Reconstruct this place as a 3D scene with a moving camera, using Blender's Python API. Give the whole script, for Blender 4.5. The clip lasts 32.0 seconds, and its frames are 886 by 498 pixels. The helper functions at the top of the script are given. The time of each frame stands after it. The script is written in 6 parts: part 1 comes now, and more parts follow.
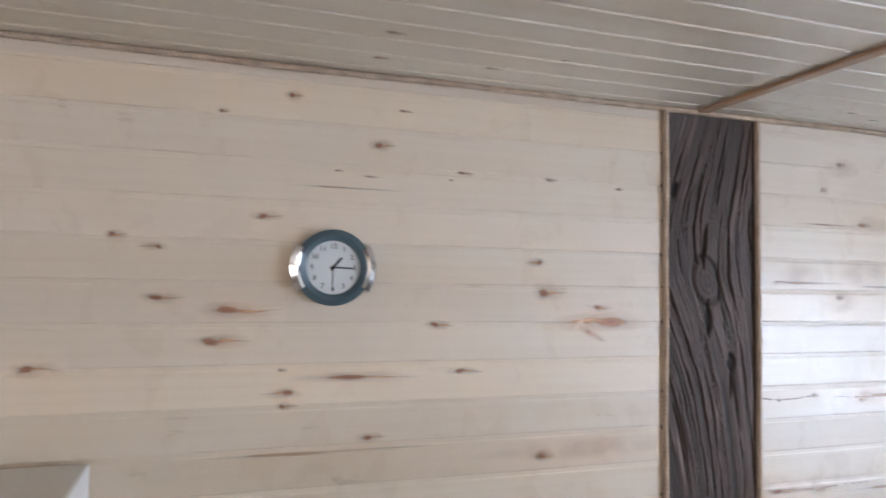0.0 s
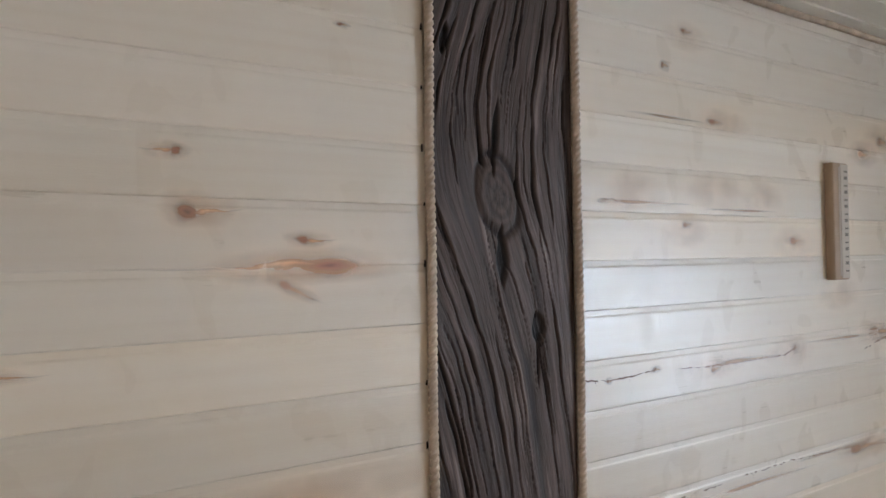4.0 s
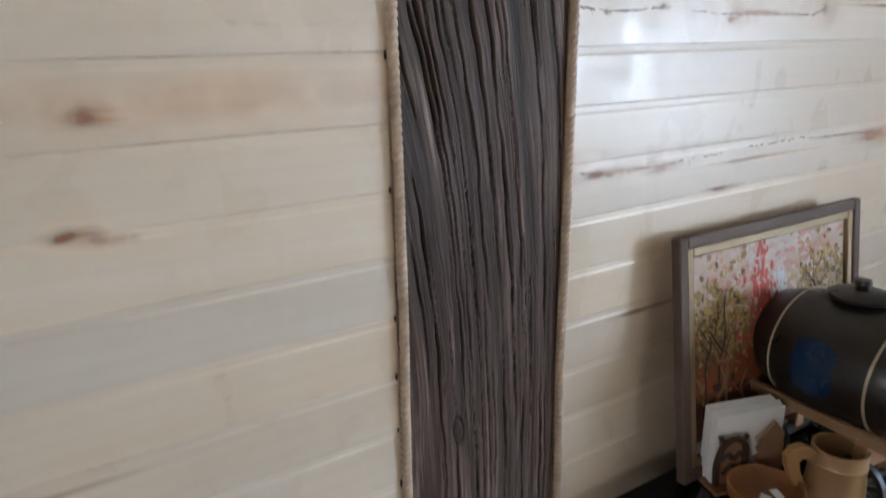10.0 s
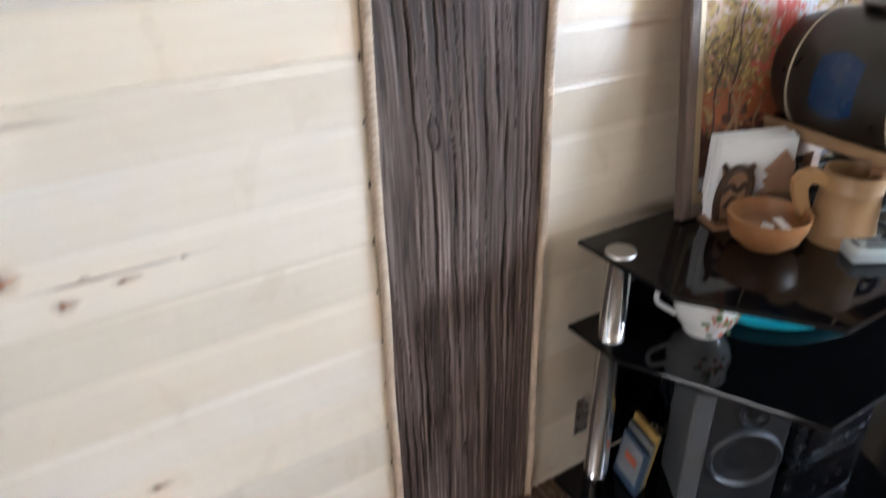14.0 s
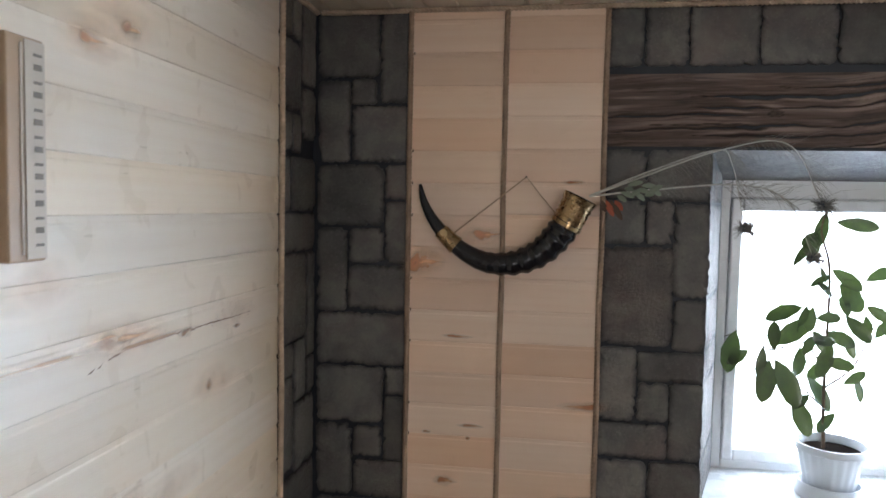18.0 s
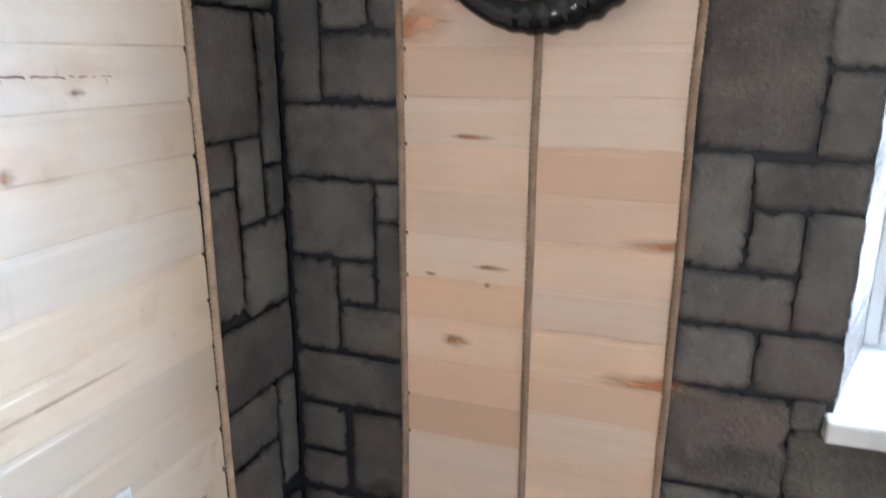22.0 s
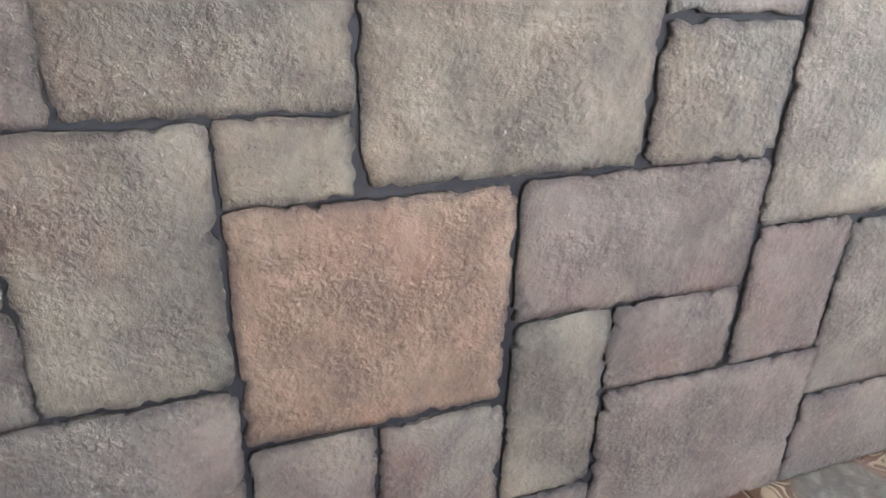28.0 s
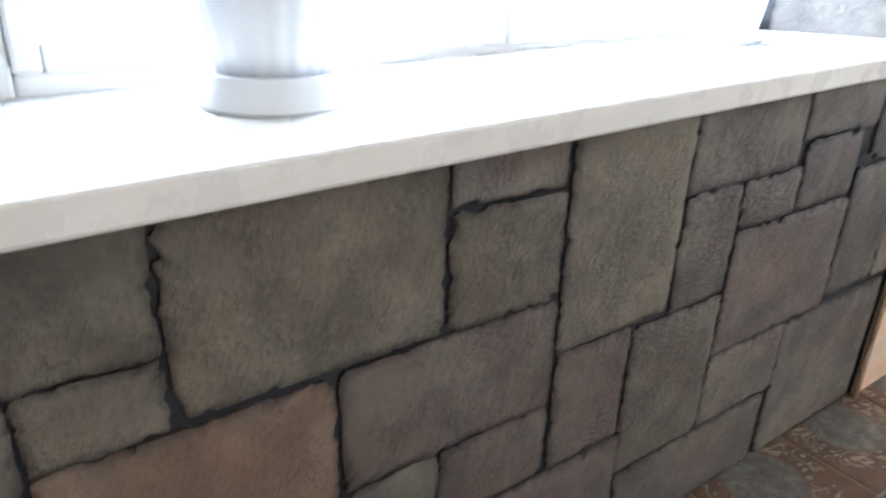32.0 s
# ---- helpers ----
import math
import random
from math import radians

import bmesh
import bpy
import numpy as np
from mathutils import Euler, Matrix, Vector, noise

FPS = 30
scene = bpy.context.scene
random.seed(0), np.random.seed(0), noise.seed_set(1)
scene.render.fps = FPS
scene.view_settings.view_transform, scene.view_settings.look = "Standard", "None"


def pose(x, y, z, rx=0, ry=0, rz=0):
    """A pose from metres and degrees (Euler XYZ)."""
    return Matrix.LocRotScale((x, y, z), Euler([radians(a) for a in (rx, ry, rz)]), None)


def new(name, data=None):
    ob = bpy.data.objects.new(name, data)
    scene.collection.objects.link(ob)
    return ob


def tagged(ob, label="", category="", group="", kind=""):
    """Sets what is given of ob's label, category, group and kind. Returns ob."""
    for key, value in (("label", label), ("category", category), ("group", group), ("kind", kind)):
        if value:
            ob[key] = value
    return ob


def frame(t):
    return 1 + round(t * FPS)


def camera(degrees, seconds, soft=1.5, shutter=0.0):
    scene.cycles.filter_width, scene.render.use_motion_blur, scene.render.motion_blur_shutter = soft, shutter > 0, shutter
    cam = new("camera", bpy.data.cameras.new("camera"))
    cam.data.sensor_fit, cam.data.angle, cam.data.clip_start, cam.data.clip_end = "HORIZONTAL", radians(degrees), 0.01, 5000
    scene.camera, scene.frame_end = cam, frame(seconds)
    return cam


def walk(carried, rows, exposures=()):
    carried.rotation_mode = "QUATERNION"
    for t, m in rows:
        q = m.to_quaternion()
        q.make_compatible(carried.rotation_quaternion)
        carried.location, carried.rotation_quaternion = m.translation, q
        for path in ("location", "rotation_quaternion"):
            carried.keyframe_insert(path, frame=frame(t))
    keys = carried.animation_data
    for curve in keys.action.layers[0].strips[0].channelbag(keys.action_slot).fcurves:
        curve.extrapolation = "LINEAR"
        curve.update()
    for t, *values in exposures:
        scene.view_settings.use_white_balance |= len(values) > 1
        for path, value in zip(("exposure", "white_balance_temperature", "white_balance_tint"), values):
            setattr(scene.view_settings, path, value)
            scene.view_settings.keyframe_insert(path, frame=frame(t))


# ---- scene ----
cam = camera(65.4, 32.0, 1.5, 0.5)
# seconds, x, y, z, yaw, pitch, roll
ROWS = [
    (0.0, 0.009, 0.399, 1.849, -18.71, 2.88, -0.92),
    (0.5, 0.081, 0.392, 1.816, -23.16, 2.60, -0.71),
    (1.0, 0.154, 0.504, 1.798, -28.48, 2.34, -0.72),
    (1.5, 0.204, 0.650, 1.804, -31.71, 3.77, 1.06),
    (2.0, 0.277, 0.740, 1.796, -34.38, 2.25, 0.82),
    (2.5, 0.417, 0.806, 1.776, -32.69, 0.80, 0.58),
    (4.5, 0.676, 1.171, 1.761, -33.12, 1.13, 1.04),
    (5.0, 0.765, 1.257, 1.798, -31.66, 5.03, 0.59),
    (5.5, 0.826, 1.300, 1.840, -30.13, 5.81, 0.95),
    (6.0, 0.836, 1.298, 1.881, -28.97, 9.28, 1.87),
    (6.5, 0.840, 1.319, 1.906, -26.83, 11.63, 2.07),
    (7.0, 0.856, 1.322, 1.882, -27.38, 8.96, 1.62),
    (7.5, 0.851, 1.309, 1.835, -28.84, 4.42, 1.73),
    (8.0, 0.825, 1.282, 1.767, -30.44, 0.60, 1.54),
    (8.5, 0.773, 1.259, 1.701, -31.89, -3.71, 2.39),
    (9.0, 0.725, 1.234, 1.623, -34.74, -7.82, 1.23),
    (9.5, 0.727, 1.205, 1.555, -33.31, -12.31, 2.16),
    (10.0, 0.735, 1.178, 1.490, -33.26, -16.95, 0.83),
    (10.5, 0.751, 1.153, 1.415, -31.99, -18.93, 0.83),
    (11.0, 0.773, 1.156, 1.338, -30.99, -21.04, 1.83),
    (11.5, 0.781, 1.140, 1.277, -29.09, -23.80, 2.29),
    (12.0, 0.774, 1.132, 1.231, -28.82, -26.46, 0.95),
    (12.5, 0.776, 1.112, 1.193, -27.88, -28.88, 1.39),
    (13.0, 0.783, 1.100, 1.166, -27.27, -31.19, 0.93),
    (13.5, 0.787, 1.093, 1.152, -27.30, -32.59, 1.14),
    (14.0, 0.796, 1.143, 1.216, -31.37, -28.38, 1.13),
    (14.5, 0.884, 1.277, 1.364, -37.99, -24.71, 1.66),
    (16.5, 1.273, 1.263, 1.704, -53.21, -12.09, -1.78),
    (17.0, 1.409, 1.244, 1.745, -64.90, -9.06, -0.93),
    (17.5, 1.508, 1.266, 1.763, -73.98, -4.63, -1.25),
    (18.0, 1.583, 1.302, 1.778, -81.25, -3.48, -1.11),
    (18.5, 1.670, 1.283, 1.800, -79.13, -0.47, -0.38),
    (19.0, 1.817, 1.210, 1.813, -76.85, 1.87, -1.65),
    (19.5, 1.949, 1.211, 1.789, -74.78, 1.18, -1.81),
    (20.0, 2.115, 1.287, 1.795, -74.20, -3.44, -0.61),
    (20.5, 2.216, 1.288, 1.730, -73.81, -5.93, -0.35),
    (21.0, 2.245, 1.234, 1.679, -70.56, -9.95, -1.12),
    (21.5, 2.251, 1.181, 1.594, -69.48, -11.77, -1.47),
    (22.0, 2.271, 1.150, 1.551, -70.17, -15.52, -0.11),
    (22.5, 2.291, 1.121, 1.501, -71.54, -19.73, 0.35),
    (23.0, 2.314, 1.139, 1.426, -74.94, -23.78, 0.05),
    (23.5, 2.387, 1.195, 1.325, -83.64, -27.51, 0.38),
    (24.0, 2.446, 1.225, 1.239, -92.06, -30.89, 0.63),
    (24.5, 2.490, 1.194, 1.183, -101.28, -30.97, 0.66),
    (25.0, 2.514, 1.098, 1.178, -106.17, -29.53, 0.50),
    (25.5, 2.568, 0.988, 1.153, -110.29, -29.77, -1.08),
    (27.5, 2.862, 0.801, 0.916, -113.44, -25.88, -2.91),
    (28.0, 2.923, 0.821, 0.897, -110.49, -25.33, -2.25),
    (28.5, 2.962, 0.830, 0.902, -111.03, -25.20, -2.38),
    (29.0, 2.975, 0.803, 0.908, -114.60, -24.80, -2.68),
    (29.5, 3.030, 0.852, 0.883, -110.57, -26.74, -0.78),
    (30.0, 3.082, 0.877, 0.892, -109.93, -27.45, 0.50),
    (30.5, 3.089, 0.854, 0.950, -112.88, -28.23, 0.34),
    (31.0, 3.068, 0.824, 1.000, -117.87, -27.13, -0.08),
    (31.5, 3.001, 0.793, 1.040, -121.54, -25.81, -0.82),
    (32.0, 2.943, 0.779, 1.113, -125.14, -23.58, -1.72),
]
EXPOSURES = [(0, 0.20, 5900, 16), (1, -0.08, 5850, 16), (2, -0.15, 6000, 14), (5, -0.24, 6100, 12), (6, 0.03, 6150, 10), (8, -0.18, 6000, 11),
             (9.5, -0.1, 5850, 11), (10.5, 0.19, 6000, 12), (12, 0.66, 5800, 12), (13, 0.95, 5800, 12), (14, 1.03, 5750, 12), (14.5, 0.95, 5800, 12),
             (15.2, 0.40, 6050, 12), (16, 0.20, 6050, 11), (17, 0.05, 5950, 12), (18, 0.22, 5850, 11), (19, 0.22, 5900, 12), (20, 0.65, 5850, 11),
             (21, 1.03, 5700, 11), (22, 1.18, 5550, 11), (23, 0.97, 5850, 14), (24, 1.18, 5400, 13), (25, 1.28, 4950, 5), (25.5, 1.50, 5450, 11),
             (27, 2.68, 5800, 13), (28, 2.93, 5600, 14), (29, 3.0, 5700, 13), (30, 2.97, 5700, 12), (30.5, 2.93, 6000, 12), (31, 2.83, 5300, 12),
             (31.5, 1.95, 5950, 11), (32, 1.15, 5900, 11)]
walk(cam, [(t, pose(x, y, z, 90 + pitch, roll, yaw)) for t, x, y, z, yaw, pitch, roll in ROWS], EXPOSURES)

# ---- room numbers, metres ----
NORTH, EAST, WEST, SOUTH = 2.0, 3.588, -5.0, -2.4
HIGH = 2.35
BEAM_L, BEAM_R = 1.2, 1.502
PANEL_L, PANEL_M, PANEL_R = 1.71, 1.434, 1.155
WOOD_END = 3.30
OPEN_L, OPEN_R, OPEN_B, OPEN_T = 0.86, -1.02, 0.88, 1.95
BACK_L, BACK_R, BACK_T = 0.74, -0.88, 1.885
GLASS_X = 3.98
BOARD = 0.0932

# ---- world and light ----
world = bpy.data.worlds.new("world")
scene.world = world
world.use_nodes = True
wn = world.node_tree
sky = wn.nodes.new("ShaderNodeTexSky")
sky.sky_type, sky.sun_disc = "NISHITA", False
sky.sun_elevation, sky.sun_rotation = radians(32), radians(150)
wn.links.new(sky.outputs[0], wn.nodes["Background"].inputs[0])
wn.nodes["Background"].inputs[1].default_value = 0.12


def area_lamp(name, m, wide, tall, watts, colour):
    data = bpy.data.lights.new(name, "AREA")
    data.shape, data.size, data.size_y, data.energy, data.color = "RECTANGLE", wide, tall, watts, colour
    lamp = new(name, data)
    lamp.matrix_world = m
    return lamp


EAST_WATTS, WEST_WATTS, SOUTH_WATTS = 89.0, 56.0, 78.0
area_lamp("window_daylight_east", pose(GLASS_X + 0.17, -0.45, 1.42, 0, 90, 0), 0.95, 0.95, EAST_WATTS, (0.74, 0.88, 1.0))
# unseen fill from the far west, added to brighten the east wall
area_lamp("window_daylight_west", pose(WEST + 0.02, -1.1, 1.45, 0, -90, 0), 1.1, 1.5, WEST_WATTS, (1.0, 0.93, 0.84))

area_lamp("window_daylight_south", pose(2.7, SOUTH + 0.02, 1.45, 90, 0, 0) @ pose(0, 0, 0, 180), 1.1, 1.1, SOUTH_WATTS, (1.0, 0.95, 0.88))


# ---- node helpers ----
class Nodes:
    def __init__(self, name):
        self.mat = bpy.data.materials.new(name)
        self.mat.use_nodes = True
        self.tree = self.mat.node_tree
        self.bsdf = self.tree.nodes["Principled BSDF"]

    def add(self, kind, **values):
        n = self.tree.nodes.new("ShaderNode" + kind)
        for key, value in values.items():
            setattr(n, key, value)
        return n

    def link(self, a, b):
        self.tree.links.new(a, b)

    def put(self, socket, value):
        if isinstance(value, bpy.types.NodeSocket):
            self.link(value, socket)
        else:
            socket.default_value = value

    def math(self, op, a, b=0.0, c=0.0):
        n = self.add("Math", operation=op)
        for i, v in enumerate((a, b, c)):
            self.put(n.inputs[i], v)
        return n.outputs[0]

    def vec(self, op, a, b=(0, 0, 0)):
        n = self.add("VectorMath", operation=op)
        self.put(n.inputs[0], a)
        self.put(n.inputs[1], b)
        return n.outputs[0]

    def noise(self, at, scale, detail=4.0, rough=0.55, warp=0.0):
        n = self.add("TexNoise")
        self.link(at, n.inputs["Vector"])
        for key, v in (("Scale", scale), ("Detail", detail), ("Roughness", rough), ("Distortion", warp)):
            n.inputs[key].default_value = v
        return n.outputs["Fac"]

    def ramp(self, f, *stops):
        n = self.add("ValToRGB")
        els = n.color_ramp.elements
        while len(els) < len(stops):
            els.new(0.5)
        for e, (p, c) in zip(els, stops):
            e.position, e.color = p, (*c, 1) if len(c) == 3 else c
        self.put(n.inputs[0], f)
        return n.outputs["Color"]

    def mix(self, f, a, b, blend="MIX"):
        n = self.add("Mix", data_type="RGBA", blend_type=blend)
        self.put(n.inputs[0], f)
        for i, v in ((6, a), (7, b)):
            if isinstance(v, tuple):
                v = (*v, 1) if len(v) == 3 else v
            self.put(n.inputs[i], v)
        return n.outputs[2]

    def span(self, f, a, b, c=0.0, d=1.0):
        n = self.add("MapRange")
        for i, v in enumerate((f, a, b, c, d)):
            self.put(n.inputs[i], v)
        return n.outputs[0]

    def bump(self, h, strength, depth=0.01):
        n = self.add("Bump")
        self.put(n.inputs["Strength"], strength)
        n.inputs["Distance"].default_value = depth
        self.link(h, n.inputs["Height"])
        self.link(n.outputs[0], self.bsdf.inputs["Normal"])

    def coords(self, shift=True):
        """Object coordinates, moved by a random amount for each object."""
        at = self.add("TexCoord").outputs["Object"]
        if not shift:
            return at
        r = self.add("ObjectInfo").outputs["Random"]
        both = self.add("CombineXYZ")
        for i, k in enumerate((37.0, 91.0, 53.0)):
            self.link(self.math("MULTIPLY", r, k), both.inputs[i])
        return self.vec("ADD", at, both.outputs[0])

    def random(self):
        return self.add("ObjectInfo").outputs["Random"]

    def done(self, colour=None, rough=0.5, metal=0.0, **more):
        if colour is not None:
            self.put(self.bsdf.inputs["Base Color"], (*colour, 1) if isinstance(colour, tuple) and len(colour) == 3 else colour)
        self.put(self.bsdf.inputs["Roughness"], rough)
        self.put(self.bsdf.inputs["Metallic"], metal)
        for key, v in more.items():
            self.put(self.bsdf.inputs[key.replace("_", " ")], v)
        return self.mat


def pine(name, pale, tan, deep, along=0, rough=0.42, coat=0.0, ridge=0.0, vary=0.4):
    """Planed softwood with the grain along one axis."""
    n = Nodes(name)
    at = n.coords()
    long_ = [14.0, 14.0, 14.0]
    long_[along] = 0.8
    at = n.vec("MULTIPLY", at, tuple(long_))
    fine = n.noise(at, 5.0, 6, 0.6, 0.6)
    soft = n.noise(n.vec("MULTIPLY", at, (0.4, 0.4, 0.4)), 1.3, 3, 0.5, 1.2)
    wave = n.add("TexWave", wave_type="BANDS", bands_direction="Z" if along != 2 else "X", wave_profile="SIN")
    n.link(at, wave.inputs["Vector"])
    for key, v in (("Scale", 0.8), ("Distortion", 7.0), ("Detail", 3.0), ("Detail Scale", 0.7)):
        wave.inputs[key].default_value = v
    c = n.mix(n.span(soft, 0.35, 0.72), pale, tan)
    c = n.mix(n.math("MULTIPLY", n.span(wave.outputs["Fac"], 0.5, 1.0), 0.07), c, deep)
    c = n.mix(n.math("MULTIPLY", n.span(fine, 0.45, 0.75), 0.09), c, deep)
    smear = n.noise(n.vec("ADD", n.coords(), (4.1, 0, 2.7)), 7.0, 3, 0.55, 0.8)
    r = n.random()
    c = n.mix(n.math("MULTIPLY", n.span(r, 0.45, 1.0), vary), c, n.mix(0.6, tan, deep))
    patch = n.noise(n.vec("MULTIPLY", at, (0.5, 0.25, 0.25)), 1.0, 3, 0.6, 0.8)
    c = n.mix(n.math("MULTIPLY", n.span(patch, 0.58, 0.74), 0.2), c, deep)
    hue = n.add("HueSaturation")
    n.link(c, hue.inputs["Color"])
    n.link(n.span(n.math("FRACT", n.math("MULTIPLY", r, 7.3)), 0, 1, 0.9, 1.05), hue.inputs["Value"])
    n.link(n.span(n.math("FRACT", n.math("MULTIPLY", r, 3.7)), 0, 1, 0.88, 1.1), hue.inputs["Saturation"])
    if ridge:
        # planing ridges along the grain spread the gloss across the board
        planed = n.noise(n.vec("MULTIPLY", n.coords(), (5.0, 60.0, 60.0)), 9.0, 2, 0.5)
        # curly figure: soft waves across the grain
        curl = n.noise(n.vec("MULTIPLY", n.coords(), (7.0, 7.0, 5.0)), 1.6, 2, 0.5, 0.6)
        waves = n.math("ADD", n.math("MULTIPLY", fine, 0.3), n.math("MULTIPLY", curl, 5.0))
        n.bump(n.math("ADD", waves, planed), ridge, 0.002)
        worn = n.mix(n.math("MULTIPLY", n.span(curl, 0.5, 0.75), 0.12), hue.outputs[0], deep)
        return n.done(worn, n.math("ADD", n.span(fine, 0.3, 0.7, rough - 0.06, rough + 0.08), n.span(curl, 0.35, 0.65, 0.08, -0.07)), Coat_Weight=1.1 * coat, Coat_Roughness=n.span(curl, 0.3, 0.7, 0.42, 0.24), Specular_IOR_Level=0.75)
    n.bump(fine, 0.12, 0.002)
    return n.done(hue.outputs[0], n.math("ADD", n.span(fine, 0.3, 0.7, rough - 0.06, rough + 0.08), n.span(smear, 0.3, 0.7, 0.04, -0.06)), Coat_Weight=1.1 * coat, Coat_Roughness=n.span(smear, 0.25, 0.75, 0.38, 0.25))


PINE = pine("pale pine", (0.81, 0.7, 0.565), (0.775, 0.64, 0.48), (0.64, 0.465, 0.305), rough=0.38, coat=0.4, ridge=0.14)
PINE_WARM = pine("warm pine", (0.86, 0.66, 0.51), (0.82, 0.59, 0.43), (0.66, 0.39, 0.235), along=1, coat=0.3, vary=0.7)
PINE_CEILING = pine("ceiling pine", (0.74, 0.685, 0.585), (0.7, 0.62, 0.5), (0.54, 0.43, 0.31), coat=0.2)
BATTEN = pine("batten wood", (0.48, 0.32, 0.195), (0.43, 0.27, 0.16), (0.32, 0.19, 0.105), along=1)
CRAFT_WOOD = pine("turned wood", (0.34, 0.175, 0.085), (0.28, 0.135, 0.062), (0.18, 0.08, 0.038), along=2, rough=0.35)
MUG_WOOD = pine("mug wood", (0.38, 0.225, 0.1), (0.32, 0.18, 0.075), (0.22, 0.12, 0.05), along=2, rough=0.4)


def knot_material(name, *stops, body=0.85, ring=0.4):
    n = Nodes(name)
    uv = n.add("TexCoord").outputs["UV"]
    shift = n.add("CombineXYZ")
    n.link(n.math("MULTIPLY", n.random(), 50.0), shift.inputs[0])
    wob = n.add("TexNoise")
    n.link(n.vec("ADD", uv, shift.outputs[0]), wob.inputs["Vector"])
    wob.inputs["Scale"].default_value, wob.inputs["Detail"].default_value = 2.2, 4
    p = n.vec("ADD", n.vec("SUBTRACT", uv, (0.5, 0.5, 0)), n.vec("MULTIPLY", n.vec("SUBTRACT", wob.outputs["Color"], (0.5, 0.5, 0.5)), (0.34, 0.36, 0)))
    sep = n.add("SeparateXYZ")
    n.link(p, sep.inputs[0])
    x, y = sep.outputs[0], sep.outputs[1]
    core = n.math("SQRT", n.math("ADD", n.math("POWER", n.math("MULTIPLY", n.math("ADD", x, 0.14), 5.6), 2), n.math("POWER", n.math("MULTIPLY", y, 3.8), 2)))
    halo = n.math("SQRT", n.math("ADD", n.math("POWER", n.math("MULTIPLY", n.math("ADD", x, 0.06), 2.6), 2), n.math("POWER", n.math("MULTIPLY", y, 3.0), 2)))
    tail = n.math("ADD", n.math("ABSOLUTE", n.math("MULTIPLY", x, 2.1)), n.math("ABSOLUTE", n.math("MULTIPLY", y, 9.0)))
    near = n.math("MINIMUM", core, n.math("ADD", tail, 0.12))
    alpha = n.math("MAXIMUM", n.span(near, 0.15, 1.0, body, 0.0), n.span(halo, 0.2, 1.0, ring, 0.0))
    rings = n.math("SINE", n.math("MULTIPLY", core, 22.0))
    c = n.ramp(core, *stops)
    c = n.mix(n.math("MULTIPLY", n.span(rings, 0, 1), 0.1), c, (0.12, 0.05, 0.025))
    clear = n.add("BsdfTransparent")
    both = n.add("MixShader")
    n.link(alpha, both.inputs[0])
    n.link(clear.outputs[0], both.inputs[1])
    n.link(n.bsdf.outputs[0], both.inputs[2])
    n.link(both.outputs[0], n.tree.nodes["Material Output"].inputs[0])
    return n.done(c, 0.4)


KNOT = knot_material("knot", (0.0, (0.15, 0.06, 0.03)), (0.25, (0.32, 0.135, 0.065)), (0.6, (0.5, 0.25, 0.128)), (1.0, (0.78, 0.46, 0.24)))
KNOT_WARM = knot_material("orange knot", (0.0, (0.3, 0.11, 0.05)), (0.22, (0.5, 0.2, 0.085)), (0.6, (0.68, 0.33, 0.15)), (1.0, (0.86, 0.48, 0.25)), body=0.9, ring=0.5)
KNOT_SOFT = knot_material("soft brown knot", (0.0, (0.2, 0.09, 0.05)), (0.25, (0.38, 0.2, 0.115)), (0.6, (0.6, 0.37, 0.21)), (1.0, (0.82, 0.54, 0.32)), body=0.8, ring=0.35)
KNOT_RED = knot_material("red branch knot", (0.0, (0.2, 0.065, 0.035)), (0.25, (0.42, 0.16, 0.08)), (0.6, (0.7, 0.36, 0.17)), (1.0, (0.84, 0.5, 0.28)), body=0.85, ring=0.45)
STREAK = knot_material("pitch streak", (0.0, (0.42, 0.25, 0.15)), (0.3, (0.5, 0.32, 0.2)), (0.6, (0.68, 0.46, 0.29)), (1.0, (0.8, 0.56, 0.36)))


def stain_material(name, colour, most):
    """Thin uneven discolouring that fades out towards the rim of its patch."""
    n = Nodes(name)
    uv = n.add("TexCoord").outputs["UV"]
    cloud = n.noise(n.coords(), 12.0, 3, 0.5, 0.4)
    drift = n.vec("SUBTRACT", n.add("TexNoise").outputs["Color"], (0.5, 0.5, 0.5))
    p = n.vec("ADD", n.vec("SUBTRACT", uv, (0.5, 0.5, 0)), n.vec("MULTIPLY", drift, (0.2, 0.2, 0)))
    sep = n.add("SeparateXYZ")
    n.link(p, sep.inputs[0])
    far = n.math("SQRT", n.math("ADD", n.math("POWER", sep.outputs[0], 2), n.math("POWER", sep.outputs[1], 2)))
    alpha = n.math("MULTIPLY", n.span(far, 0.16, 0.44, most, 0.0), n.span(cloud, 0.34, 0.62, 0.15, 1.0))
    both = n.add("MixShader")
    n.link(alpha, both.inputs[0])
    n.link(n.add("BsdfTransparent").outputs[0], both.inputs[1])
    n.link(n.bsdf.outputs[0], both.inputs[2])
    n.link(both.outputs[0], n.tree.nodes["Material Output"].inputs[0])
    return n.done(colour, 0.4)


STAIN = stain_material("brown stain", (0.86, 0.47, 0.22), 0.2)


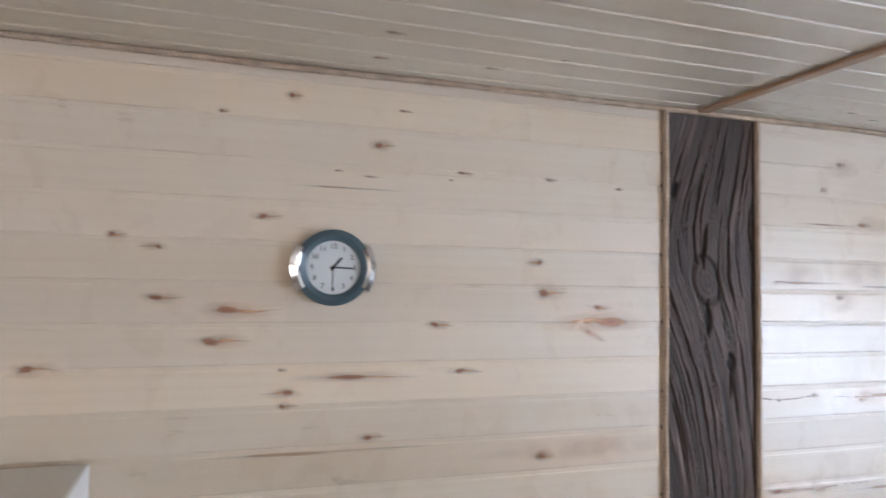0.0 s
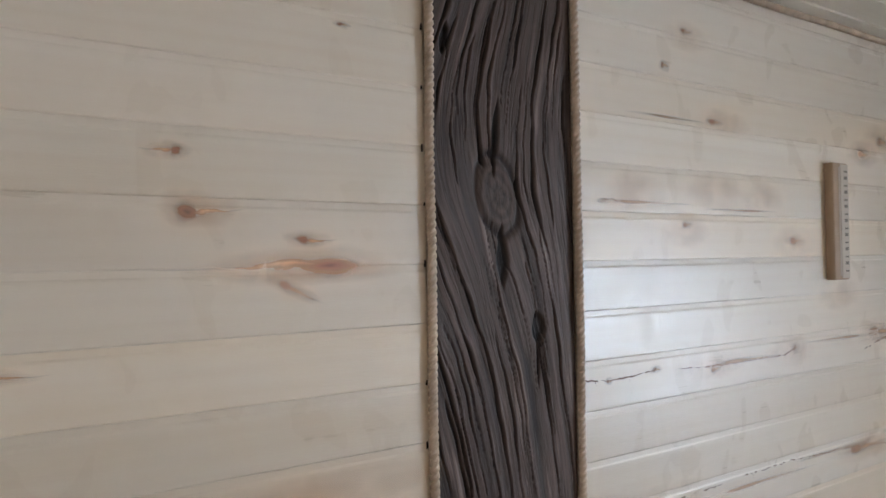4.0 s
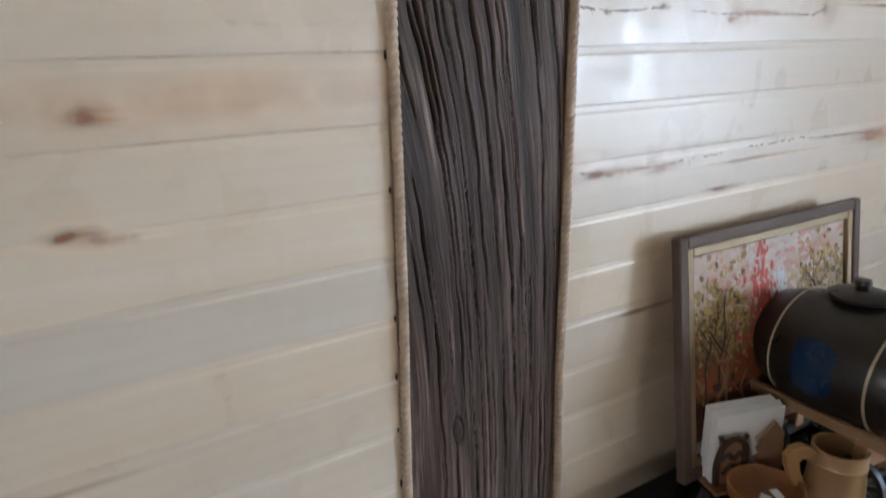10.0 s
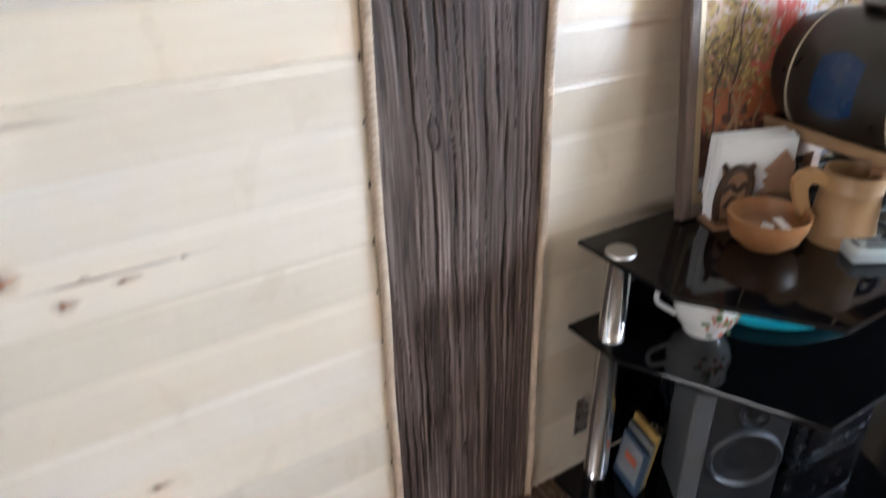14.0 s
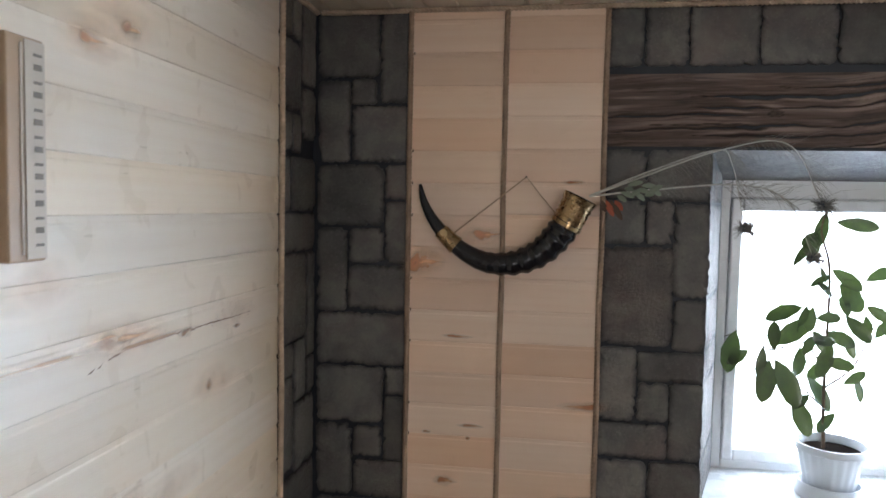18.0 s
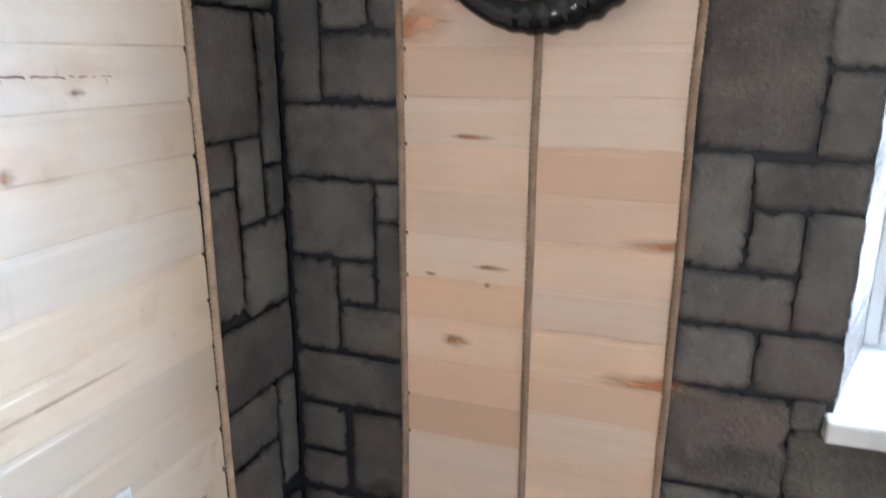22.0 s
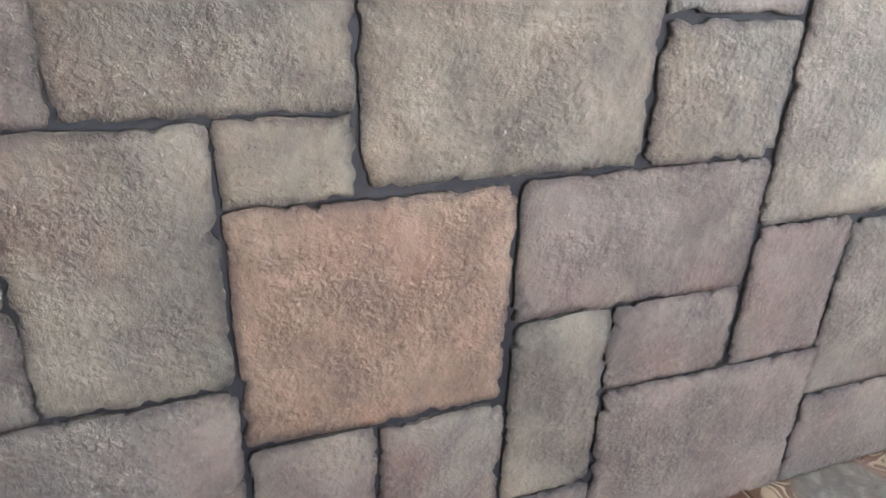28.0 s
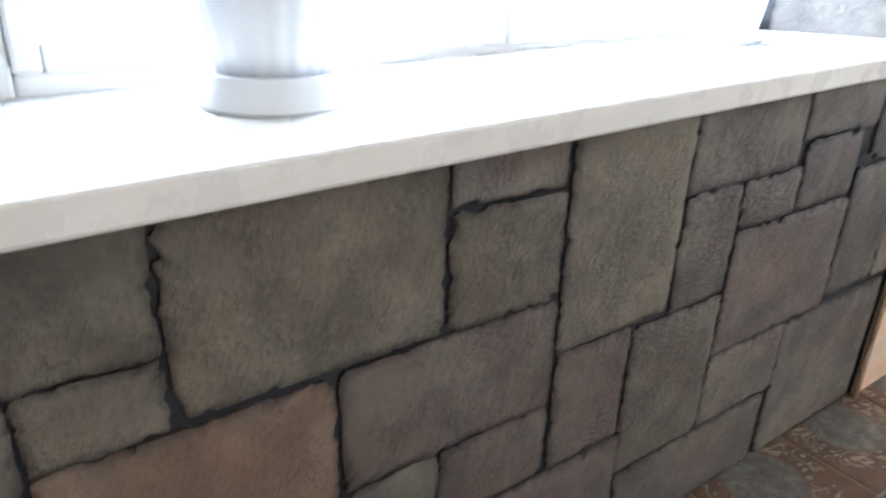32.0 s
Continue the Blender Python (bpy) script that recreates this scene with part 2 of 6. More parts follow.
def relief_wood():
    """Dark carved plaster that imitates weathered oak; the relief is in the mesh, its shade also in the colour, and the
    fibres follow its flow.
    """
    n = Nodes("weathered dark wood")
    grain = n.add("Attribute", attribute_name="grain").outputs["Fac"]
    flow = n.add("Attribute", attribute_name="flow").outputs["Vector"]
    at = n.coords(False)
    dirt = n.noise(at, 3.5, 4, 0.55)
    fibre = n.noise(n.vec("MULTIPLY", flow, (110, 9, 1)), 1.0, 4, 0.6, 0.5)
    hair = n.noise(n.vec("MULTIPLY", flow, (420, 34, 1)), 1.0, 3, 0.6)
    cleft = n.noise(n.vec("MULTIPLY", flow, (48, 2.2, 1)), 1.0, 2.5, 0.5, 0.5)
    split = n.span(n.math("ABSOLUTE", n.math("SUBTRACT", cleft, 0.5)), 0.01, 0.036, 1.0, 0.0)
    split = n.math("MULTIPLY", split, n.span(n.noise(n.vec("MULTIPLY", flow, (12, 4, 1)), 1.0, 2), 0.42, 0.54, 0.1, 1.0))
    lift = n.math("ADD", grain, n.math("MULTIPLY", n.math("SUBTRACT", fibre, 0.5), 0.24))
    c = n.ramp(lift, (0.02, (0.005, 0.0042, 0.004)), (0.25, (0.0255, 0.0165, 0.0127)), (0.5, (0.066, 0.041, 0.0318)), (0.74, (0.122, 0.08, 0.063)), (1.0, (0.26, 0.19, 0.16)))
    c = n.mix(n.math("MULTIPLY", n.span(dirt, 0.45, 0.7), 0.3), c, (0.06, 0.045, 0.038))
    c = n.mix(n.math("MULTIPLY", n.math("MULTIPLY", n.span(hair, 0.52, 0.72), grain), 0.25), c, (0.15, 0.107, 0.088))
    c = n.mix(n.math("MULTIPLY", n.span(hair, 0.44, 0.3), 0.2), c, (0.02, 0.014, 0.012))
    # shade of the fine splits put into the colour, besides their bump
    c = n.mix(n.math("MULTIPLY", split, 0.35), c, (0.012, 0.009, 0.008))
    n.bump(n.math("SUBTRACT", n.math("ADD", fibre, n.math("MULTIPLY", hair, 0.5)), n.math("MULTIPLY", split, 0.6)), 0.5, 0.003)
    return n.done(c, n.span(hair, 0.3, 0.8, 0.55, 0.72), Specular_IOR_Level=0.4)


DARK_WOOD = relief_wood()


def stone_material(name, low, mid, high, warm, least=0.76, most=1.2, relief=0.75):
    """Cast plaster painted as rough stone: sparse pits and lumps over cloudy paint."""
    n = Nodes(name)
    at = n.coords()
    big = n.noise(at, 4.5, 4, 0.6, 0.5)
    cloud = n.noise(n.vec("ADD", at, (9.3, 4.1, 2.2)), 11.0, 4, 0.6, 0.3)
    tint = n.noise(n.vec("ADD", at, (3.3, 14.1, 7.2)), 6.0, 3, 0.5)
    lump = n.noise(at, 115.0, 4, 0.66, 0.0)
    grit = n.noise(at, 420.0, 3, 0.65)
    rough_area = n.span(n.noise(n.vec("ADD", at, (1.3, 8.1, 5.2)), 9.0, 3, 0.6), 0.36, 0.64, 0.25, 1.0)
    c = n.ramp(big, (0.3, low), (0.5, mid), (0.72, high))
    r = n.random()
    c = n.mix(n.math("MULTIPLY", n.span(tint, 0.42, 0.66), n.span(r, 0.0, 1.0, 0.35, 0.9)), c, warm)
    c = n.mix(n.math("MULTIPLY", n.span(cloud, 0.5, 0.72), 0.75), c, high)
    c = n.mix(n.math("MULTIPLY", n.span(cloud, 0.48, 0.3), 0.55), c, low)
    c = n.mix(n.math("MULTIPLY", n.math("MULTIPLY", n.span(lump, 0.56, 0.7), rough_area), 0.36), c, n.mix(0.35, high, (0.4, 0.38, 0.32)))
    c = n.mix(n.math("MULTIPLY", n.math("MULTIPLY", n.span(lump, 0.42, 0.3), rough_area), 0.32), c, n.mix(0.7, low, (0.01, 0.01, 0.01)))
    rim = n.add("Attribute", attribute_name="rim").outputs["Fac"]
    edge = n.span(n.math("ADD", rim, n.math("MULTIPLY", n.math("SUBTRACT", cloud, 0.5), 1.2)), 0.05, 0.6)
    c = n.mix(edge, n.mix(0.6, c, (0.02, 0.02, 0.022)), c)
    hue = n.add("HueSaturation")
    n.link(c, hue.inputs["Color"])
    n.link(n.span(n.math("FRACT", n.math("MULTIPLY", r, 5.1)), 0, 1, least, most), hue.inputs["Value"])
    h = n.math("ADD", n.math("MULTIPLY", n.math("MULTIPLY", lump, rough_area), 1.7), n.math("ADD", n.math("MULTIPLY", grit, 0.2), n.math("MULTIPLY", cloud, 0.5)))
    n.bump(h, relief, 0.009)
    return n.done(hue.outputs[0], n.span(lump, 0.35, 0.7, 0.62, 0.42))


STONE = stone_material("sculpted plaster stone", (0.063, 0.059, 0.058), (0.119, 0.11, 0.104), (0.215, 0.2, 0.166), (0.152, 0.11, 0.099))
STONE_SMOOTH = stone_material("worn plaster stone", (0.066, 0.062, 0.06), (0.112, 0.104, 0.097), (0.178, 0.166, 0.142), (0.142, 0.108, 0.096), relief=0.32)
STONE_ORANGE = stone_material("orange plaster stone", (0.1, 0.076, 0.062), (0.163, 0.117, 0.09), (0.265, 0.199, 0.153), (0.205, 0.127, 0.09), 1.0, 1.08)
STONE_CREAM = stone_material("cream plaster stone", (0.075, 0.069, 0.06), (0.14, 0.127, 0.105), (0.25, 0.23, 0.182), (0.17, 0.135, 0.107), 1.0, 1.12)
STONE_OLIVE = stone_material("olive plaster stone", (0.066, 0.062, 0.055), (0.118, 0.11, 0.095), (0.205, 0.193, 0.16), (0.142, 0.112, 0.093), 0.85, 1.05)
STONE_ROSE = stone_material("rose grey plaster stone", (0.068, 0.06, 0.058), (0.121, 0.104, 0.097), (0.2, 0.175, 0.153), (0.162, 0.112, 0.097), 0.9, 1.05)


def plain(name, colour, rough=0.5, metal=0.0, scale=30.0, vary=0.15, relief=0.1, **more):
    n = Nodes(name)
    at = n.coords()
    f = n.noise(at, scale, 4, 0.6)
    g = n.noise(at, scale * 0.12, 3, 0.5)
    dark = tuple(v * (1 - vary) for v in colour)
    light = tuple(min(1, v * (1 + vary * 0.5)) for v in colour)
    c = n.mix(n.span(g, 0.3, 0.7), n.mix(f, dark, colour), n.mix(f, colour, light))
    if relief:
        n.bump(f, relief, 0.002)
    return n.done(c, n.span(f, 0.3, 0.7, max(rough - 0.05, 0.02), rough + 0.06), metal, **more)


CRACK = plain("dark resin crack", (0.2, 0.11, 0.065), 0.6, scale=150, vary=0.5, relief=0.3)
MORTAR = plain("black mortar", (0.016, 0.019, 0.027), 0.55, scale=80, vary=0.4, relief=0.5)
ROPE = plain("jute rope", (0.54, 0.41, 0.3), 0.85, scale=220, vary=0.5, relief=0.5)
ROPE_BROWN = plain("brown jute rope", (0.36, 0.25, 0.175), 0.85, scale=220, vary=0.5, relief=0.5)
WHITE_PAINT = plain("white paint", (0.78, 0.77, 0.74), 0.55, scale=20, vary=0.05)
# for the unseen west and south walls, dulled to cut their bounce light
TAN_PAINT = plain("dull tan paint", (0.42, 0.35, 0.27), 0.7, scale=20, vary=0.1)
PVC = plain("white plastic", (0.86, 0.87, 0.88), 0.28, scale=12, vary=0.008, relief=0.02)
BLACK_GLASS = plain("black glass", (0.003, 0.003, 0.0035), 0.04, scale=20, vary=0.2, relief=0.0, Specular_IOR_Level=0.4)
CHROME = plain("chrome", (0.85, 0.85, 0.86), 0.14, 1.0, scale=40, vary=0.05, relief=0.03)
BRASS = plain("brass", (0.42, 0.29, 0.15), 0.27, 1.0, scale=55, vary=0.3, relief=0.3)
HORN_BLACK = plain("polished horn", (0.011, 0.011, 0.015), 0.07, scale=25, vary=0.4, relief=0.03)
TEAL = plain("teal plastic", (0.07, 0.11, 0.13), 0.35, scale=25, vary=0.08, relief=0.0)
DIAL = plain("dial paper", (0.72, 0.74, 0.75), 0.5, scale=12, vary=0.04, relief=0.0)
INK = plain("black ink", (0.015, 0.015, 0.017), 0.5, vary=0.1, relief=0.0)
GROUT = plain("grout", (0.26, 0.22, 0.175), 0.85, scale=60, vary=0.3, relief=0.4)
IRON = plain("dark nail", (0.02, 0.018, 0.016), 0.5, 0.6, vary=0.3, relief=0.0)


def tile_material():
    n = Nodes("patterned floor tile")
    at = n.coords(False)
    moved = n.coords()
    sep = n.add("SeparateXYZ")
    n.link(at, sep.inputs[0])
    u, v = n.math("MULTIPLY", sep.outputs[0], 5.6), n.math("MULTIPLY", sep.outputs[1], 5.6)
    r = n.math("SQRT", n.math("ADD", n.math("POWER", u, 2), n.math("POWER", v, 2)))
    a = n.math("ARCTAN2", v, u)
    wob = n.noise(moved, 9.0, 4, 0.6)
    r2 = n.math("ADD", r, n.math("MULTIPLY", n.math("SUBTRACT", wob, 0.5), 0.12))
    rust = n.ramp(n.noise(moved, 14.0, 5, 0.65), (0.3, (0.068, 0.034, 0.019)), (0.55, (0.116, 0.061, 0.034)), (0.78, (0.18, 0.11, 0.064)))
    grey = n.ramp(n.noise(moved, 22.0, 5, 0.7, 0.6), (0.3, (0.055, 0.051, 0.046)), (0.5, (0.105, 0.098, 0.085)), (0.72, (0.22, 0.21, 0.19)))
    c = n.mix(n.span(r2, 0.5, 0.6), grey, rust)
    vine = n.noise(moved, 17.0, 0.0, 0.5, 1.6)
    curl = n.math("ABSOLUTE", n.math("SUBTRACT", n.math("FRACT", n.math("MULTIPLY", vine, 3.6)), 0.5))
    ring_ = n.span(n.math("ABSOLUTE", n.math("SUBTRACT", r2, 0.76)), 0.2, 0.14)
    band = n.math("MULTIPLY", ring_, n.span(curl, 0.2, 0.13))
    shade = n.math("MULTIPLY", ring_, n.span(curl, 0.31, 0.24))
    c = n.mix(n.math("MULTIPLY", shade, 0.8), c, (0.045, 0.03, 0.02))
    c = n.mix(n.math("MULTIPLY", band, 0.9), c, n.mix(wob, (0.32, 0.27, 0.2), (0.2, 0.155, 0.105)))
    n.bump(n.math("ADD", n.noise(moved, 60.0, 3), n.math("MULTIPLY", band, 1.5)), 0.3, 0.003)
    return n.done(c, n.span(wob, 0.3, 0.7, 0.36, 0.5))


TILE = tile_material()


def glow(name, colour, strength):
    n = Nodes(name)
    e = n.add("Emission")
    e.inputs[0].default_value, e.inputs[1].default_value = (*colour, 1), strength
    n.link(e.outputs[0], n.tree.nodes["Material Output"].inputs[0])
    return n.mat


def pane_glass():
    n = Nodes("window glass")
    n.bsdf.inputs["Transmission Weight"].default_value = 1.0
    return n.done((1.0, 1.0, 1.0), 0.0, IOR=1.45)


GLASS = pane_glass()
OUTSIDE = glow("overcast distance", (0.93, 0.97, 1.0), 6.0)
DULL_OUTSIDE = glow("shaded distance", (0.9, 0.95, 1.0), 0.6)


# ---- mesh helpers ----
def mesh_of(bm, material, name="mesh", smooth=False, angle=None):
    me = bpy.data.meshes.new(name)
    bm.normal_update()
    bm.to_mesh(me)
    bm.free()
    if material:
        me.materials.append(material)
    if smooth:
        for p in me.polygons:
            p.use_smooth = True
        if angle:
            me.set_sharp_from_angle(angle=radians(angle))
    return me


def thing(name, m=None, label="", category="", group="", kind=""):
    ob = new(name)
    if m is not None:
        ob.matrix_world = m
    return tagged(ob, label, category, group, kind)


def part(name, bm, material, parent, label="", smooth=False, angle=35):
    ob = new(name, mesh_of(bm, material, name, smooth, angle))
    ob.parent = parent
    return tagged(ob, label)


def solo(name, bm, material, label="", category="", group="", kind="", m=None, smooth=False, angle=35):
    ob = new(name, mesh_of(bm, material, name, smooth, angle))
    if m is not None:
        ob.matrix_world = m
    return tagged(ob, label, category, group, kind)


def box(bm, lo, hi, bevel=0.0, m=None):
    made = bmesh.ops.create_cube(bm, size=1.0)["verts"]
    for v in made:
        v.co = Vector([a + (b - a) * (c + 0.5) for a, b, c in zip(lo, hi, v.co)])
    if bevel:
        edges = list({e for v in made for e in v.link_edges})
        made = bmesh.ops.bevel(bm, geom=edges, offset=bevel, segments=2, affect="EDGES", profile=0.5)["verts"]
    if m is not None:
        bmesh.ops.transform(bm, matrix=m, verts=list({v for v in made}))
    return bm


def one_box(lo, hi, bevel=0.0, m=None):
    return box(bmesh.new(), lo, hi, bevel, m)


def lathe(bm, profile, sides=32, m=None, cap=False):
    """Turns (radius, z) pairs round the z axis."""
    rings = []
    for r, z in profile:
        rings.append([bm.verts.new((r * math.cos(2 * math.pi * k / sides), r * math.sin(2 * math.pi * k / sides), z)) for k in range(sides)])
    for a, b in zip(rings, rings[1:]):
        for k in range(sides):
            bm.faces.new((a[k], a[(k + 1) % sides], b[(k + 1) % sides], b[k]))
    if cap:
        bm.faces.new(rings[0][::-1])
        bm.faces.new(rings[-1])
    if m is not None:
        bmesh.ops.transform(bm, matrix=m, verts=[v for ring in rings for v in ring])
    return bm


def tube(bm, points, radius, sides=8, cap=True, section=None):
    """A tube along points; radius is a number or a function of 0..1; section(f, angle) scales it."""
    pts = [Vector(p) for p in points]
    last, rings = None, []
    for i, p in enumerate(pts):
        way = (pts[min(i + 1, len(pts) - 1)] - pts[max(i - 1, 0)]).normalized()
        if last is None:
            side = way.orthogonal().normalized()
        else:
            side = (last - way * last.dot(way)).normalized()
        last = side
        up = way.cross(side)
        f = i / max(len(pts) - 1, 1)
        r = radius(f) if callable(radius) else radius
        ring = []
        for k in range(sides):
            a = 2 * math.pi * k / sides
            s = r * (section(i, a) if section else 1)
            ring.append(bm.verts.new(p + side * (math.cos(a) * s) + up * (math.sin(a) * s)))
        rings.append(ring)
    for a, b in zip(rings, rings[1:]):
        for k in range(sides):
            bm.faces.new((a[k], a[(k + 1) % sides], b[(k + 1) % sides], b[k]))
    if cap:
        bm.faces.new(rings[0][::-1])
        bm.faces.new(rings[-1])
    return bm


def prism(bm, outline, z0, z1, bevel=0.0):
    low = [bm.verts.new((x, y, z0)) for x, y in outline]
    top = [bm.verts.new((x, y, z1)) for x, y in outline]
    n = len(outline)
    for k in range(n):
        bm.faces.new((low[k], low[(k + 1) % n], top[(k + 1) % n], top[k]))
    bm.faces.new(low[::-1])
    face = bm.faces.new(top)
    if bevel:
        bmesh.ops.bevel(bm, geom=list(face.edges), offset=bevel, segments=2, affect="EDGES", profile=0.5)
    return bm


def curve_through(points, count):
    """A smooth line through a few points."""
    p = [Vector(q) for q in points]
    p = [p[0] * 2 - p[1]] + p + [p[-1] * 2 - p[-2]]
    out = []
    for i in range(count):
        s = i / (count - 1) * (len(p) - 3)
        k = min(int(s), len(p) - 4)
        t = s - k
        a, b, c, d = p[k:k + 4]
        out.append(0.5 * (2 * b + (c - a) * t + (2 * a - 5 * b + 4 * c - d) * t * t + (3 * b - a - 3 * c + d) * t ** 3))
    return out


def rope(name, points, label, radius=0.0078, step=0.0024, sag=0.003, material=None):
    """Three-strand rope laid along straight stretches."""
    line = []
    for a, b in zip(points, points[1:]):
        a, b = Vector(a), Vector(b)
        count = max(2, int((b - a).length / step))
        for i in range(count):
            p = a.lerp(b, i / count)
            w = noise.noise_vector(p * 5.0 + Vector((len(points), 3, 1))) * sag
            line.append(p + w)
    line.append(Vector(points[-1]))
    bm = tube(bmesh.new(), line, radius, 12, True, lambda i, a: 0.6 + 0.5 * abs(math.cos(1.5 * (a - i * step * 170))))
    return solo(name, bm, material or ROPE, label, "rope trim", "rope trims", "", smooth=True, angle=80)

# ---- structure ----
THICK = GLASS_X + 0.12
wall_north = solo("wall_north", one_box((WEST - 0.2, NORTH + 0.012, 0), (WOOD_END, NORTH + 0.2, HIGH)), PINE, "north wall clad with pale pine boards", "wall", kind="structure")
part("wall_core", one_box((WOOD_END, NORTH + 0.012, 0), (EAST + 0.5, NORTH + 0.2, HIGH)), MORTAR, wall_north)
# unseen wall; its distance is picked for the angle of the west fill
wall_west = thing("wall_west", None, "unseen west wall, set far back and tan to suit the light, with a window opening", "wall", kind="structure")
for lo, hi in (((-0.2, SOUTH, 0), (0, -1.9, HIGH)), ((-0.2, -0.3, 0), (0, NORTH, HIGH)), ((-0.2, -1.9, 0), (0, -0.3, 0.85)), ((-0.2, -1.9, 2.05), (0, -0.3, HIGH))):
    part("wall_panel", one_box((WEST + lo[0], lo[1], lo[2]), (WEST + hi[0], hi[1], hi[2])), TAN_PAINT, wall_west)
wall_south = thing("wall_south", None, "plain tan painted south wall with a window opening", "wall", kind="structure")
for lo, hi in (((WEST - 0.2, 0), (1.9, HIGH)), ((3.5, 0), (THICK, HIGH)), ((1.9, 0), (3.5, 0.85)), ((1.9, 2.05), (3.5, HIGH))):
    part("wall_panel", one_box((lo[0], SOUTH - 0.2, lo[1]), (hi[0], SOUTH, hi[1])), TAN_PAINT, wall_south)
wall_east = thing("wall_east", None, "east wall with dark sculpted plaster stones and a deep window", "wall", kind="structure")
for lo, hi in (((EAST + 0.009, OPEN_L, 0), (THICK, NORTH + 0.012, HIGH)), ((EAST + 0.009, SOUTH, 0), (THICK, OPEN_R, HIGH)), ((EAST + 0.009, OPEN_R, 0), (THICK, OPEN_L, OPEN_B - 0.003)), ((EAST + 0.009, OPEN_R, OPEN_T), (THICK, OPEN_L, HIGH))):
    part("wall_core", one_box(lo, hi), MORTAR, wall_east)


def wedge(points_xy, z0, z1):
    return prism(bmesh.new(), points_xy, z0, z1)


part("reveal_side", wedge([(EAST + 0.009, OPEN_L), (GLASS_X, BACK_L), (GLASS_X, OPEN_L)], OPEN_B, OPEN_T), MORTAR, wall_east)
part("reveal_side", wedge([(EAST + 0.009, OPEN_R), (GLASS_X, OPEN_R), (GLASS_X, BACK_R)], OPEN_B, OPEN_T), MORTAR, wall_east)
bm = bmesh.new()
tri = [(EAST + 0.009, OPEN_T), (GLASS_X, BACK_T), (GLASS_X, OPEN_T)]
near = [bm.verts.new((x, OPEN_L, z)) for x, z in tri]
far = [bm.verts.new((x, OPEN_R, z)) for x, z in tri]
bm.faces.new(near), bm.faces.new(far[::-1])
for k in range(3):
    bm.faces.new((near[k], far[k], far[(k + 1) % 3], near[(k + 1) % 3]))
bmesh.ops.recalc_face_normals(bm, faces=bm.faces[:])
part("reveal_top", bm, STONE, wall_east)


def ceiling():
    bm = bmesh.new()
    y = SOUTH
    while y < NORTH:
        prof = [(0.0, 0.005), (0.0008, 0.003), (0.003, 0.0), (0.0845, 0.0), (0.087, 0.0022), (0.0938, 0.0026), (0.0946, 0.005)]
        ends = []
        for x in (WEST, EAST + 0.01):
            ends.append([bm.verts.new((x, min(y + a, NORTH + 0.01), HIGH + b)) for a, b in prof])
        for k in range(len(prof) - 1):
            bm.faces.new((ends[0][k], ends[0][k + 1], ends[1][k + 1], ends[1][k]))
        y += 0.0946
    box(bm, (WEST - 0.2, SOUTH - 0.2, HIGH + 0.0052), (THICK, NORTH + 0.2, HIGH + 0.15))
    return solo("ceiling", bm, PINE_CEILING, "pale pine boarded ceiling", "ceiling", kind="structure")


ceiling_boards = ceiling()
solo("ceiling_batten", one_box((1.295, SOUTH, HIGH - 0.009), (1.33, NORTH - 0.008, HIGH - 0.0005), 0.003), BATTEN, "narrow brown batten across the pine ceiling", "trim", kind="structure")


def board_mesh(length, along, material):
    """One tongued board: face at depth 0, lower edge at z 0, running along x or along -y."""
    prof = [(0.011, 0.0), (0.003, 0.0), (0.001, 0.0008), (0.0002, 0.002), (0.0, 0.0036), (0.0, 0.080), (0.0005, 0.082), (0.0012, 0.084), (0.0016, BOARD), (0.011, BOARD)]
    bm = bmesh.new()
    rows = []
    for s in (0.0, length):
        rows.append([bm.verts.new((s, d, z) if along == "x" else (d, -s, z)) for d, z in prof])
    for k in range(len(prof) - 1):
        bm.faces.new((rows[0][k], rows[1][k], rows[1][k + 1], rows[0][k + 1]))
    bm.faces.new(rows[0]), bm.faces.new(rows[1][::-1])
    return mesh_of(bm, material, "board")


def board_run(parent, length, along, at, material, top):
    me = board_mesh(length, along, material)
    z = top
    lean = random.Random(round(length * 1000))
    while z > -0.02:
        z -= BOARD
        ob = new("board", me)
        ob.location = (at[0], at[1], z)
        if along == "x":
            ob.rotation_euler.x = radians(lean.uniform(-0.8, 0.1))
        if z < 0:
            ob.scale.z, ob.location.z = (z + BOARD) / BOARD, 0.0
        elif z + BOARD > HIGH:
            ob.scale.z = (HIGH - z) / BOARD
        ob.parent = parent


board_run(wall_north, BEAM_L - 0.014 - WEST, "x", (WEST, NORTH, 0), PINE, 2.22 + 2 * BOARD)
board_run(wall_north, WOOD_END - BEAM_R - 0.014, "x", (BEAM_R + 0.014, NORTH, 0), PINE, 2.22 + 2 * BOARD)
panels = []
for left, middle, right, tone in ((PANEL_L, PANEL_M, PANEL_R, "beside the window"), (-1.11, -1.385, -1.66, "past the window")):
    p = thing("wood_panel", None, "upright wall panel of warm pine boards " + tone, "wall panel", "pine wall panels", kind="structure")
    part("backing", one_box((EAST - 0.002, right + 0.006, 0), (EAST + 0.0085, left - 0.006, HIGH)), MORTAR, p)
    board_run(p, left - middle - 0.008, "y", (EAST - 0.013, left - 0.004, 0), PINE_WARM, 2.22 + 2 * BOARD)
    board_run(p, middle - right - 0.008, "y", (EAST - 0.013, middle - 0.004, 0), PINE_WARM, 2.226 + 2 * BOARD)
    panels.append(p)


def noise_field(a, b, c):
    return np.array([noise.noise(Vector((x, y, c))) for x, y in zip(a.ravel(), b.ravel())]).reshape(a.shape)


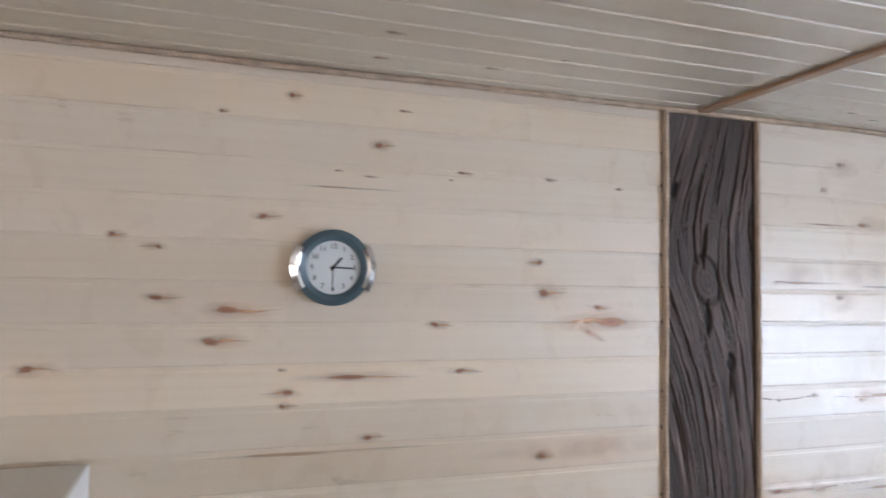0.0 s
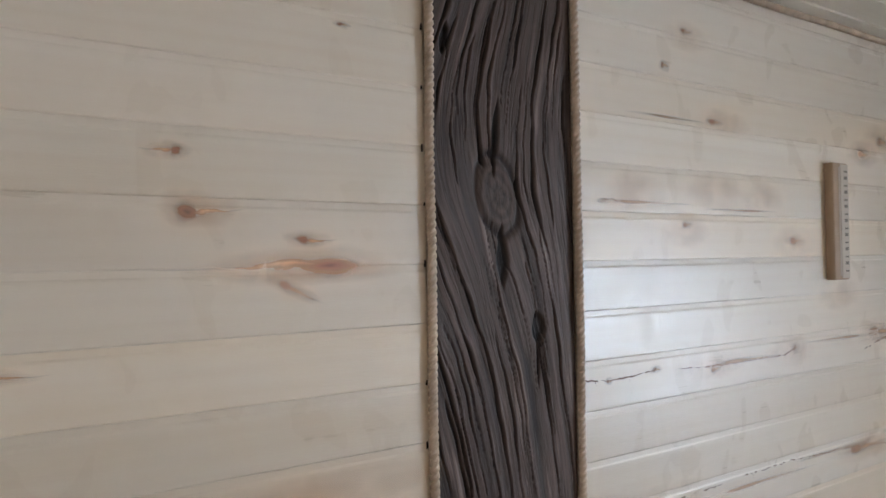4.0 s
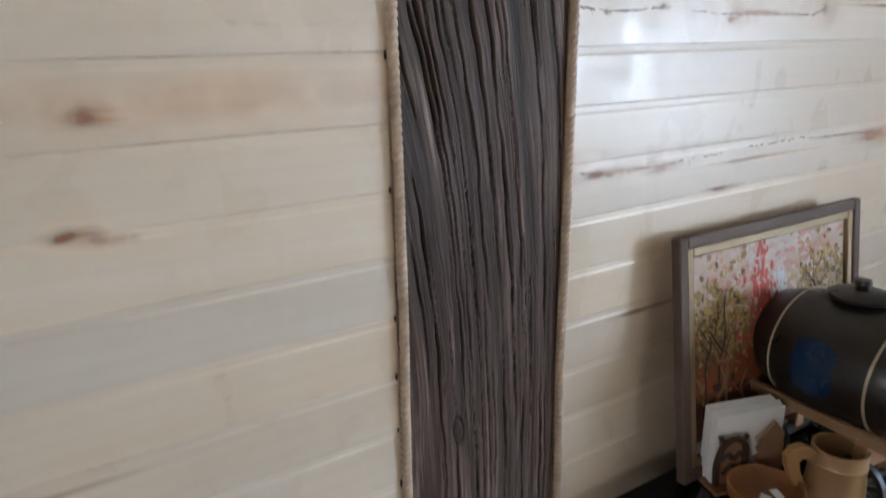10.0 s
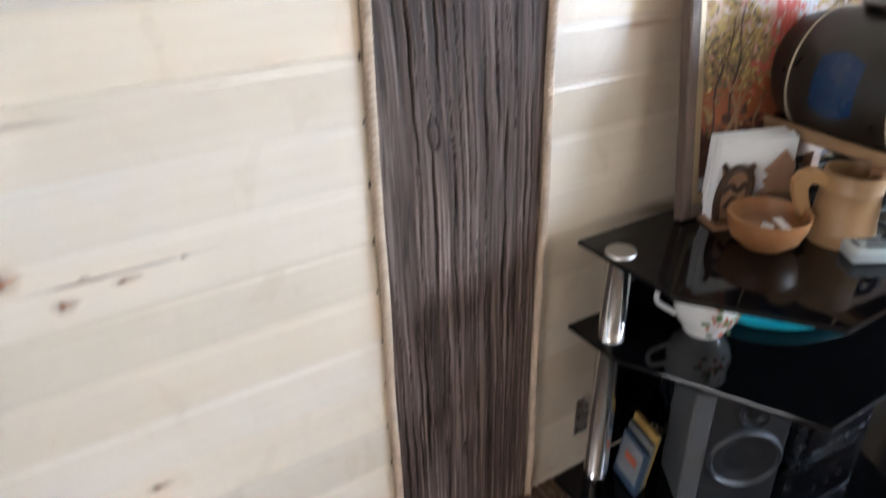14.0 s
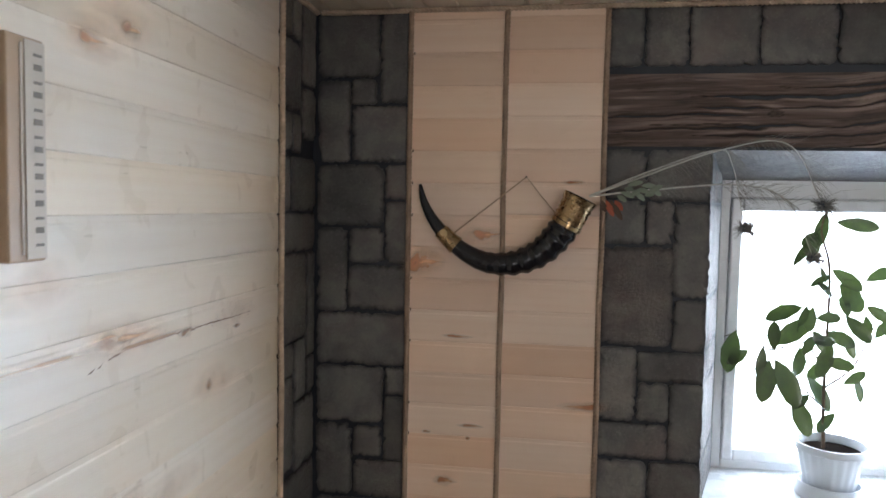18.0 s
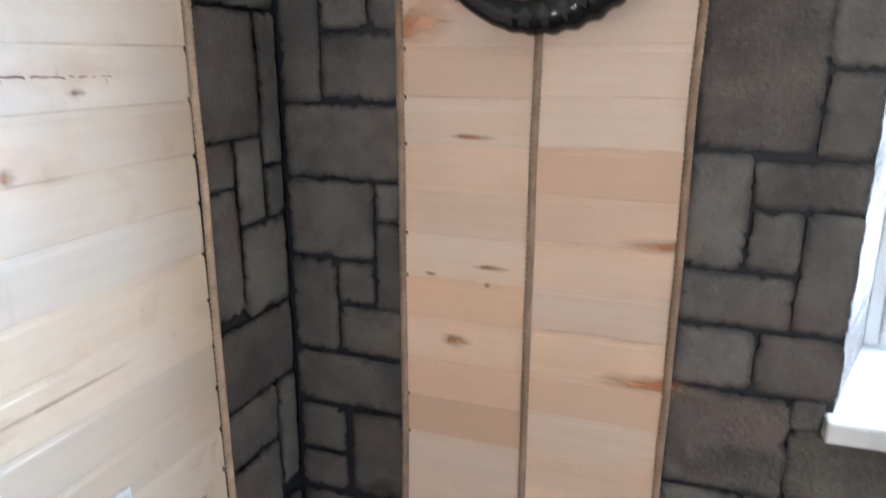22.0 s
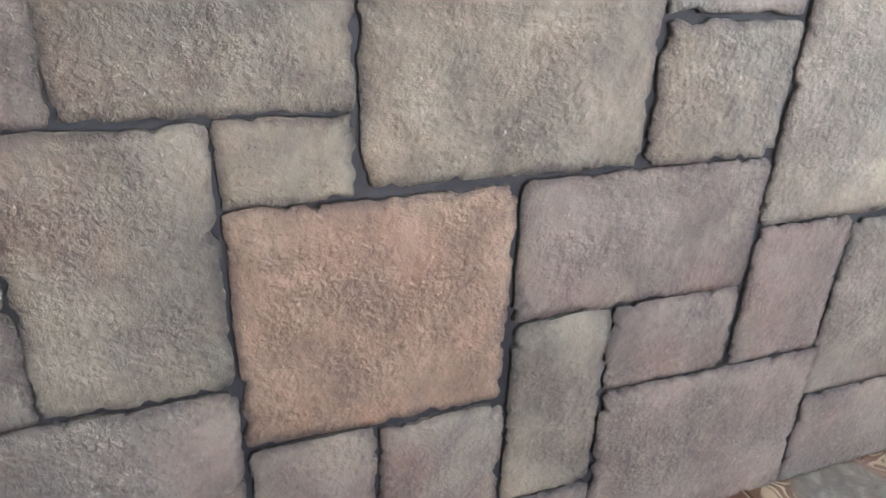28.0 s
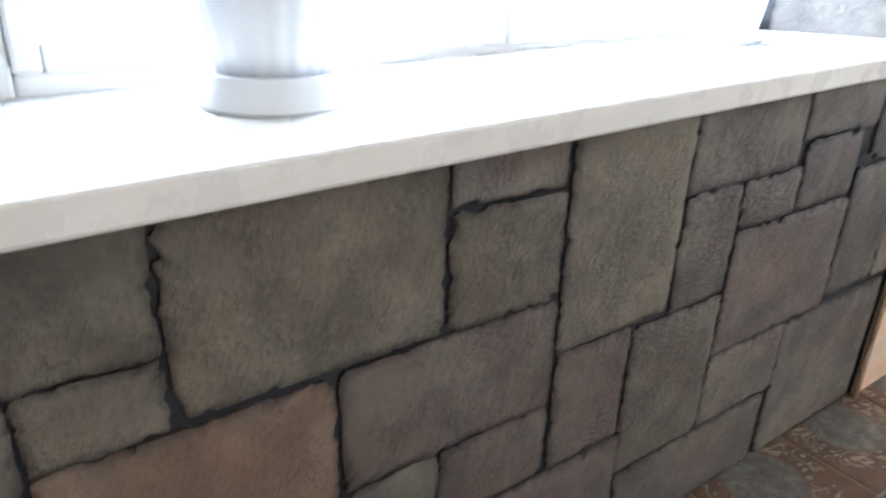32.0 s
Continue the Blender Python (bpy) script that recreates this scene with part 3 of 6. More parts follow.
def carved(name, wide, tall, stream, cracks, knots, voids, label, step=0.0017, low=None, lift=0.0):
    """A carved slab in the x-z plane facing -y: plates of grain between long cracks that follow the stream lines and
    part round the knots; grain also holds painted shade of the hollows.
    """
    nx, nz = int(wide / step), int(tall / (step * 2.4))
    xs, zs = np.meshgrid(np.linspace(0, wide, nx), np.linspace(0, tall, nz))

    def level(x, z):
        s = stream(x, z)
        for kx, kz, kw, kh, _ in knots:
            dx, dz = (x - kx) / kw, (z - kz) / kh
            s = s + kw * 0.85 * dx * np.exp(-np.abs(dx) * 0.55) / (dx * dx + dz * dz * 0.5 + 0.6)
        return s

    s = level(xs, zs)
    s = s + 0.006 * noise_field(xs * 14.0, zs * 5.0, 8.8) + 0.0022 * noise_field(xs * 45.0, zs * 16.0, 4.4)
    fine = noise_field(s * 100.0, zs * 3.2, 7.7)
    swell = noise_field(s * 34.0, zs * 2.0, 9.7)
    dash = np.clip(noise_field(s * 95.0, zs * 7.0, 11.5) * 3.0 - 0.55, 0, 1) * np.clip(noise_field(s * 16.0, zs * 5.0, 2.5) * 2.0 + 0.6, 0, 1)
    under = low(zs) if low else 0.4 + 0 * zs
    grain = 0.54 + lift + 0.17 * under + 0.26 * swell + (0.16 + 0.16 * under) * fine + 0.34 * dash - 0.3 * np.clip(1 - np.abs(fine) * 7, 0, 1) * (0.35 + 0.65 * under)
    depth = 0.0022 * swell + (0.0007 + 0.0009 * under) * fine + 0.0008 * dash
    thick = np.clip(0.85 + 1.1 * noise_field(xs * 30.0, zs * 7.0, 12.5), 0.35, 1.6)
    for x0, z0, up, down, width in cracks:
        s0 = float(level(np.array([x0]), np.array([z0]))[0])
        run = np.clip(np.minimum((z0 + up - zs) / (up * 0.35), (zs - z0 + down) / (down * 0.35)), 0, 1)
        wob = 0.0016 * np.sin(zs * 31 + x0 * 90) + 0.001 * np.sin(zs * 83 + x0 * 40)
        d = (s - s0 + wob) / (0.95 * width * (0.4 + 0.6 * run) * thick)
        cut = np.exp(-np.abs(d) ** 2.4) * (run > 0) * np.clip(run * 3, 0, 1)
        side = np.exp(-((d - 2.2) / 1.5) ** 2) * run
        # crack shade painted into the tone, with one lip lightened like a lit edge
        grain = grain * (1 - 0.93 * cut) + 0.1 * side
        depth = depth - 0.009 * cut + 0.0016 * side
    for kx, kz, kw, kh, lean in knots:
        dx = (xs - kx + lean * (zs - kz)) / kw
        dz = (zs - kz) / kh
        d = np.sqrt(dx * dx + dz * dz) + 0.07 * noise_field(xs * 40.0, zs * 40.0, 1.5)
        turn_ = np.arctan2(dz, dx)
        star = np.clip(1 - np.abs(np.sin(turn_ * 3.5 + 3 * noise_field(xs * 30, zs * 30, 6.1))) * 6 * np.clip(d, 0.1, 1), 0, 1) * (d < 0.7)
        inside = np.clip((1.0 - d) * 7, 0, 1)
        rings = np.sin(d * 19 + 1.5 * noise_field(xs * 30.0, zs * 30.0, 4.2))
        grain = grain * (1 - inside) + inside * (0.5 + 0.09 * rings + 0.1 * fine - 0.2 * star)
        depth = depth * (1 - inside) + inside * (0.003 * (1 - d * d) + 0.0004 * rings - 0.001 * star)
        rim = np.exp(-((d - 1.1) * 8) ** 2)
        # groove round the knot is shaded in the tone as well as sunk
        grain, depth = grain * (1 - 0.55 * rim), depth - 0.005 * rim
    for vx, vz, vw, vh, lean in voids:
        along = np.clip(1 - np.abs((zs - vz) / vh) ** 1.6, 0, 1)
        dx = (xs - vx + lean * (zs - vz)) / vw + 0.35 * noise_field(xs * 60.0, zs * 25.0, 3.3)
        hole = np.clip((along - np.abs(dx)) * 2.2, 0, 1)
        # voids get painted shade on top of their depth
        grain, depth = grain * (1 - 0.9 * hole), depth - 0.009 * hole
    hold = np.clip(np.minimum(xs, wide - xs) / 0.008, 0, 1)
    depth = np.clip(depth, -0.0105, 0.008) * hold
    verts = np.stack([xs, 0.004 - depth, zs], -1).reshape(-1, 3)
    idx = np.arange(nx * nz).reshape(nz, nx)
    faces = np.stack([idx[:-1, :-1], idx[:-1, 1:], idx[1:, 1:], idx[1:, :-1]], -1).reshape(-1, 4)
    me = bpy.data.meshes.new(name)
    me.from_pydata(verts.tolist(), [], faces.tolist())
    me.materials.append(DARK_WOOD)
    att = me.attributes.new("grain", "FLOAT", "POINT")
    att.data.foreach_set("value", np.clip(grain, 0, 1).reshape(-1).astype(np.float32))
    att = me.attributes.new("flow", "FLOAT_VECTOR", "POINT")
    att.data.foreach_set("vector", np.stack([s, zs, 0 * s], -1).reshape(-1).astype(np.float32))
    for p in me.polygons:
        p.use_smooth = True
    return tagged(new(name, me), label, "beam", kind="structure")


def post_stream(x, z):
    """The grain leans one way below the large knot, most at the near edge, and the other way above it."""
    heights = np.linspace(0, HIGH, 500)
    up = lambda a, b: np.clip((heights - a) / (b - a), 0, 1)
    slope = 0.02 + 0.24 * up(0.75, 1.2) + 0.26 * up(1.3, 1.6) - 0.5 * up(1.8, 1.95) - 0.5 * up(1.98, 2.14)
    total = np.cumsum(slope) * (heights[1] - heights[0])
    total = np.interp(z, heights, total) - np.interp(1.9, heights, total)
    return x + total * (1 - 2.2 * x)


# long cracks of the post: a point on it (across, height), how far it runs up and down, half width
POST_CRACKS = [
    (0.014, 2.126, 0.2, 0.45, 0.0026), (0.07, 2.115, 0.22, 0.12, 0.0022), (0.1, 2.078, 0.26, 0.33, 0.0026), (0.144, 2.172, 0.2, 0.27, 0.0034), (0.223, 2.10, 0.24, 0.42, 0.003),
    (0.181, 2.2, 0.12, 0.1, 0.0018), (0.262, 2.15, 0.18, 0.2, 0.0022), (0.285, 1.9, 0.2, 0.35, 0.002), (0.19, 1.95, 0.14, 0.1, 0.0014)]
POST_CRACKS += [
    (0.056, 1.732, 0.16, 0.5, 0.003), (0.078, 1.572, 0.2, 0.5, 0.0032), (0.05, 1.461, 0.22, 0.42, 0.0028), (0.155, 1.614, 0.14, 0.36, 0.0024), (0.062, 1.529, 0.13, 0.55, 0.0022),
    (0.046, 1.123, 0.2, 0.42, 0.0028), (0.167, 1.423, 0.22, 0.6, 0.0028), (0.05, 1.421, 0.12, 0.55, 0.0026), (0.228, 1.55, 0.1, 0.6, 0.003), (0.26, 1.62, 0.2, 0.7, 0.0022), (0.205, 1.3, 0.12, 0.3, 0.0018)]
picks = random.Random(31)
for i in range(25):
    POST_CRACKS.append((0.012 + 0.0113 * i + picks.uniform(-0.004, 0.004), picks.uniform(0.15, 0.85), picks.uniform(0.15, 0.4), picks.uniform(0.15, 0.4), picks.uniform(0.0015, 0.0027)))
for i in range(46):
    POST_CRACKS.append((picks.uniform(0.01, 0.29), picks.uniform(0.95, 2.3), picks.uniform(0.05, 0.16), picks.uniform(0.05, 0.16), picks.uniform(0.0009, 0.0019)))
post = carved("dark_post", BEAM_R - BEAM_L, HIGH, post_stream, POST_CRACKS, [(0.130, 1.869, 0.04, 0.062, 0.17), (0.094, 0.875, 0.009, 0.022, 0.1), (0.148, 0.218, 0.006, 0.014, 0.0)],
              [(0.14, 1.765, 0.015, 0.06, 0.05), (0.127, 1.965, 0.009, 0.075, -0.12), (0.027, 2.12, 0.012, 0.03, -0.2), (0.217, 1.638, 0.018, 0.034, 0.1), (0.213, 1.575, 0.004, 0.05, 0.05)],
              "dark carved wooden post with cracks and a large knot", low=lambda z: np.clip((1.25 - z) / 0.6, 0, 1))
post.location = (BEAM_L, NORTH - 0.004, 0)
LINTEL_CRACKS = []
for i in range(26):
    LINTEL_CRACKS.append((picks.uniform(0.012, 0.19), picks.uniform(0.1, 2.15), picks.uniform(0.12, 0.5), picks.uniform(0.12, 0.5), picks.uniform(0.002, 0.0055)))
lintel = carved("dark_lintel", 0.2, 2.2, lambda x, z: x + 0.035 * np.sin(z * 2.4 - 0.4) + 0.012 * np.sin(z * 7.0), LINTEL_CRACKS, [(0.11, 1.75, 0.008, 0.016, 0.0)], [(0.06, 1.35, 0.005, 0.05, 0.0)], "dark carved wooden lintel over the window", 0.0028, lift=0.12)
lintel.matrix_world = Matrix.Translation((EAST - 0.002, PANEL_R - 0.005 - 2.2, 2.158)) @ Matrix(((0, 1, 0, 0), (0, 0, 1, 0), (-1, 0, 0, 0), (0, 0, 0, 1)))

# ---- stones of the plaster wall: y low, z low, y high, z high ----
UNDER_SILL = [
    (0.879, 0.884, 0.924, 0.934), (0.933, 0.727, 1.148, 0.925), (0.664, 0.729, 0.922, 0.879), (0.313, 0.645, 0.648, 0.879), (0.107, 0.819, 0.294, 0.879), (0.101, 0.641, 0.292, 0.802),
    (-0.177, 0.538, 0.083, 0.893), (1.004, 0.553, 1.148, 0.706), (0.999, 0.419, 1.148, 0.540), (0.806, 0.422, 0.988, 0.712), (0.664, 0.636, 0.790, 0.715),
    (0.098, 0.446, 0.454, 0.626), (-0.090, 0.305, 0.076, 0.524), (-0.350, 0.205, -0.104, 0.515), (0.804, 0.012, 1.145, 0.405),
    (0.643, 0.006, 0.788, 0.315), (0.464, 0.134, 0.628, 0.310), (0.521, 0.006, 0.627, 0.122), (0.306, 0.006, 0.502, 0.126), (0.313, 0.138, 0.447, 0.433)]
UNDER_SILL_FAR = [
    (0.099, 0.306, 0.300, 0.434), (-0.104, 0.008, 0.294, 0.290), (-0.611, 0.008, -0.118, 0.190), (-0.513, 0.752, -0.192, 0.9), (-0.347, 0.528, -0.194, 0.740),
    (-0.540, 0.655, -0.360, 0.740), (-0.775, 0.380, -0.365, 0.640), (-0.760, 0.655, -0.555, 0.790), (-0.810, 0.804, -0.530, 0.905), (-1.000, 0.395, -0.790, 0.700),
    (-0.630, 0.205, -0.362, 0.368), (-1.090, 0.008, -0.640, 0.365), (-1.090, 0.720, -0.830, 0.908), (-1.095, 0.395, -1.010, 0.700), (-1.095, 0.890, -1.03, 1.1)]
ORANGE_STONE = (0.473, 0.332, 0.790, 0.622)
BY_PANEL = [
    (1.060, 2.185, 1.146, 2.345), (0.940, 2.185, 1.045, 2.345), (0.755, 2.185, 0.928, 2.345), (0.560, 2.185, 0.742, 2.345), (0.330, 2.185, 0.545, 2.345),
    (1.040, 1.820, 1.146, 1.942), (0.864, 1.812, 1.028, 1.942), (1.040, 1.690, 1.146, 1.802), (0.962, 1.690, 1.026, 1.798), (0.864, 1.540, 0.948, 1.794),
    (0.956, 1.402, 1.146, 1.670), (0.866, 1.390, 0.942, 1.522), (1.050, 1.180, 1.146, 1.382), (0.866, 1.300, 1.036, 1.372), (0.958, 1.182, 1.034, 1.284),
    (0.864, 1.074, 0.944, 1.284), (0.958, 1.074, 1.146, 1.164), (1.012, 0.946, 1.146, 1.054), (0.864, 0.946, 0.998, 1.054), (0.1, 2.185, 0.315, 2.345), (-0.2, 2.185, 0.085, 2.345)]
BY_CORNER = [
    (1.812, 2.160, 1.99, 2.345), (1.718, 2.085, 1.800, 2.345), (1.900, 1.910, 1.99, 2.145), (1.818, 2.082, 1.888, 2.146), (1.718, 1.912, 1.886, 2.068),
    (1.792, 1.722, 1.99, 1.894), (1.718, 1.800, 1.780, 1.894), (1.718, 1.612, 1.780, 1.786), (1.904, 1.462, 1.99, 1.706), (1.792, 1.612, 1.892, 1.706),
    (1.718, 1.468, 1.892, 1.596), (1.718, 1.302, 1.99, 1.450), (1.788, 1.125, 1.99, 1.288), (1.718, 1.216, 1.776, 1.288), (1.718, 1.005, 1.776, 1.200),
    (1.884, 0.896, 1.99, 1.108), (1.794, 1.018, 1.870, 1.104), (1.718, 0.896, 1.870, 1.000), (1.718, 0.758, 1.99, 0.876), (1.876, 0.628, 1.99, 0.738),
    (1.718, 0.524, 1.850, 0.738), (1.876, 0.524, 1.99, 0.610), (1.830, 0.330, 1.99, 0.500), (1.718, 0.36, 1.812, 0.500)]
CORNER_LOW = [(1.718, 0.17, 1.85, 0.34), (1.865, 0.01, 1.99, 0.315), (1.718, 0.01, 1.85, 0.15)]
RETURN_UPPER = [
    (3.315, 2.235, 3.385, 2.345), (3.400, 2.235, 3.455, 2.345), (3.470, 2.125, 3.578, 2.345), (3.315, 2.040, 3.455, 2.215), (3.475, 1.970, 3.578, 2.105),
    (3.315, 1.930, 3.388, 2.022), (3.404, 1.925, 3.458, 2.022), (3.315, 1.765, 3.376, 1.905), (3.394, 1.765, 3.578, 1.905), (3.315, 1.650, 3.578, 1.748),
    (3.315, 1.400, 3.505, 1.635), (3.522, 1.335, 3.578, 1.635), (3.315, 1.305, 3.410, 1.385), (3.425, 1.222, 3.505, 1.385), (3.522, 1.222, 3.578, 1.320),
    (3.315, 1.040, 3.408, 1.290), (3.425, 1.020, 3.578, 1.205)]
RETURN_LOWER = [
    (3.315, 0.840, 3.578, 1.005), (3.315, 0.700, 3.500, 0.825), (3.515, 0.560, 3.578, 0.825), (3.315, 0.520, 3.500, 0.685), (3.315, 0.300, 3.400, 0.505),
    (3.415, 0.260, 3.578, 0.505), (3.315, 0.010, 3.45, 0.285), (3.465, 0.010, 3.578, 0.245)]


def stone_mesh(w, h, seed, material, proud=0.009, grow=0.006, soft=0.3):
    """A rough block face w by h in the x-z plane, facing -y, with nibbled edges and a rounded rim."""
    rnd = random.Random(seed)
    off = Vector((rnd.uniform(0, 50), rnd.uniform(0, 50), rnd.uniform(0, 50)))
    gap = 0.0048
    line = []
    sides = (((0, 0), (w, 0)), ((w, 0), (w, h)), ((w, h), (0, h)), ((0, h), (0, 0)))
    for (ax, az), (bx, bz) in sides:
        long_ = math.hypot(bx - ax, bz - az)
        count = max(6, min(80, int(long_ / gap)))
        for i in range(count):
            line.append(Vector((ax + (bx - ax) * i / count, 0, az + (bz - az) * i / count)))
    mid = Vector((w / 2, 0, h / 2))
    round_ = soft / 3 * min(w, h, 0.12)
    out = []
    for p in line:
        n = noise.noise(p * 22 + off) * 0.0035 + max(0.0, noise.noise(p * 62 + off) - 0.05) * 0.013 + noise.noise(p * 170 + off) * 0.0016
        inward = Vector((max(-1, min(1, (mid.x - p.x) / (w / 2))), 0, max(-1, min(1, (mid.z - p.z) / (h / 2)))))
        q = p + inward * (n - grow)
        cx, cz = min(p.x, w - p.x), min(p.z, h - p.z)
        if cx < round_ and cz < round_:
            q += inward * (round_ - max(cx, cz)) * soft
        out.append(q)
    bm = bmesh.new()
    rims = bm.verts.layers.float.new("rim")
    rings = []
    for depth, pull, value in ((proud, 0.0, 0.0), (0.002, 0.0, 0.0), (0.0, 0.0035, 0.2), (-0.001, 0.02, 1.0)):
        ring = []
        for p in out:
            way = Vector((max(-1, min(1, (mid.x - p.x) / 0.05)), 0, max(-1, min(1, (mid.z - p.z) / 0.05))))
            limit = min(pull, 0.35 * min(w, h))
            v = bm.verts.new(p + way * limit + Vector((0, depth, 0)))
            v[rims] = value
            ring.append(v)
        rings.append(ring)
    n = len(out)
    for a, b in zip(rings, rings[1:]):
        for k in range(n):
            bm.faces.new((a[k], a[(k + 1) % n], b[(k + 1) % n], b[k]))
    bm.faces.new(rings[-1])
    return mesh_of(bm, material, "stone", True, 50)


STONE_TONES = {}
for tone, corners in ((STONE_CREAM, ((0.313, 0.645), (0.101, 0.641), (-0.177, 0.538), (0.664, 0.636))), (STONE_OLIVE, ((0.664, 0.729), (0.806, 0.422), (0.313, 0.138), (-0.350, 0.205))),
                      (STONE_ROSE, ((0.098, 0.446), (-0.090, 0.305), (0.099, 0.306), (-0.104, 0.008), (0.933, 0.727), (-0.775, 0.380), (0.956, 1.402)))):
    for corner in corners:
        STONE_TONES[corner] = tone
FACE_EAST = Matrix(((0, 1, 0, 0), (-1, 0, 0, 0), (0, 0, 1, 0), (0, 0, 0, 1)))


def lay_stones(parent, rects, face, material=None, grow=0.006, soft=0.3):
    for i, (a0, z0, a1, z1) in enumerate(rects):
        tone = material or STONE_TONES.get((a0, z0), STONE_SMOOTH if soft > 0.3 else STONE)
        ob = new("stone", stone_mesh(a1 - a0, z1 - z0, round(a0 * 977 + z0 * 331, 3), tone, grow=grow, soft=soft))
        ob.matrix_world = Matrix.Translation((EAST, a1, z0)) @ FACE_EAST if face == "east" else Matrix.Translation((a0, NORTH - 0.001, z0))
        ob.parent = parent


for rects in (UNDER_SILL, UNDER_SILL_FAR):
    lay_stones(wall_east, rects, "east")
lay_stones(wall_east, BY_PANEL, "east", grow=0.006, soft=0.4)
for rects in (BY_CORNER, CORNER_LOW):
    lay_stones(wall_east, rects, "east", grow=0.0045, soft=0.4)
lay_stones(wall_east, [ORANGE_STONE], "east", STONE_ORANGE)
for rects in (RETURN_UPPER, RETURN_LOWER):
    lay_stones(wall_north, rects, "north", grow=0.0045, soft=0.4)
# stones on the slanting sides of the window opening
for z0, z1 in ((0.93, 1.054), (1.074, 1.284), (1.30, 1.372), (1.39, 1.522), (1.54, 1.794), (1.812, 1.90)):
    for start, end in (((EAST + 0.012, OPEN_L - 0.002), (GLASS_X - 0.06, BACK_L + 0.016)), ((GLASS_X - 0.06, BACK_R - 0.016), (EAST + 0.012, OPEN_R + 0.002))):
        way = Vector((end[0] - start[0], end[1] - start[1], 0))
        ob = new("stone", stone_mesh(way.length, z1 - z0, z0 * 71 + start[1], STONE))
        ob.matrix_world = Matrix.Translation((*start, z0)) @ Matrix.Rotation(math.atan2(way.y, way.x), 4, "Z")
        ob.parent = wall_east

# ---- ropes ----
EDGE = NORTH - 0.006
rope("rope_trim", [(BEAM_L - 0.007, EDGE, 0.0), (BEAM_L - 0.007, EDGE, HIGH - 0.012)], "jute rope along the dark post")
rope("rope_trim", [(BEAM_R + 0.007, EDGE, 0.0), (BEAM_R + 0.007, EDGE, HIGH - 0.012)], "jute rope along the dark post")
rope("rope_trim", [(WEST, EDGE, HIGH - 0.008), (EAST - 0.01, EDGE, HIGH - 0.008)], "jute rope between pine wall and ceiling")
rope("rope_trim", [(WOOD_END + 0.007, EDGE, 0.0), (WOOD_END + 0.007, EDGE, HIGH - 0.012)], "jute rope where boards meet stone")
for y in (PANEL_L, PANEL_M, PANEL_R, -1.11, -1.385, -1.66):
    rope("rope_trim", [(EAST - 0.016, y, 0.0), (EAST - 0.016, y, HIGH - 0.012)], "brown jute rope along the pine wall panel", material=ROPE_BROWN)
rope("rope_trim", [(EAST - 0.012, NORTH - 0.02, HIGH - 0.008), (EAST - 0.012, SOUTH, HIGH - 0.008)], "jute rope between stone wall and ceiling")

# ---- window ----
window = thing("window_1", None, "white plastic window with bright overcast light behind it", "window", kind="structure")
FX = GLASS_X


def bar(name, y0, z0, y1, z1, x0=FX, x1=FX + 0.06, parent=None, bevel=0.006):
    return part(name, one_box((x0, min(y0, y1), min(z0, z1)), (x1, max(y0, y1), max(z0, z1)), bevel), PVC, parent or window)


W0, W1, WB, WT = BACK_L, BACK_R, 0.90, BACK_T
FRAME_SIDE, STILE = 0.03, 0.036
bar("frame", W0 + 0.02, WB, W0 - FRAME_SIDE, WT + 0.03)
bar("frame", W1 - 0.02, WB, W1 + FRAME_SIDE, WT + 0.03)
bar("frame", W0 - FRAME_SIDE, WT - 0.06, W1 + FRAME_SIDE, WT + 0.03)
bar("frame", W0 - FRAME_SIDE, WB - 0.02, W1 + FRAME_SIDE, WB + 0.05)
MID = (W0 + W1) / 2
bar("mullion", MID + 0.035, WB + 0.05, MID - 0.035, WT - 0.06)
for a, b in ((W0 - FRAME_SIDE, MID + 0.035), (MID - 0.035, W1 + FRAME_SIDE)):
    sash = thing("sash")
    sash.parent = window
    for y0, z0, y1, z1 in ((a, WB + 0.05, a - STILE, WT - 0.06), (b, WB + 0.05, b + STILE, WT - 0.06), (a - STILE, WT - 0.1, b + STILE, WT - 0.06), (a - STILE, WB + 0.05, b + STILE, WB + 0.09)):
        bar("sash_bar", y0, z0, y1, z1, FX - 0.012, FX + 0.05, sash)
    pane = part("pane", one_box((FX + 0.018, min(a, b) + STILE, WB + 0.09), (FX + 0.022, max(a, b) - STILE, WT - 0.1)), GLASS, sash)
    pane.visible_shadow = False
SILL_TOP, TIP = 0.918, 0.019
bm = one_box((EAST - 0.032, OPEN_R - 0.015, 0.874), (FX + 0.01, OPEN_L + 0.016, SILL_TOP), 0.006)
for v in bm.verts:
    v.co.z += (OPEN_L - v.co.y) * TIP
solo("window_sill", bm, PVC, "thick white plastic window sill", "window sill", kind="structure")
# unseen west window, added to go with the fill lamp
west = thing("window_2", None, "unseen white framed window added round the west fill light", "window", kind="structure")
for lo, hi in (((-0.1, -0.6, 0.85), (-0.04, -0.53, 2.05)), ((-0.1, 0.93, 0.85), (-0.04, 1.0, 2.05)), ((-0.1, -0.53, 1.98), (-0.04, 0.93, 2.05)), ((-0.1, -0.53, 0.85), (-0.04, 0.93, 0.92)), ((-0.1, 0.17, 0.92), (-0.04, 0.23, 1.98))):
    part("frame", one_box((WEST + lo[0], lo[1] - 1.3, lo[2]), (WEST + hi[0], hi[1] - 1.3, hi[2]), 0.005), PVC, west)
south = thing("window_3", None, "white framed window in the south wall", "window", kind="structure")
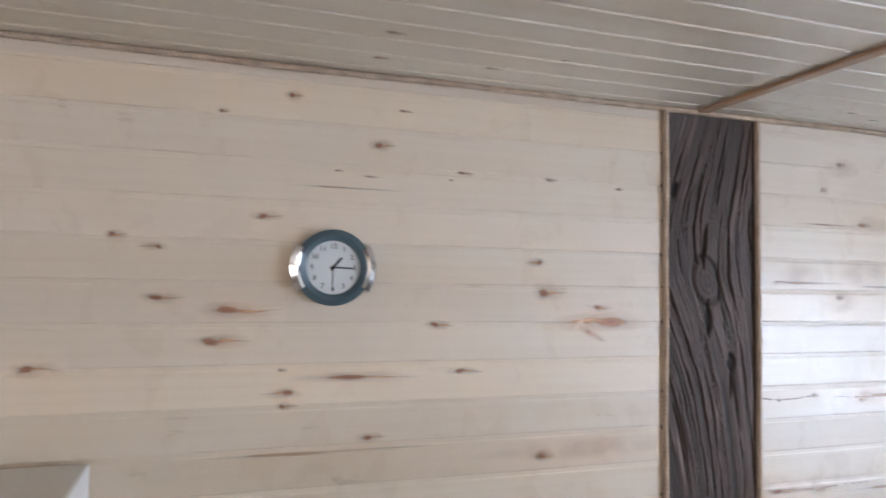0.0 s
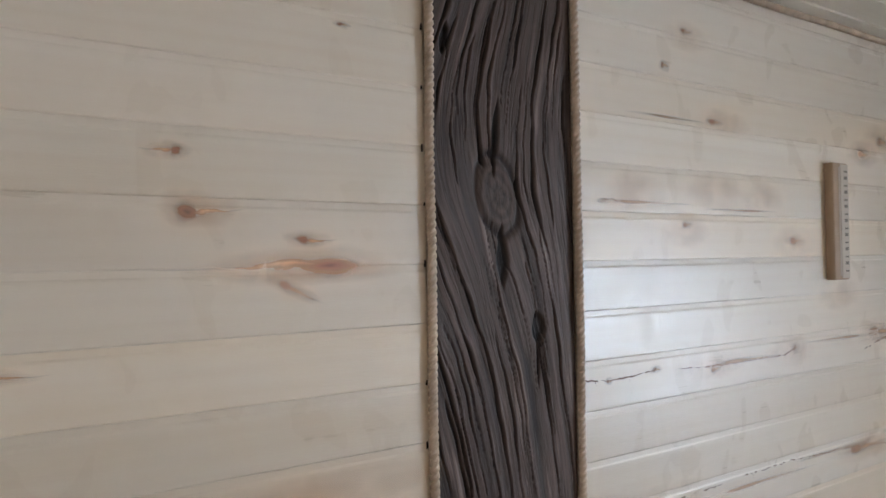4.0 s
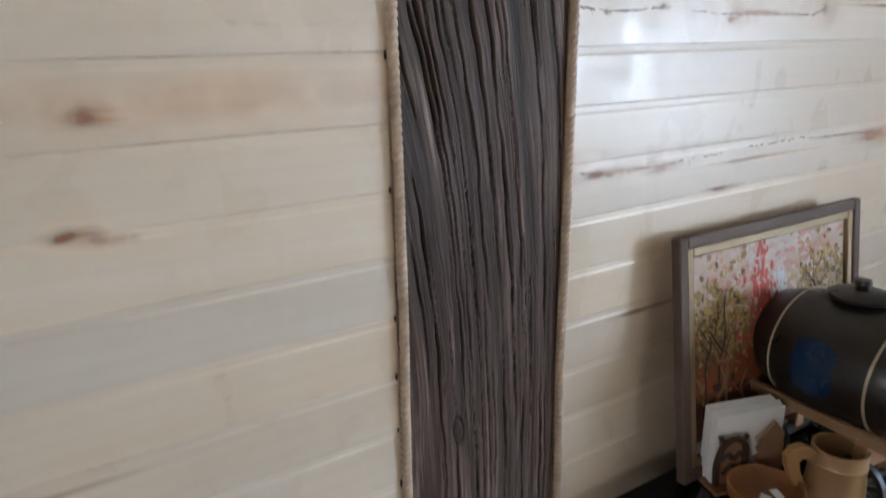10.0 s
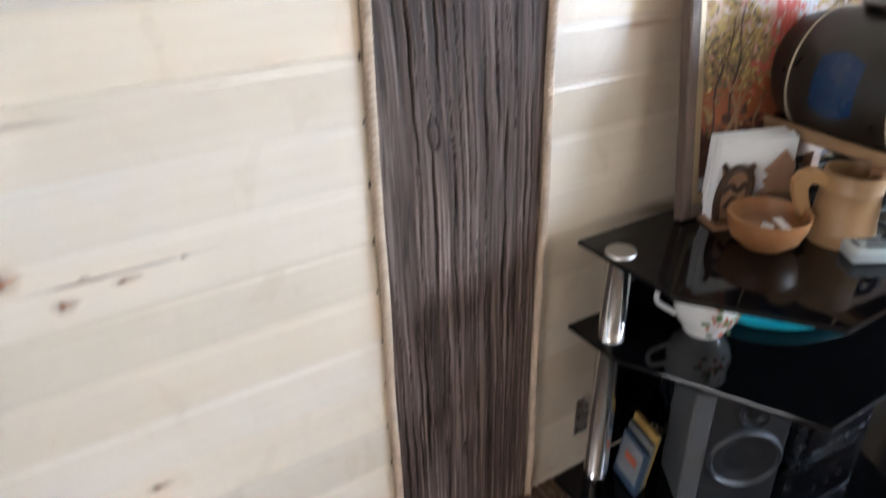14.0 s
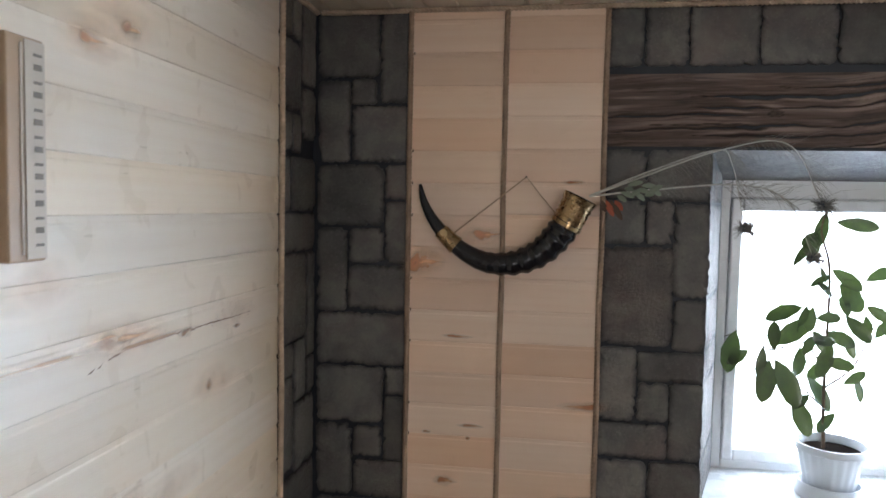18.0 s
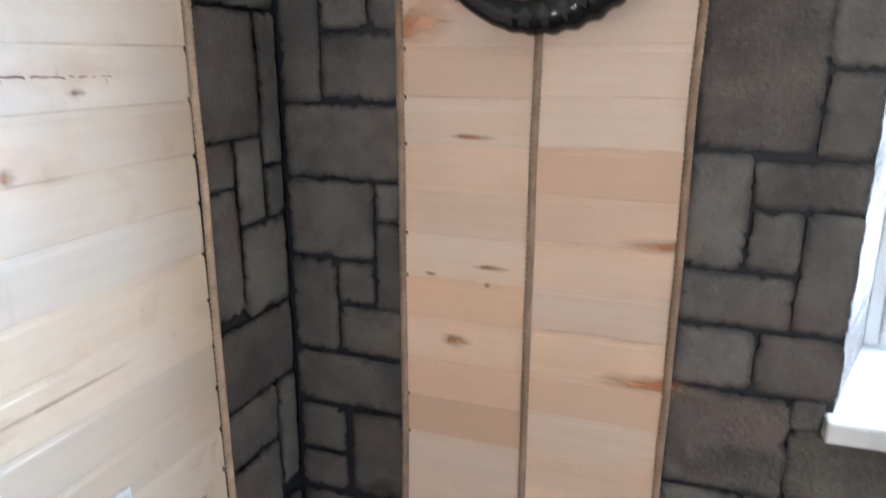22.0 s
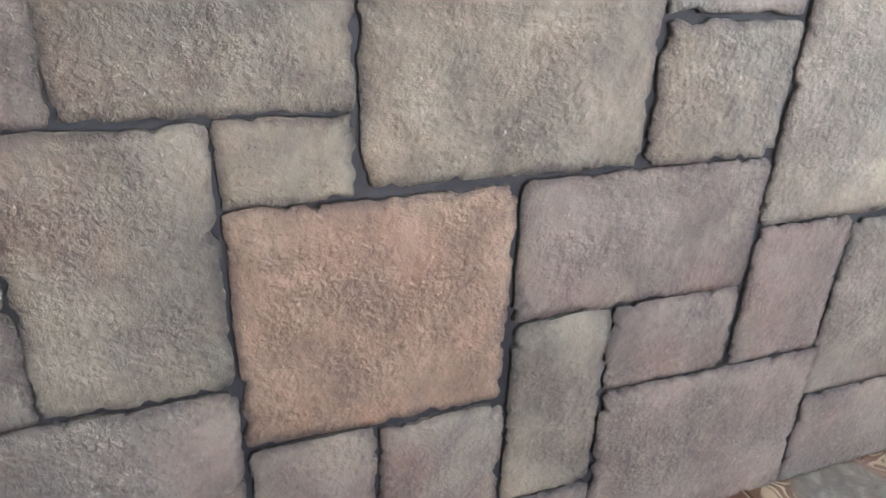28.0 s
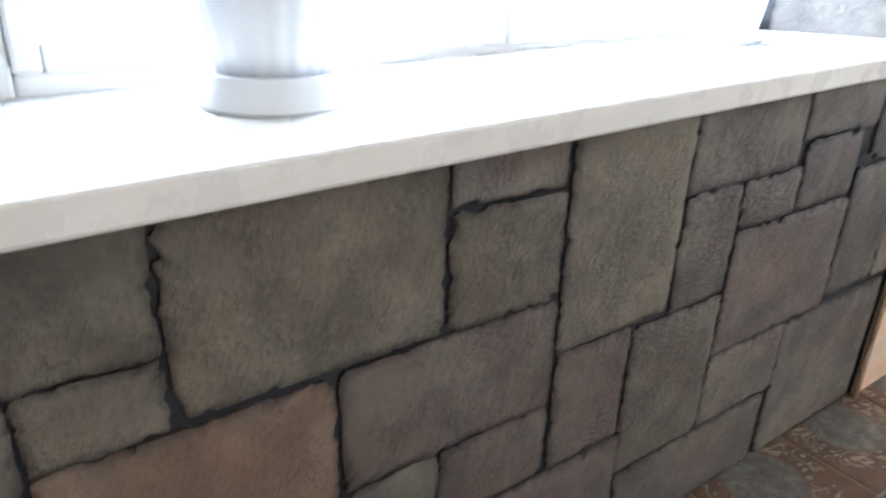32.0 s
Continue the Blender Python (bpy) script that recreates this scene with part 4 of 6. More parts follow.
for lo, hi in (((1.9, 0.85), (1.97, 2.05)), ((3.43, 0.85), (3.5, 2.05)), ((1.97, 1.98), (3.43, 2.05)), ((1.97, 0.85), (3.43, 0.92)), ((2.67, 0.92), (2.73, 1.98))):
    part("frame", one_box((lo[0], SOUTH - 0.1, lo[1]), (hi[0], SOUTH - 0.04, hi[1]), 0.005), PVC, south)
# the backdrop at x -9 is unseen, a weak glow added behind the west opening
for x, name in ((9.0, "backdrop"), (-9.0, "backdrop")):
    bm = bmesh.new()
    q = [bm.verts.new((x, a, b)) for a, b in ((-14, -2), (14, -2), (14, 9), (-14, 9))]
    bm.faces.new(q if x < 0 else q[::-1])
    solo(name, bm, OUTSIDE if x > 0 else DULL_OUTSIDE, "blown-out white distance outside the window", "backdrop", kind="structure")

# ---- floor ----
floor = solo("floor", one_box((WEST - 0.2, SOUTH - 0.2, -0.1), (THICK, NORTH + 0.2, -0.003)), GROUT, "tiled floor with pale grout", "floor", kind="structure")
PITCH, TX, TY = 0.3615, 1.537, 1.404
tile = mesh_of(one_box((-PITCH / 2 + 0.003, -PITCH / 2 + 0.003, -0.006), (PITCH / 2 - 0.003, PITCH / 2 - 0.003, 0.0), 0.002), TILE, "tile")
for i in range(-18, 7):
    for k in range(-11, 3):
        x, y = TX + (i + 0.5) * PITCH, TY + (k - 0.5) * PITCH
        if not (WEST < x < EAST + 0.1 and SOUTH < y < NORTH + 0.1):
            continue
        ob = new("tile", tile)
        ob.location = (x, y, 0.0)
        ob.rotation_euler.z = radians(90) * ((i * 7 + k * 3) % 4)
        ob.parent = floor

# ---- knots in the boards: place along the wall, z, width, height (width below 0: tail to the other side) ----
KNOTS_LEFT_HIGH = [(-0.319, 1.661, 0.111, 0.045), (0.085, 1.783, 0.21, 0.06), (0.045, 1.714, 0.16, 0.055), (-0.08, 1.809, 0.1, 0.038), (-0.177, 1.943, 0.06, 0.026), (0.368, 1.628, 0.34, 0.034), (0.833, 1.422, 0.07, 0.036), (0.185, 1.567, 0.055, 0.03), (0.384, 1.487, 0.09, 0.036), (0.186, 2.277, 0.055, 0.04), (0.397, 2.179, 0.085, 0.045), (0.134, 1.996, 0.09, 0.034)]
KNOTS_LEFT_SMALL = [(0.03, 2.227, 0.035, 0.02), (-0.11, 1.919, -0.07, 0.028), (0.615, 1.635, 0.11, 0.032), (0.547, 1.748, 0.08, 0.034), (0.168, 1.597, -0.1, 0.04), (0.451, 2.265, 0.05, 0.013), (0.608, 2.124, 0.06, 0.02), (0.173, 1.649, 0.034, 0.016), (0.57, 2.105, 0.02, 0.01), (0.37, 2.1, 0.05, 0.012), (0.29, 2.11, 0.03, 0.01)]
KNOTS_LEFT_NEAR = [(0.845, 1.832, 0.12, 0.07), (0.995, 1.793, 0.085, 0.034), (1.049, 2.11, 0.035, 0.017), (0.845, 2.122, 0.05, 0.02), (0.798, 1.907, -0.07, 0.036), (0.835, 1.414, 0.085, 0.036), (0.797, 1.291, 0.09, 0.04), (0.83, 1.282, 0.09, 0.03)]
KNOTS_LEFT_LOW = [(0.712, 0.812, 0.06, 0.065), (0.766, 0.758, 0.04, 0.036), (0.811, 0.424, 0.05, 0.03), (0.67, 0.395, 0.042, 0.026), (0.66, 0.771, 0.034, 0.015), (0.841, 0.773, 0.05, 0.016), (0.793, 0.79, 0.022, 0.012), (0.912, 0.784, 0.015, 0.012)]
KNOTS_RIGHT = [(1.834, 2.231, 0.05, 0.03), (1.765, 2.149, 0.04, 0.034), (1.927, 2.048, 0.07, 0.024), (1.594, 1.867, 0.09, 0.022), (1.827, 1.827, 0.05, 0.034), (2.233, 1.793, 0.1, 0.045), (2.56, 2.024, 0.1, 0.06), (2.661, 2.065, 0.085, 0.05), (1.589, 1.527, 0.03, 0.024), (1.722, 1.537, 0.045, 0.024), (1.911, 1.519, 0.05, 0.03), (2.218, 1.537, 0.05, 0.05), (2.635, 1.55, 0.24, 0.075)]
KNOTS_RIGHT_LOW = [(2.53, 1.258, 0.36, 0.06), (1.62, 1.267, 0.2, 0.04), (2.713, 2.318, 0.035, 0.02), (2.875, 2.211, 0.05, 0.022), (2.754, 1.07, 0.26, 0.05), (1.76, 1.258, 0.15, 0.028), (2.835, 1.521, 0.08, 0.03), (2.928, 1.396, 0.04, 0.04), (3.231, 0.703, 0.03, 0.03), (3.06, 1.5, 0.05, 0.02), (1.95, 1.2, 0.18, 0.02), (2.75, 0.95, 0.12, 0.035)]
CRACKS_RIGHT = [(2.05, 1.528, 0.34, 0.016), (2.4, 1.546, -0.36, 0.016), (2.76, 1.53, 0.34, 0.018), (2.1, 1.25, 0.6, 0.02), (2.36, 1.268, -0.4, 0.016), (1.72, 1.868, 0.3, 0.012), (2.0, 1.86, -0.3, 0.012), (2.95, 1.06, 0.4, 0.014), (1.75, 0.99, 0.3, 0.02), (1.8, 2.045, 0.3, 0.01)]
CRACKS_LEFT = [(0.65, 0.985, 0.5, 0.03), (0.3, 1.46, 0.6, 0.02), (0.85, 0.785, 0.3, 0.01), (0.33, 2.07, 0.3, 0.01)]
KNOTS_PANEL = [(1.477, 1.703, 0.14, 0.06), (1.66, 1.616, 0.13, 0.1), (1.231, 1.854, 0.07, 0.02), (1.2, 1.212, -0.15, 0.045), (1.212, 0.93, -0.2, 0.06), (1.587, 0.963, 0.08, 0.04), (1.644, 1.11, 0.03, 0.016), (1.521, 1.097, 0.016, 0.016), (1.266, 0.254, 0.09, 0.04), (1.509, 1.135, 0.08, 0.018), (1.57, 0.35, 0.22, 0.05), (1.55, 1.40, 0.1, 0.02)]
CEILING_KNOTS = [(0.35, 1.72, 0.06, 0.03), (0.62, 1.86, 0.07, 0.025), (0.36, 1.88, 0.06, 0.03), (0.75, 1.75, 0.05, 0.02), (1.72, 1.86, 0.05, 0.03), (1.85, 1.9, 0.06, 0.02), (1.62, 1.62, 0.05, 0.03), (2.05, 1.72, 0.05, 0.02), (2.7, 1.16, 0.09, 0.04), (3.3, 1.2, 0.06, 0.03), (2.9, 1.55, 0.05, 0.02), (0.2, 1.5, 0.05, 0.02)]


def knot(parent, m, w, h, material=KNOT):
    """A knot and its swirl, 0.6 mm over the board, about the origin in the x-y plane."""
    bm = bmesh.new()
    uv = bm.loops.layers.uv.new("UVMap")
    flip = w < 0
    w = abs(w) * 1.2
    h = h * 1.15
    corners = [(-w / 2, -h / 2, 0, 0), (w / 2, -h / 2, 1, 0), (w / 2, h / 2, 1, 1), (-w / 2, h / 2, 0, 1)]
    f = bm.faces.new([bm.verts.new((x, y, 0)) for x, y, _, _ in corners])
    for loop, (_, _, a, b) in zip(f.loops, corners):
        loop[uv].uv = (1 - a if flip else a, b)
    ob = new("knot", mesh_of(bm, material, "knot"))
    ob.matrix_world = m
    ob.parent = parent
    ob.visible_shadow = False


STAINS = [(1.66, 1.89, 0.2, 0.09), (1.93, 1.9, 0.22, 0.09), (2.1, 1.89, 0.16, 0.08), (1.82, 1.815, 0.16, 0.085), (2.23, 1.79, 0.2, 0.09), (2.56, 1.255, 0.34, 0.09), (2.64, 1.545, 0.26, 0.1),
          (1.56, 1.275, 0.24, 0.09), (2.79, 1.235, 0.2, 0.08), (1.75, 1.275, 0.3, 0.07), (2.65, 2.07, 0.2, 0.085), (2.56, 2.025, 0.18, 0.08), (1.83, 2.22, 0.16, 0.07), (1.95, 2.05, 0.2, 0.07),
          (2.2, 1.53, 0.2, 0.08), (1.9, 1.53, 0.24, 0.07), (0.95, 1.43, 0.62, 0.07), (3.05, 1.53, 0.22, 0.07), (2.75, 1.06, 0.3, 0.08),
          (2.95, 1.4, 0.2, 0.08), (2.42, 1.66, 0.2, 0.1)]
RESIN_CRACKS = [((1.515, 1.535), (1.591, 1.527), (1.719, 1.536)), ((1.79, 1.53), (1.906, 1.525), (2.17, 1.525), (2.216, 1.539)), ((2.539, 1.51), (2.64, 1.529), (2.887, 1.526), (3.128, 1.521)),
                ((2.628, 1.535), (2.649, 1.578)), ((1.515, 1.281), (1.598, 1.262), (1.736, 1.266), (1.925, 1.271)), ((2.0, 1.273), (2.161, 1.276), (2.391, 1.267)), ((2.42, 1.266), (2.537, 1.257), (2.68, 1.243)),
                ((1.569, 1.872), (1.639, 1.871)), ((2.5, 1.25), (2.545, 1.275)), ((2.64, 1.529), (2.67, 1.566))]
KNOT_KINDS = {id(CRACKS_RIGHT): STREAK, id(CRACKS_LEFT): STREAK, id(KNOTS_RIGHT): KNOT_SOFT, id(KNOTS_RIGHT_LOW): KNOT_SOFT}


def crack(parent, line, seed):
    """A thin broken resin crack that wanders along its line and sends off short spurs."""
    rnd = random.Random(seed)
    bm = bmesh.new()

    def strip(pts, wide):
        last = None
        for k, (x, z) in enumerate(pts):
            half = wide * rnd.uniform(0.12, 0.6) * (0.25 if k in (0, len(pts) - 1) else 1)
            pair = (bm.verts.new((x, NORTH - 0.0012, z - half)), bm.verts.new((x, NORTH - 0.0012, z + half)))
            if last and rnd.random() > 0.22:
                bm.faces.new((last[0], pair[0], pair[1], last[1]))
            last = pair

    pts = []
    for (x0, z0), (x1, z1) in zip(line, line[1:]):
        count = max(3, int(math.hypot(x1 - x0, z1 - z0) / 0.008))
        pts += [(x0 + (x1 - x0) * k / count, z0 + (z1 - z0) * k / count + rnd.gauss(0, 0.0011)) for k in range(count)]
    strip(pts + [line[-1]], 0.003)
    for x, z in pts[4::11]:
        rise = rnd.choice((-1, 1)) * rnd.uniform(0.006, 0.018)
        strip([(x, z), (x + 0.003, z + rise * 0.5), (x + 0.005, z + rise)], 0.003)
    ob = new("crack", mesh_of(bm, CRACK, "crack"))
    ob.parent = parent
    ob.visible_shadow = False


for rows in (KNOTS_LEFT_HIGH, KNOTS_LEFT_SMALL, KNOTS_LEFT_NEAR, KNOTS_LEFT_LOW, KNOTS_RIGHT, KNOTS_RIGHT_LOW, CRACKS_RIGHT, CRACKS_LEFT):
    for x, z, w, h in rows:
        knot(wall_north, pose(x, NORTH - 0.0006, z, 90, 0, 0), w, h, KNOT_KINDS.get(id(rows), KNOT))
for x, z, w, h, turn in ((0.962, 1.755, -0.36, 0.08, 0), (0.972, 1.72, 0.1, 0.034, -28)):
    knot(wall_north, pose(x, NORTH - 0.0007, z, 90, 0, 0) @ pose(0, 0, 0, 0, 0, turn), w, h, KNOT_RED)
for x, z, w, h in STAINS:
    knot(wall_north, pose(x, NORTH - 0.0004, z, 90, 0, 0), w, h, STAIN)
for i, line in enumerate(RESIN_CRACKS):
    crack(wall_north, line, i + 3)
for y, z, w, h in KNOTS_PANEL:
    knot(panels[0], pose(EAST - 0.0136, y, z, 90, 0, -90), w * 1.15, h * 1.15, KNOT_WARM)
for x, y, w, h in CEILING_KNOTS:
    knot(ceiling_boards, pose(x, y, HIGH - 0.0006, 180, 0, 0), w, h)

# ---- nails and board-end gaps beside the ropes ----
chip = mesh_of(one_box((-0.0016, -0.002, -0.004), (0.0016, 0.0, 0.004), 0.0007), IRON, "nail")
nails = random.Random(4)
for x in (BEAM_L - 0.016, WOOD_END - 0.004, BEAM_R + 0.016):
    z = 2.22
    while z > 0.05:
        if nails.random() < (0.85 if x < 3 and x < BEAM_R else 0.9 if x > 3 else 0.12):
            ob = new("nail", chip)
            ob.location = (x + nails.uniform(-0.002, 0.002), NORTH + 0.0015, z + nails.uniform(-0.004, 0.004))
            ob.scale.z = nails.uniform(0.5, 1.6)
            ob.parent = wall_north
        z -= BOARD
for y in (PANEL_L - 0.01,):
    z = 2.22
    while z > 0.05:
        if nails.random() < 0.6:
            ob = new("nail", chip)
            ob.matrix_world = pose(EAST - 0.012, y, z, 0, 0, -90)
            ob.parent = panels[0]
        z -= BOARD


def ring(bm, r0, r1, depth, a0=0.0, a1=360.0, sides=64, crown=0.0):
    """An arc of a band in the x-z plane, from y 0 to y -depth."""
    count = max(3, int(sides * (a1 - a0) / 360))
    full = a1 - a0 >= 360
    profile = [(r0, 0.0), (r0, -depth), ((r0 + r1) / 2, -depth - crown), (r1, -depth), (r1, 0.0)]
    rows = []
    for i in range(count if full else count + 1):
        a = radians(a0 + (a1 - a0) * i / count)
        rows.append([bm.verts.new((r * math.sin(a), y, r * math.cos(a))) for r, y in profile])
    for i in range(count):
        a, b = rows[i], rows[(i + 1) % len(rows)]
        for k in range(len(profile) - 1):
            bm.faces.new((a[k], b[k], b[k + 1], a[k + 1]))
    if not full:
        bm.faces.new(rows[0]), bm.faces.new(rows[-1][::-1])
    bmesh.ops.recalc_face_normals(bm, faces=bm.faces[:])
    return bm


def words(text, size, material, m, parent, name="lettering", thick=0.0004):
    data = bpy.data.curves.new(name, "FONT")
    data.body, data.size, data.align_x, data.align_y, data.extrude = text, size, "CENTER", "CENTER", thick
    data.materials.append(material)
    ob = new(name, data)
    dg = bpy.context.evaluated_depsgraph_get()
    me = bpy.data.meshes.new_from_object(ob.evaluated_get(dg))
    bpy.data.objects.remove(ob)
    got = new(name, me)
    got.parent = parent
    got.matrix_local = m
    return got


# ---- wall clock ----
clock = thing("wall_clock", pose(0.279, NORTH, 1.882), "round wall clock, teal ring with chrome side bands, on pine boards", "clock")
part("back", lathe(bmesh.new(), [(0.0, 0.0), (0.086, 0.0), (0.088, 0.012), (0.0, 0.012)], 48, pose(0, 0, 0, 90)), TEAL, clock)
part("ring", ring(bmesh.new(), 0.062, 0.088, 0.02, crown=0.006), TEAL, clock, smooth=True)
for a in (58, 236):
    part("chrome_band", ring(bmesh.new(), 0.072, 0.099, 0.021, a, a + 66, 96, crown=0.008), CHROME, clock, "polished chrome side band", True)
part("dial", lathe(bmesh.new(), [(0.0, 0.0), (0.064, 0.0), (0.064, 0.002), (0.0, 0.002)], 48, pose(0, -0.012, 0, 90)), DIAL, clock, "white dial with black numerals")
for h in range(1, 13):
    a = radians(30 * h)
    words(str(h), 0.0165, INK, pose(0.049 * math.sin(a), -0.0146, 0.049 * math.cos(a), 90), clock, "numeral")
for name, turn, long_, wide in (("hour_hand", 40, 0.03, 0.0024), ("minute_hand", 91, 0.046, 0.0018), ("second_hand", 183, 0.048, 0.0006)):
    bm = one_box((-wide, -0.001, -0.008), (wide, 0.0, long_))
    ob = part(name, bm, INK, clock)
    ob.matrix_local = pose(0, -0.0165, 0) @ Matrix.Rotation(radians(turn), 4, "Y")
part("cap", lathe(bmesh.new(), [(0.0, 0.003), (0.004, 0.002), (0.004, 0.0)], 16, pose(0, -0.0165, 0, 90)), INK, clock)

# ---- thermometer ----
therm = thing("wall_thermometer", pose(2.36, NORTH, 1.695), "narrow brown wooden thermometer with a pale ruled scale", "thermometer")
THERM_WOOD = pine("thermometer wood", (0.42, 0.3, 0.2), (0.36, 0.25, 0.16), (0.26, 0.17, 0.1), along=2)
MARK = plain("faded scale ink", (0.2, 0.165, 0.13), 0.6, vary=0.3, relief=0.0)
PALE_SCALE = plain("pale scale wood", (0.55, 0.46, 0.36), 0.5, scale=60, vary=0.2)
part("board", one_box((0, -0.024, 0), (0.067, 0, 0.293), 0.003), THERM_WOOD, therm)
part("scale", one_box((0.03, -0.0262, 0.004), (0.066, -0.0242, 0.289), 0.0008), PALE_SCALE, therm, "pale scale strip")
part("groove", one_box((0.022, -0.0262, 0.01), (0.027, -0.0242, 0.283), 0.001), PALE_SCALE, therm)
for i in range(15):
    z = 0.02 + i * 0.0178
    part("mark", one_box((0.045, -0.0268, z), (0.06, -0.0263, z + (0.008 if i % 2 else 0.004))), MARK, therm)


# ---- sockets ----
def socket(m, label):
    s = thing("power_socket", m, label, "power socket", "wall sockets")
    part("plate", one_box((-0.078, -0.011, -0.043), (0.078, 0, 0.043), 0.005), PVC, s)
    part("inset", one_box((-0.071, -0.013, -0.036), (0.071, -0.0112, 0.036), 0.0008), PVC, s)
    for x in (-0.036, 0.036):
        well = part("well", ring(bmesh.new(), 0.019, 0.023, 0.0142, crown=0.001), PVC, s, smooth=True)
        well.location.x = x
        dish = part("dish", lathe(bmesh.new(), [(0.0, 0.0), (0.019, 0.0), (0.019, 0.0006), (0.0, 0.0006)], 24, pose(x, -0.0132, 0, 90)), DIAL, s)
        for k in (-0.0095, 0.0095):
            part("hole", lathe(bmesh.new(), [(0.0, 0.0), (0.0028, 0.0), (0.0028, 0.0004), (0.0, 0.0004)], 12, pose(x + k * 0.7, -0.0139, k * 0.7, 90)), INK, s)
        part("clip", one_box((x - 0.003, -0.0145, 0.014), (x + 0.003, -0.0138, 0.02)), CHROME, s)
    return s


socket(pose(2.972, NORTH, 0.81), "white double power socket on pine boards")
bracket = thing("steel_bracket", pose(1.645, NORTH, 0.155), "small upright steel bracket screwed to the pine boards", "bracket")
part("plate", one_box((-0.012, -0.006, -0.05), (0.012, 0, 0.05), 0.0025), CHROME, bracket)
part("flange", one_box((0.008, -0.03, -0.048), (0.012, -0.0062, 0.048), 0.001), CHROME, bracket)
for z in (-0.035, 0.0, 0.035):
    part("screw", lathe(bmesh.new(), [(0.0, 0.0025), (0.0035, 0.002), (0.0045, 0.0)], 12, pose(-0.003, -0.006, z, 90)), IRON, bracket)

# ---- horn ----
horn = thing("drinking_horn", None, "black polished drinking horn with brass bands, hung on the panel", "drinking horn")
HX = EAST - 0.062
spine = curve_through([(HX, 1.668, 1.842), (HX, 1.655, 1.79), (HX, 1.625, 1.735), (HX, 1.58, 1.685), (HX, 1.525, 1.645), (HX, 1.465, 1.623), (HX, 1.395, 1.625), (HX, 1.33, 1.652), (HX, 1.28, 1.70), (HX - 0.005, 1.247, 1.752), (HX - 0.01, 1.218, 1.812)], 90)


def horn_radius(f):
    r = 0.004 + 0.038 * min(1, f / 0.8) ** 0.8
    if 0.42 < f < 0.9:
        r += 0.003 * math.sin(f * 130) * min(1, (f - 0.42) * 5)
    return r


part("body", tube(bmesh.new(), spine[:80], lambda f: horn_radius(f * 79 / 89), 24), HORN_BLACK, horn, smooth=True, angle=60)
part("rim", tube(bmesh.new(), spine[77:], lambda f: 0.0425 + 0.003 * f + (0.003 if f < 0.12 or f > 0.9 else 0) + (0.0015 * math.sin(f * 40)), 28, False), BRASS, horn, "embossed brass mouth band", True, 60)
part("inside", tube(bmesh.new(), spine[82:], lambda f: 0.0405 + 0.0025 * f, 24, False), HORN_BLACK, horn)
part("band", tube(bmesh.new(), spine[22:31], lambda f: horn_radius((22 + 8 * f) / 89) + 0.003 + (0.0012 if f < 0.15 or f > 0.85 else 0), 24), BRASS, horn, "brass band near the tip", True, 60)
part("cord", tube(bmesh.new(), [spine[27] + Vector((0.03, 0, 0.015)), Vector((EAST - 0.02, 1.369, 1.868)), spine[76] + Vector((0.03, 0.02, 0.035))], 0.0022, 6), BATTEN, horn, "thin hanging cord")
part("nail", one_box((EAST - 0.03, 1.367, 1.866), (EAST - 0.012, 1.371, 1.870)), IRON, horn)

# ---- dried flowers and feathers standing in the horn ----
FEATHER = plain("feather grey", (0.2, 0.19, 0.17), 0.6, scale=80, vary=0.4, relief=0.0)
QUILL = plain("pale quill", (0.5, 0.48, 0.44), 0.45, scale=80, vary=0.25, relief=0.0)
EYE_BLUE = plain("feather eye", (0.03, 0.035, 0.05), 0.4, scale=60, vary=0.5, relief=0.0)
LEAF_SILK = plain("silk leaf", (0.2, 0.23, 0.17), 0.55, scale=50, vary=0.3)
PETAL = plain("orange petal", (0.36, 0.075, 0.03), 0.5, scale=50, vary=0.4)
DRY_LEAF = plain("dry brown leaf", (0.09, 0.05, 0.03), 0.6, scale=50, vary=0.4)


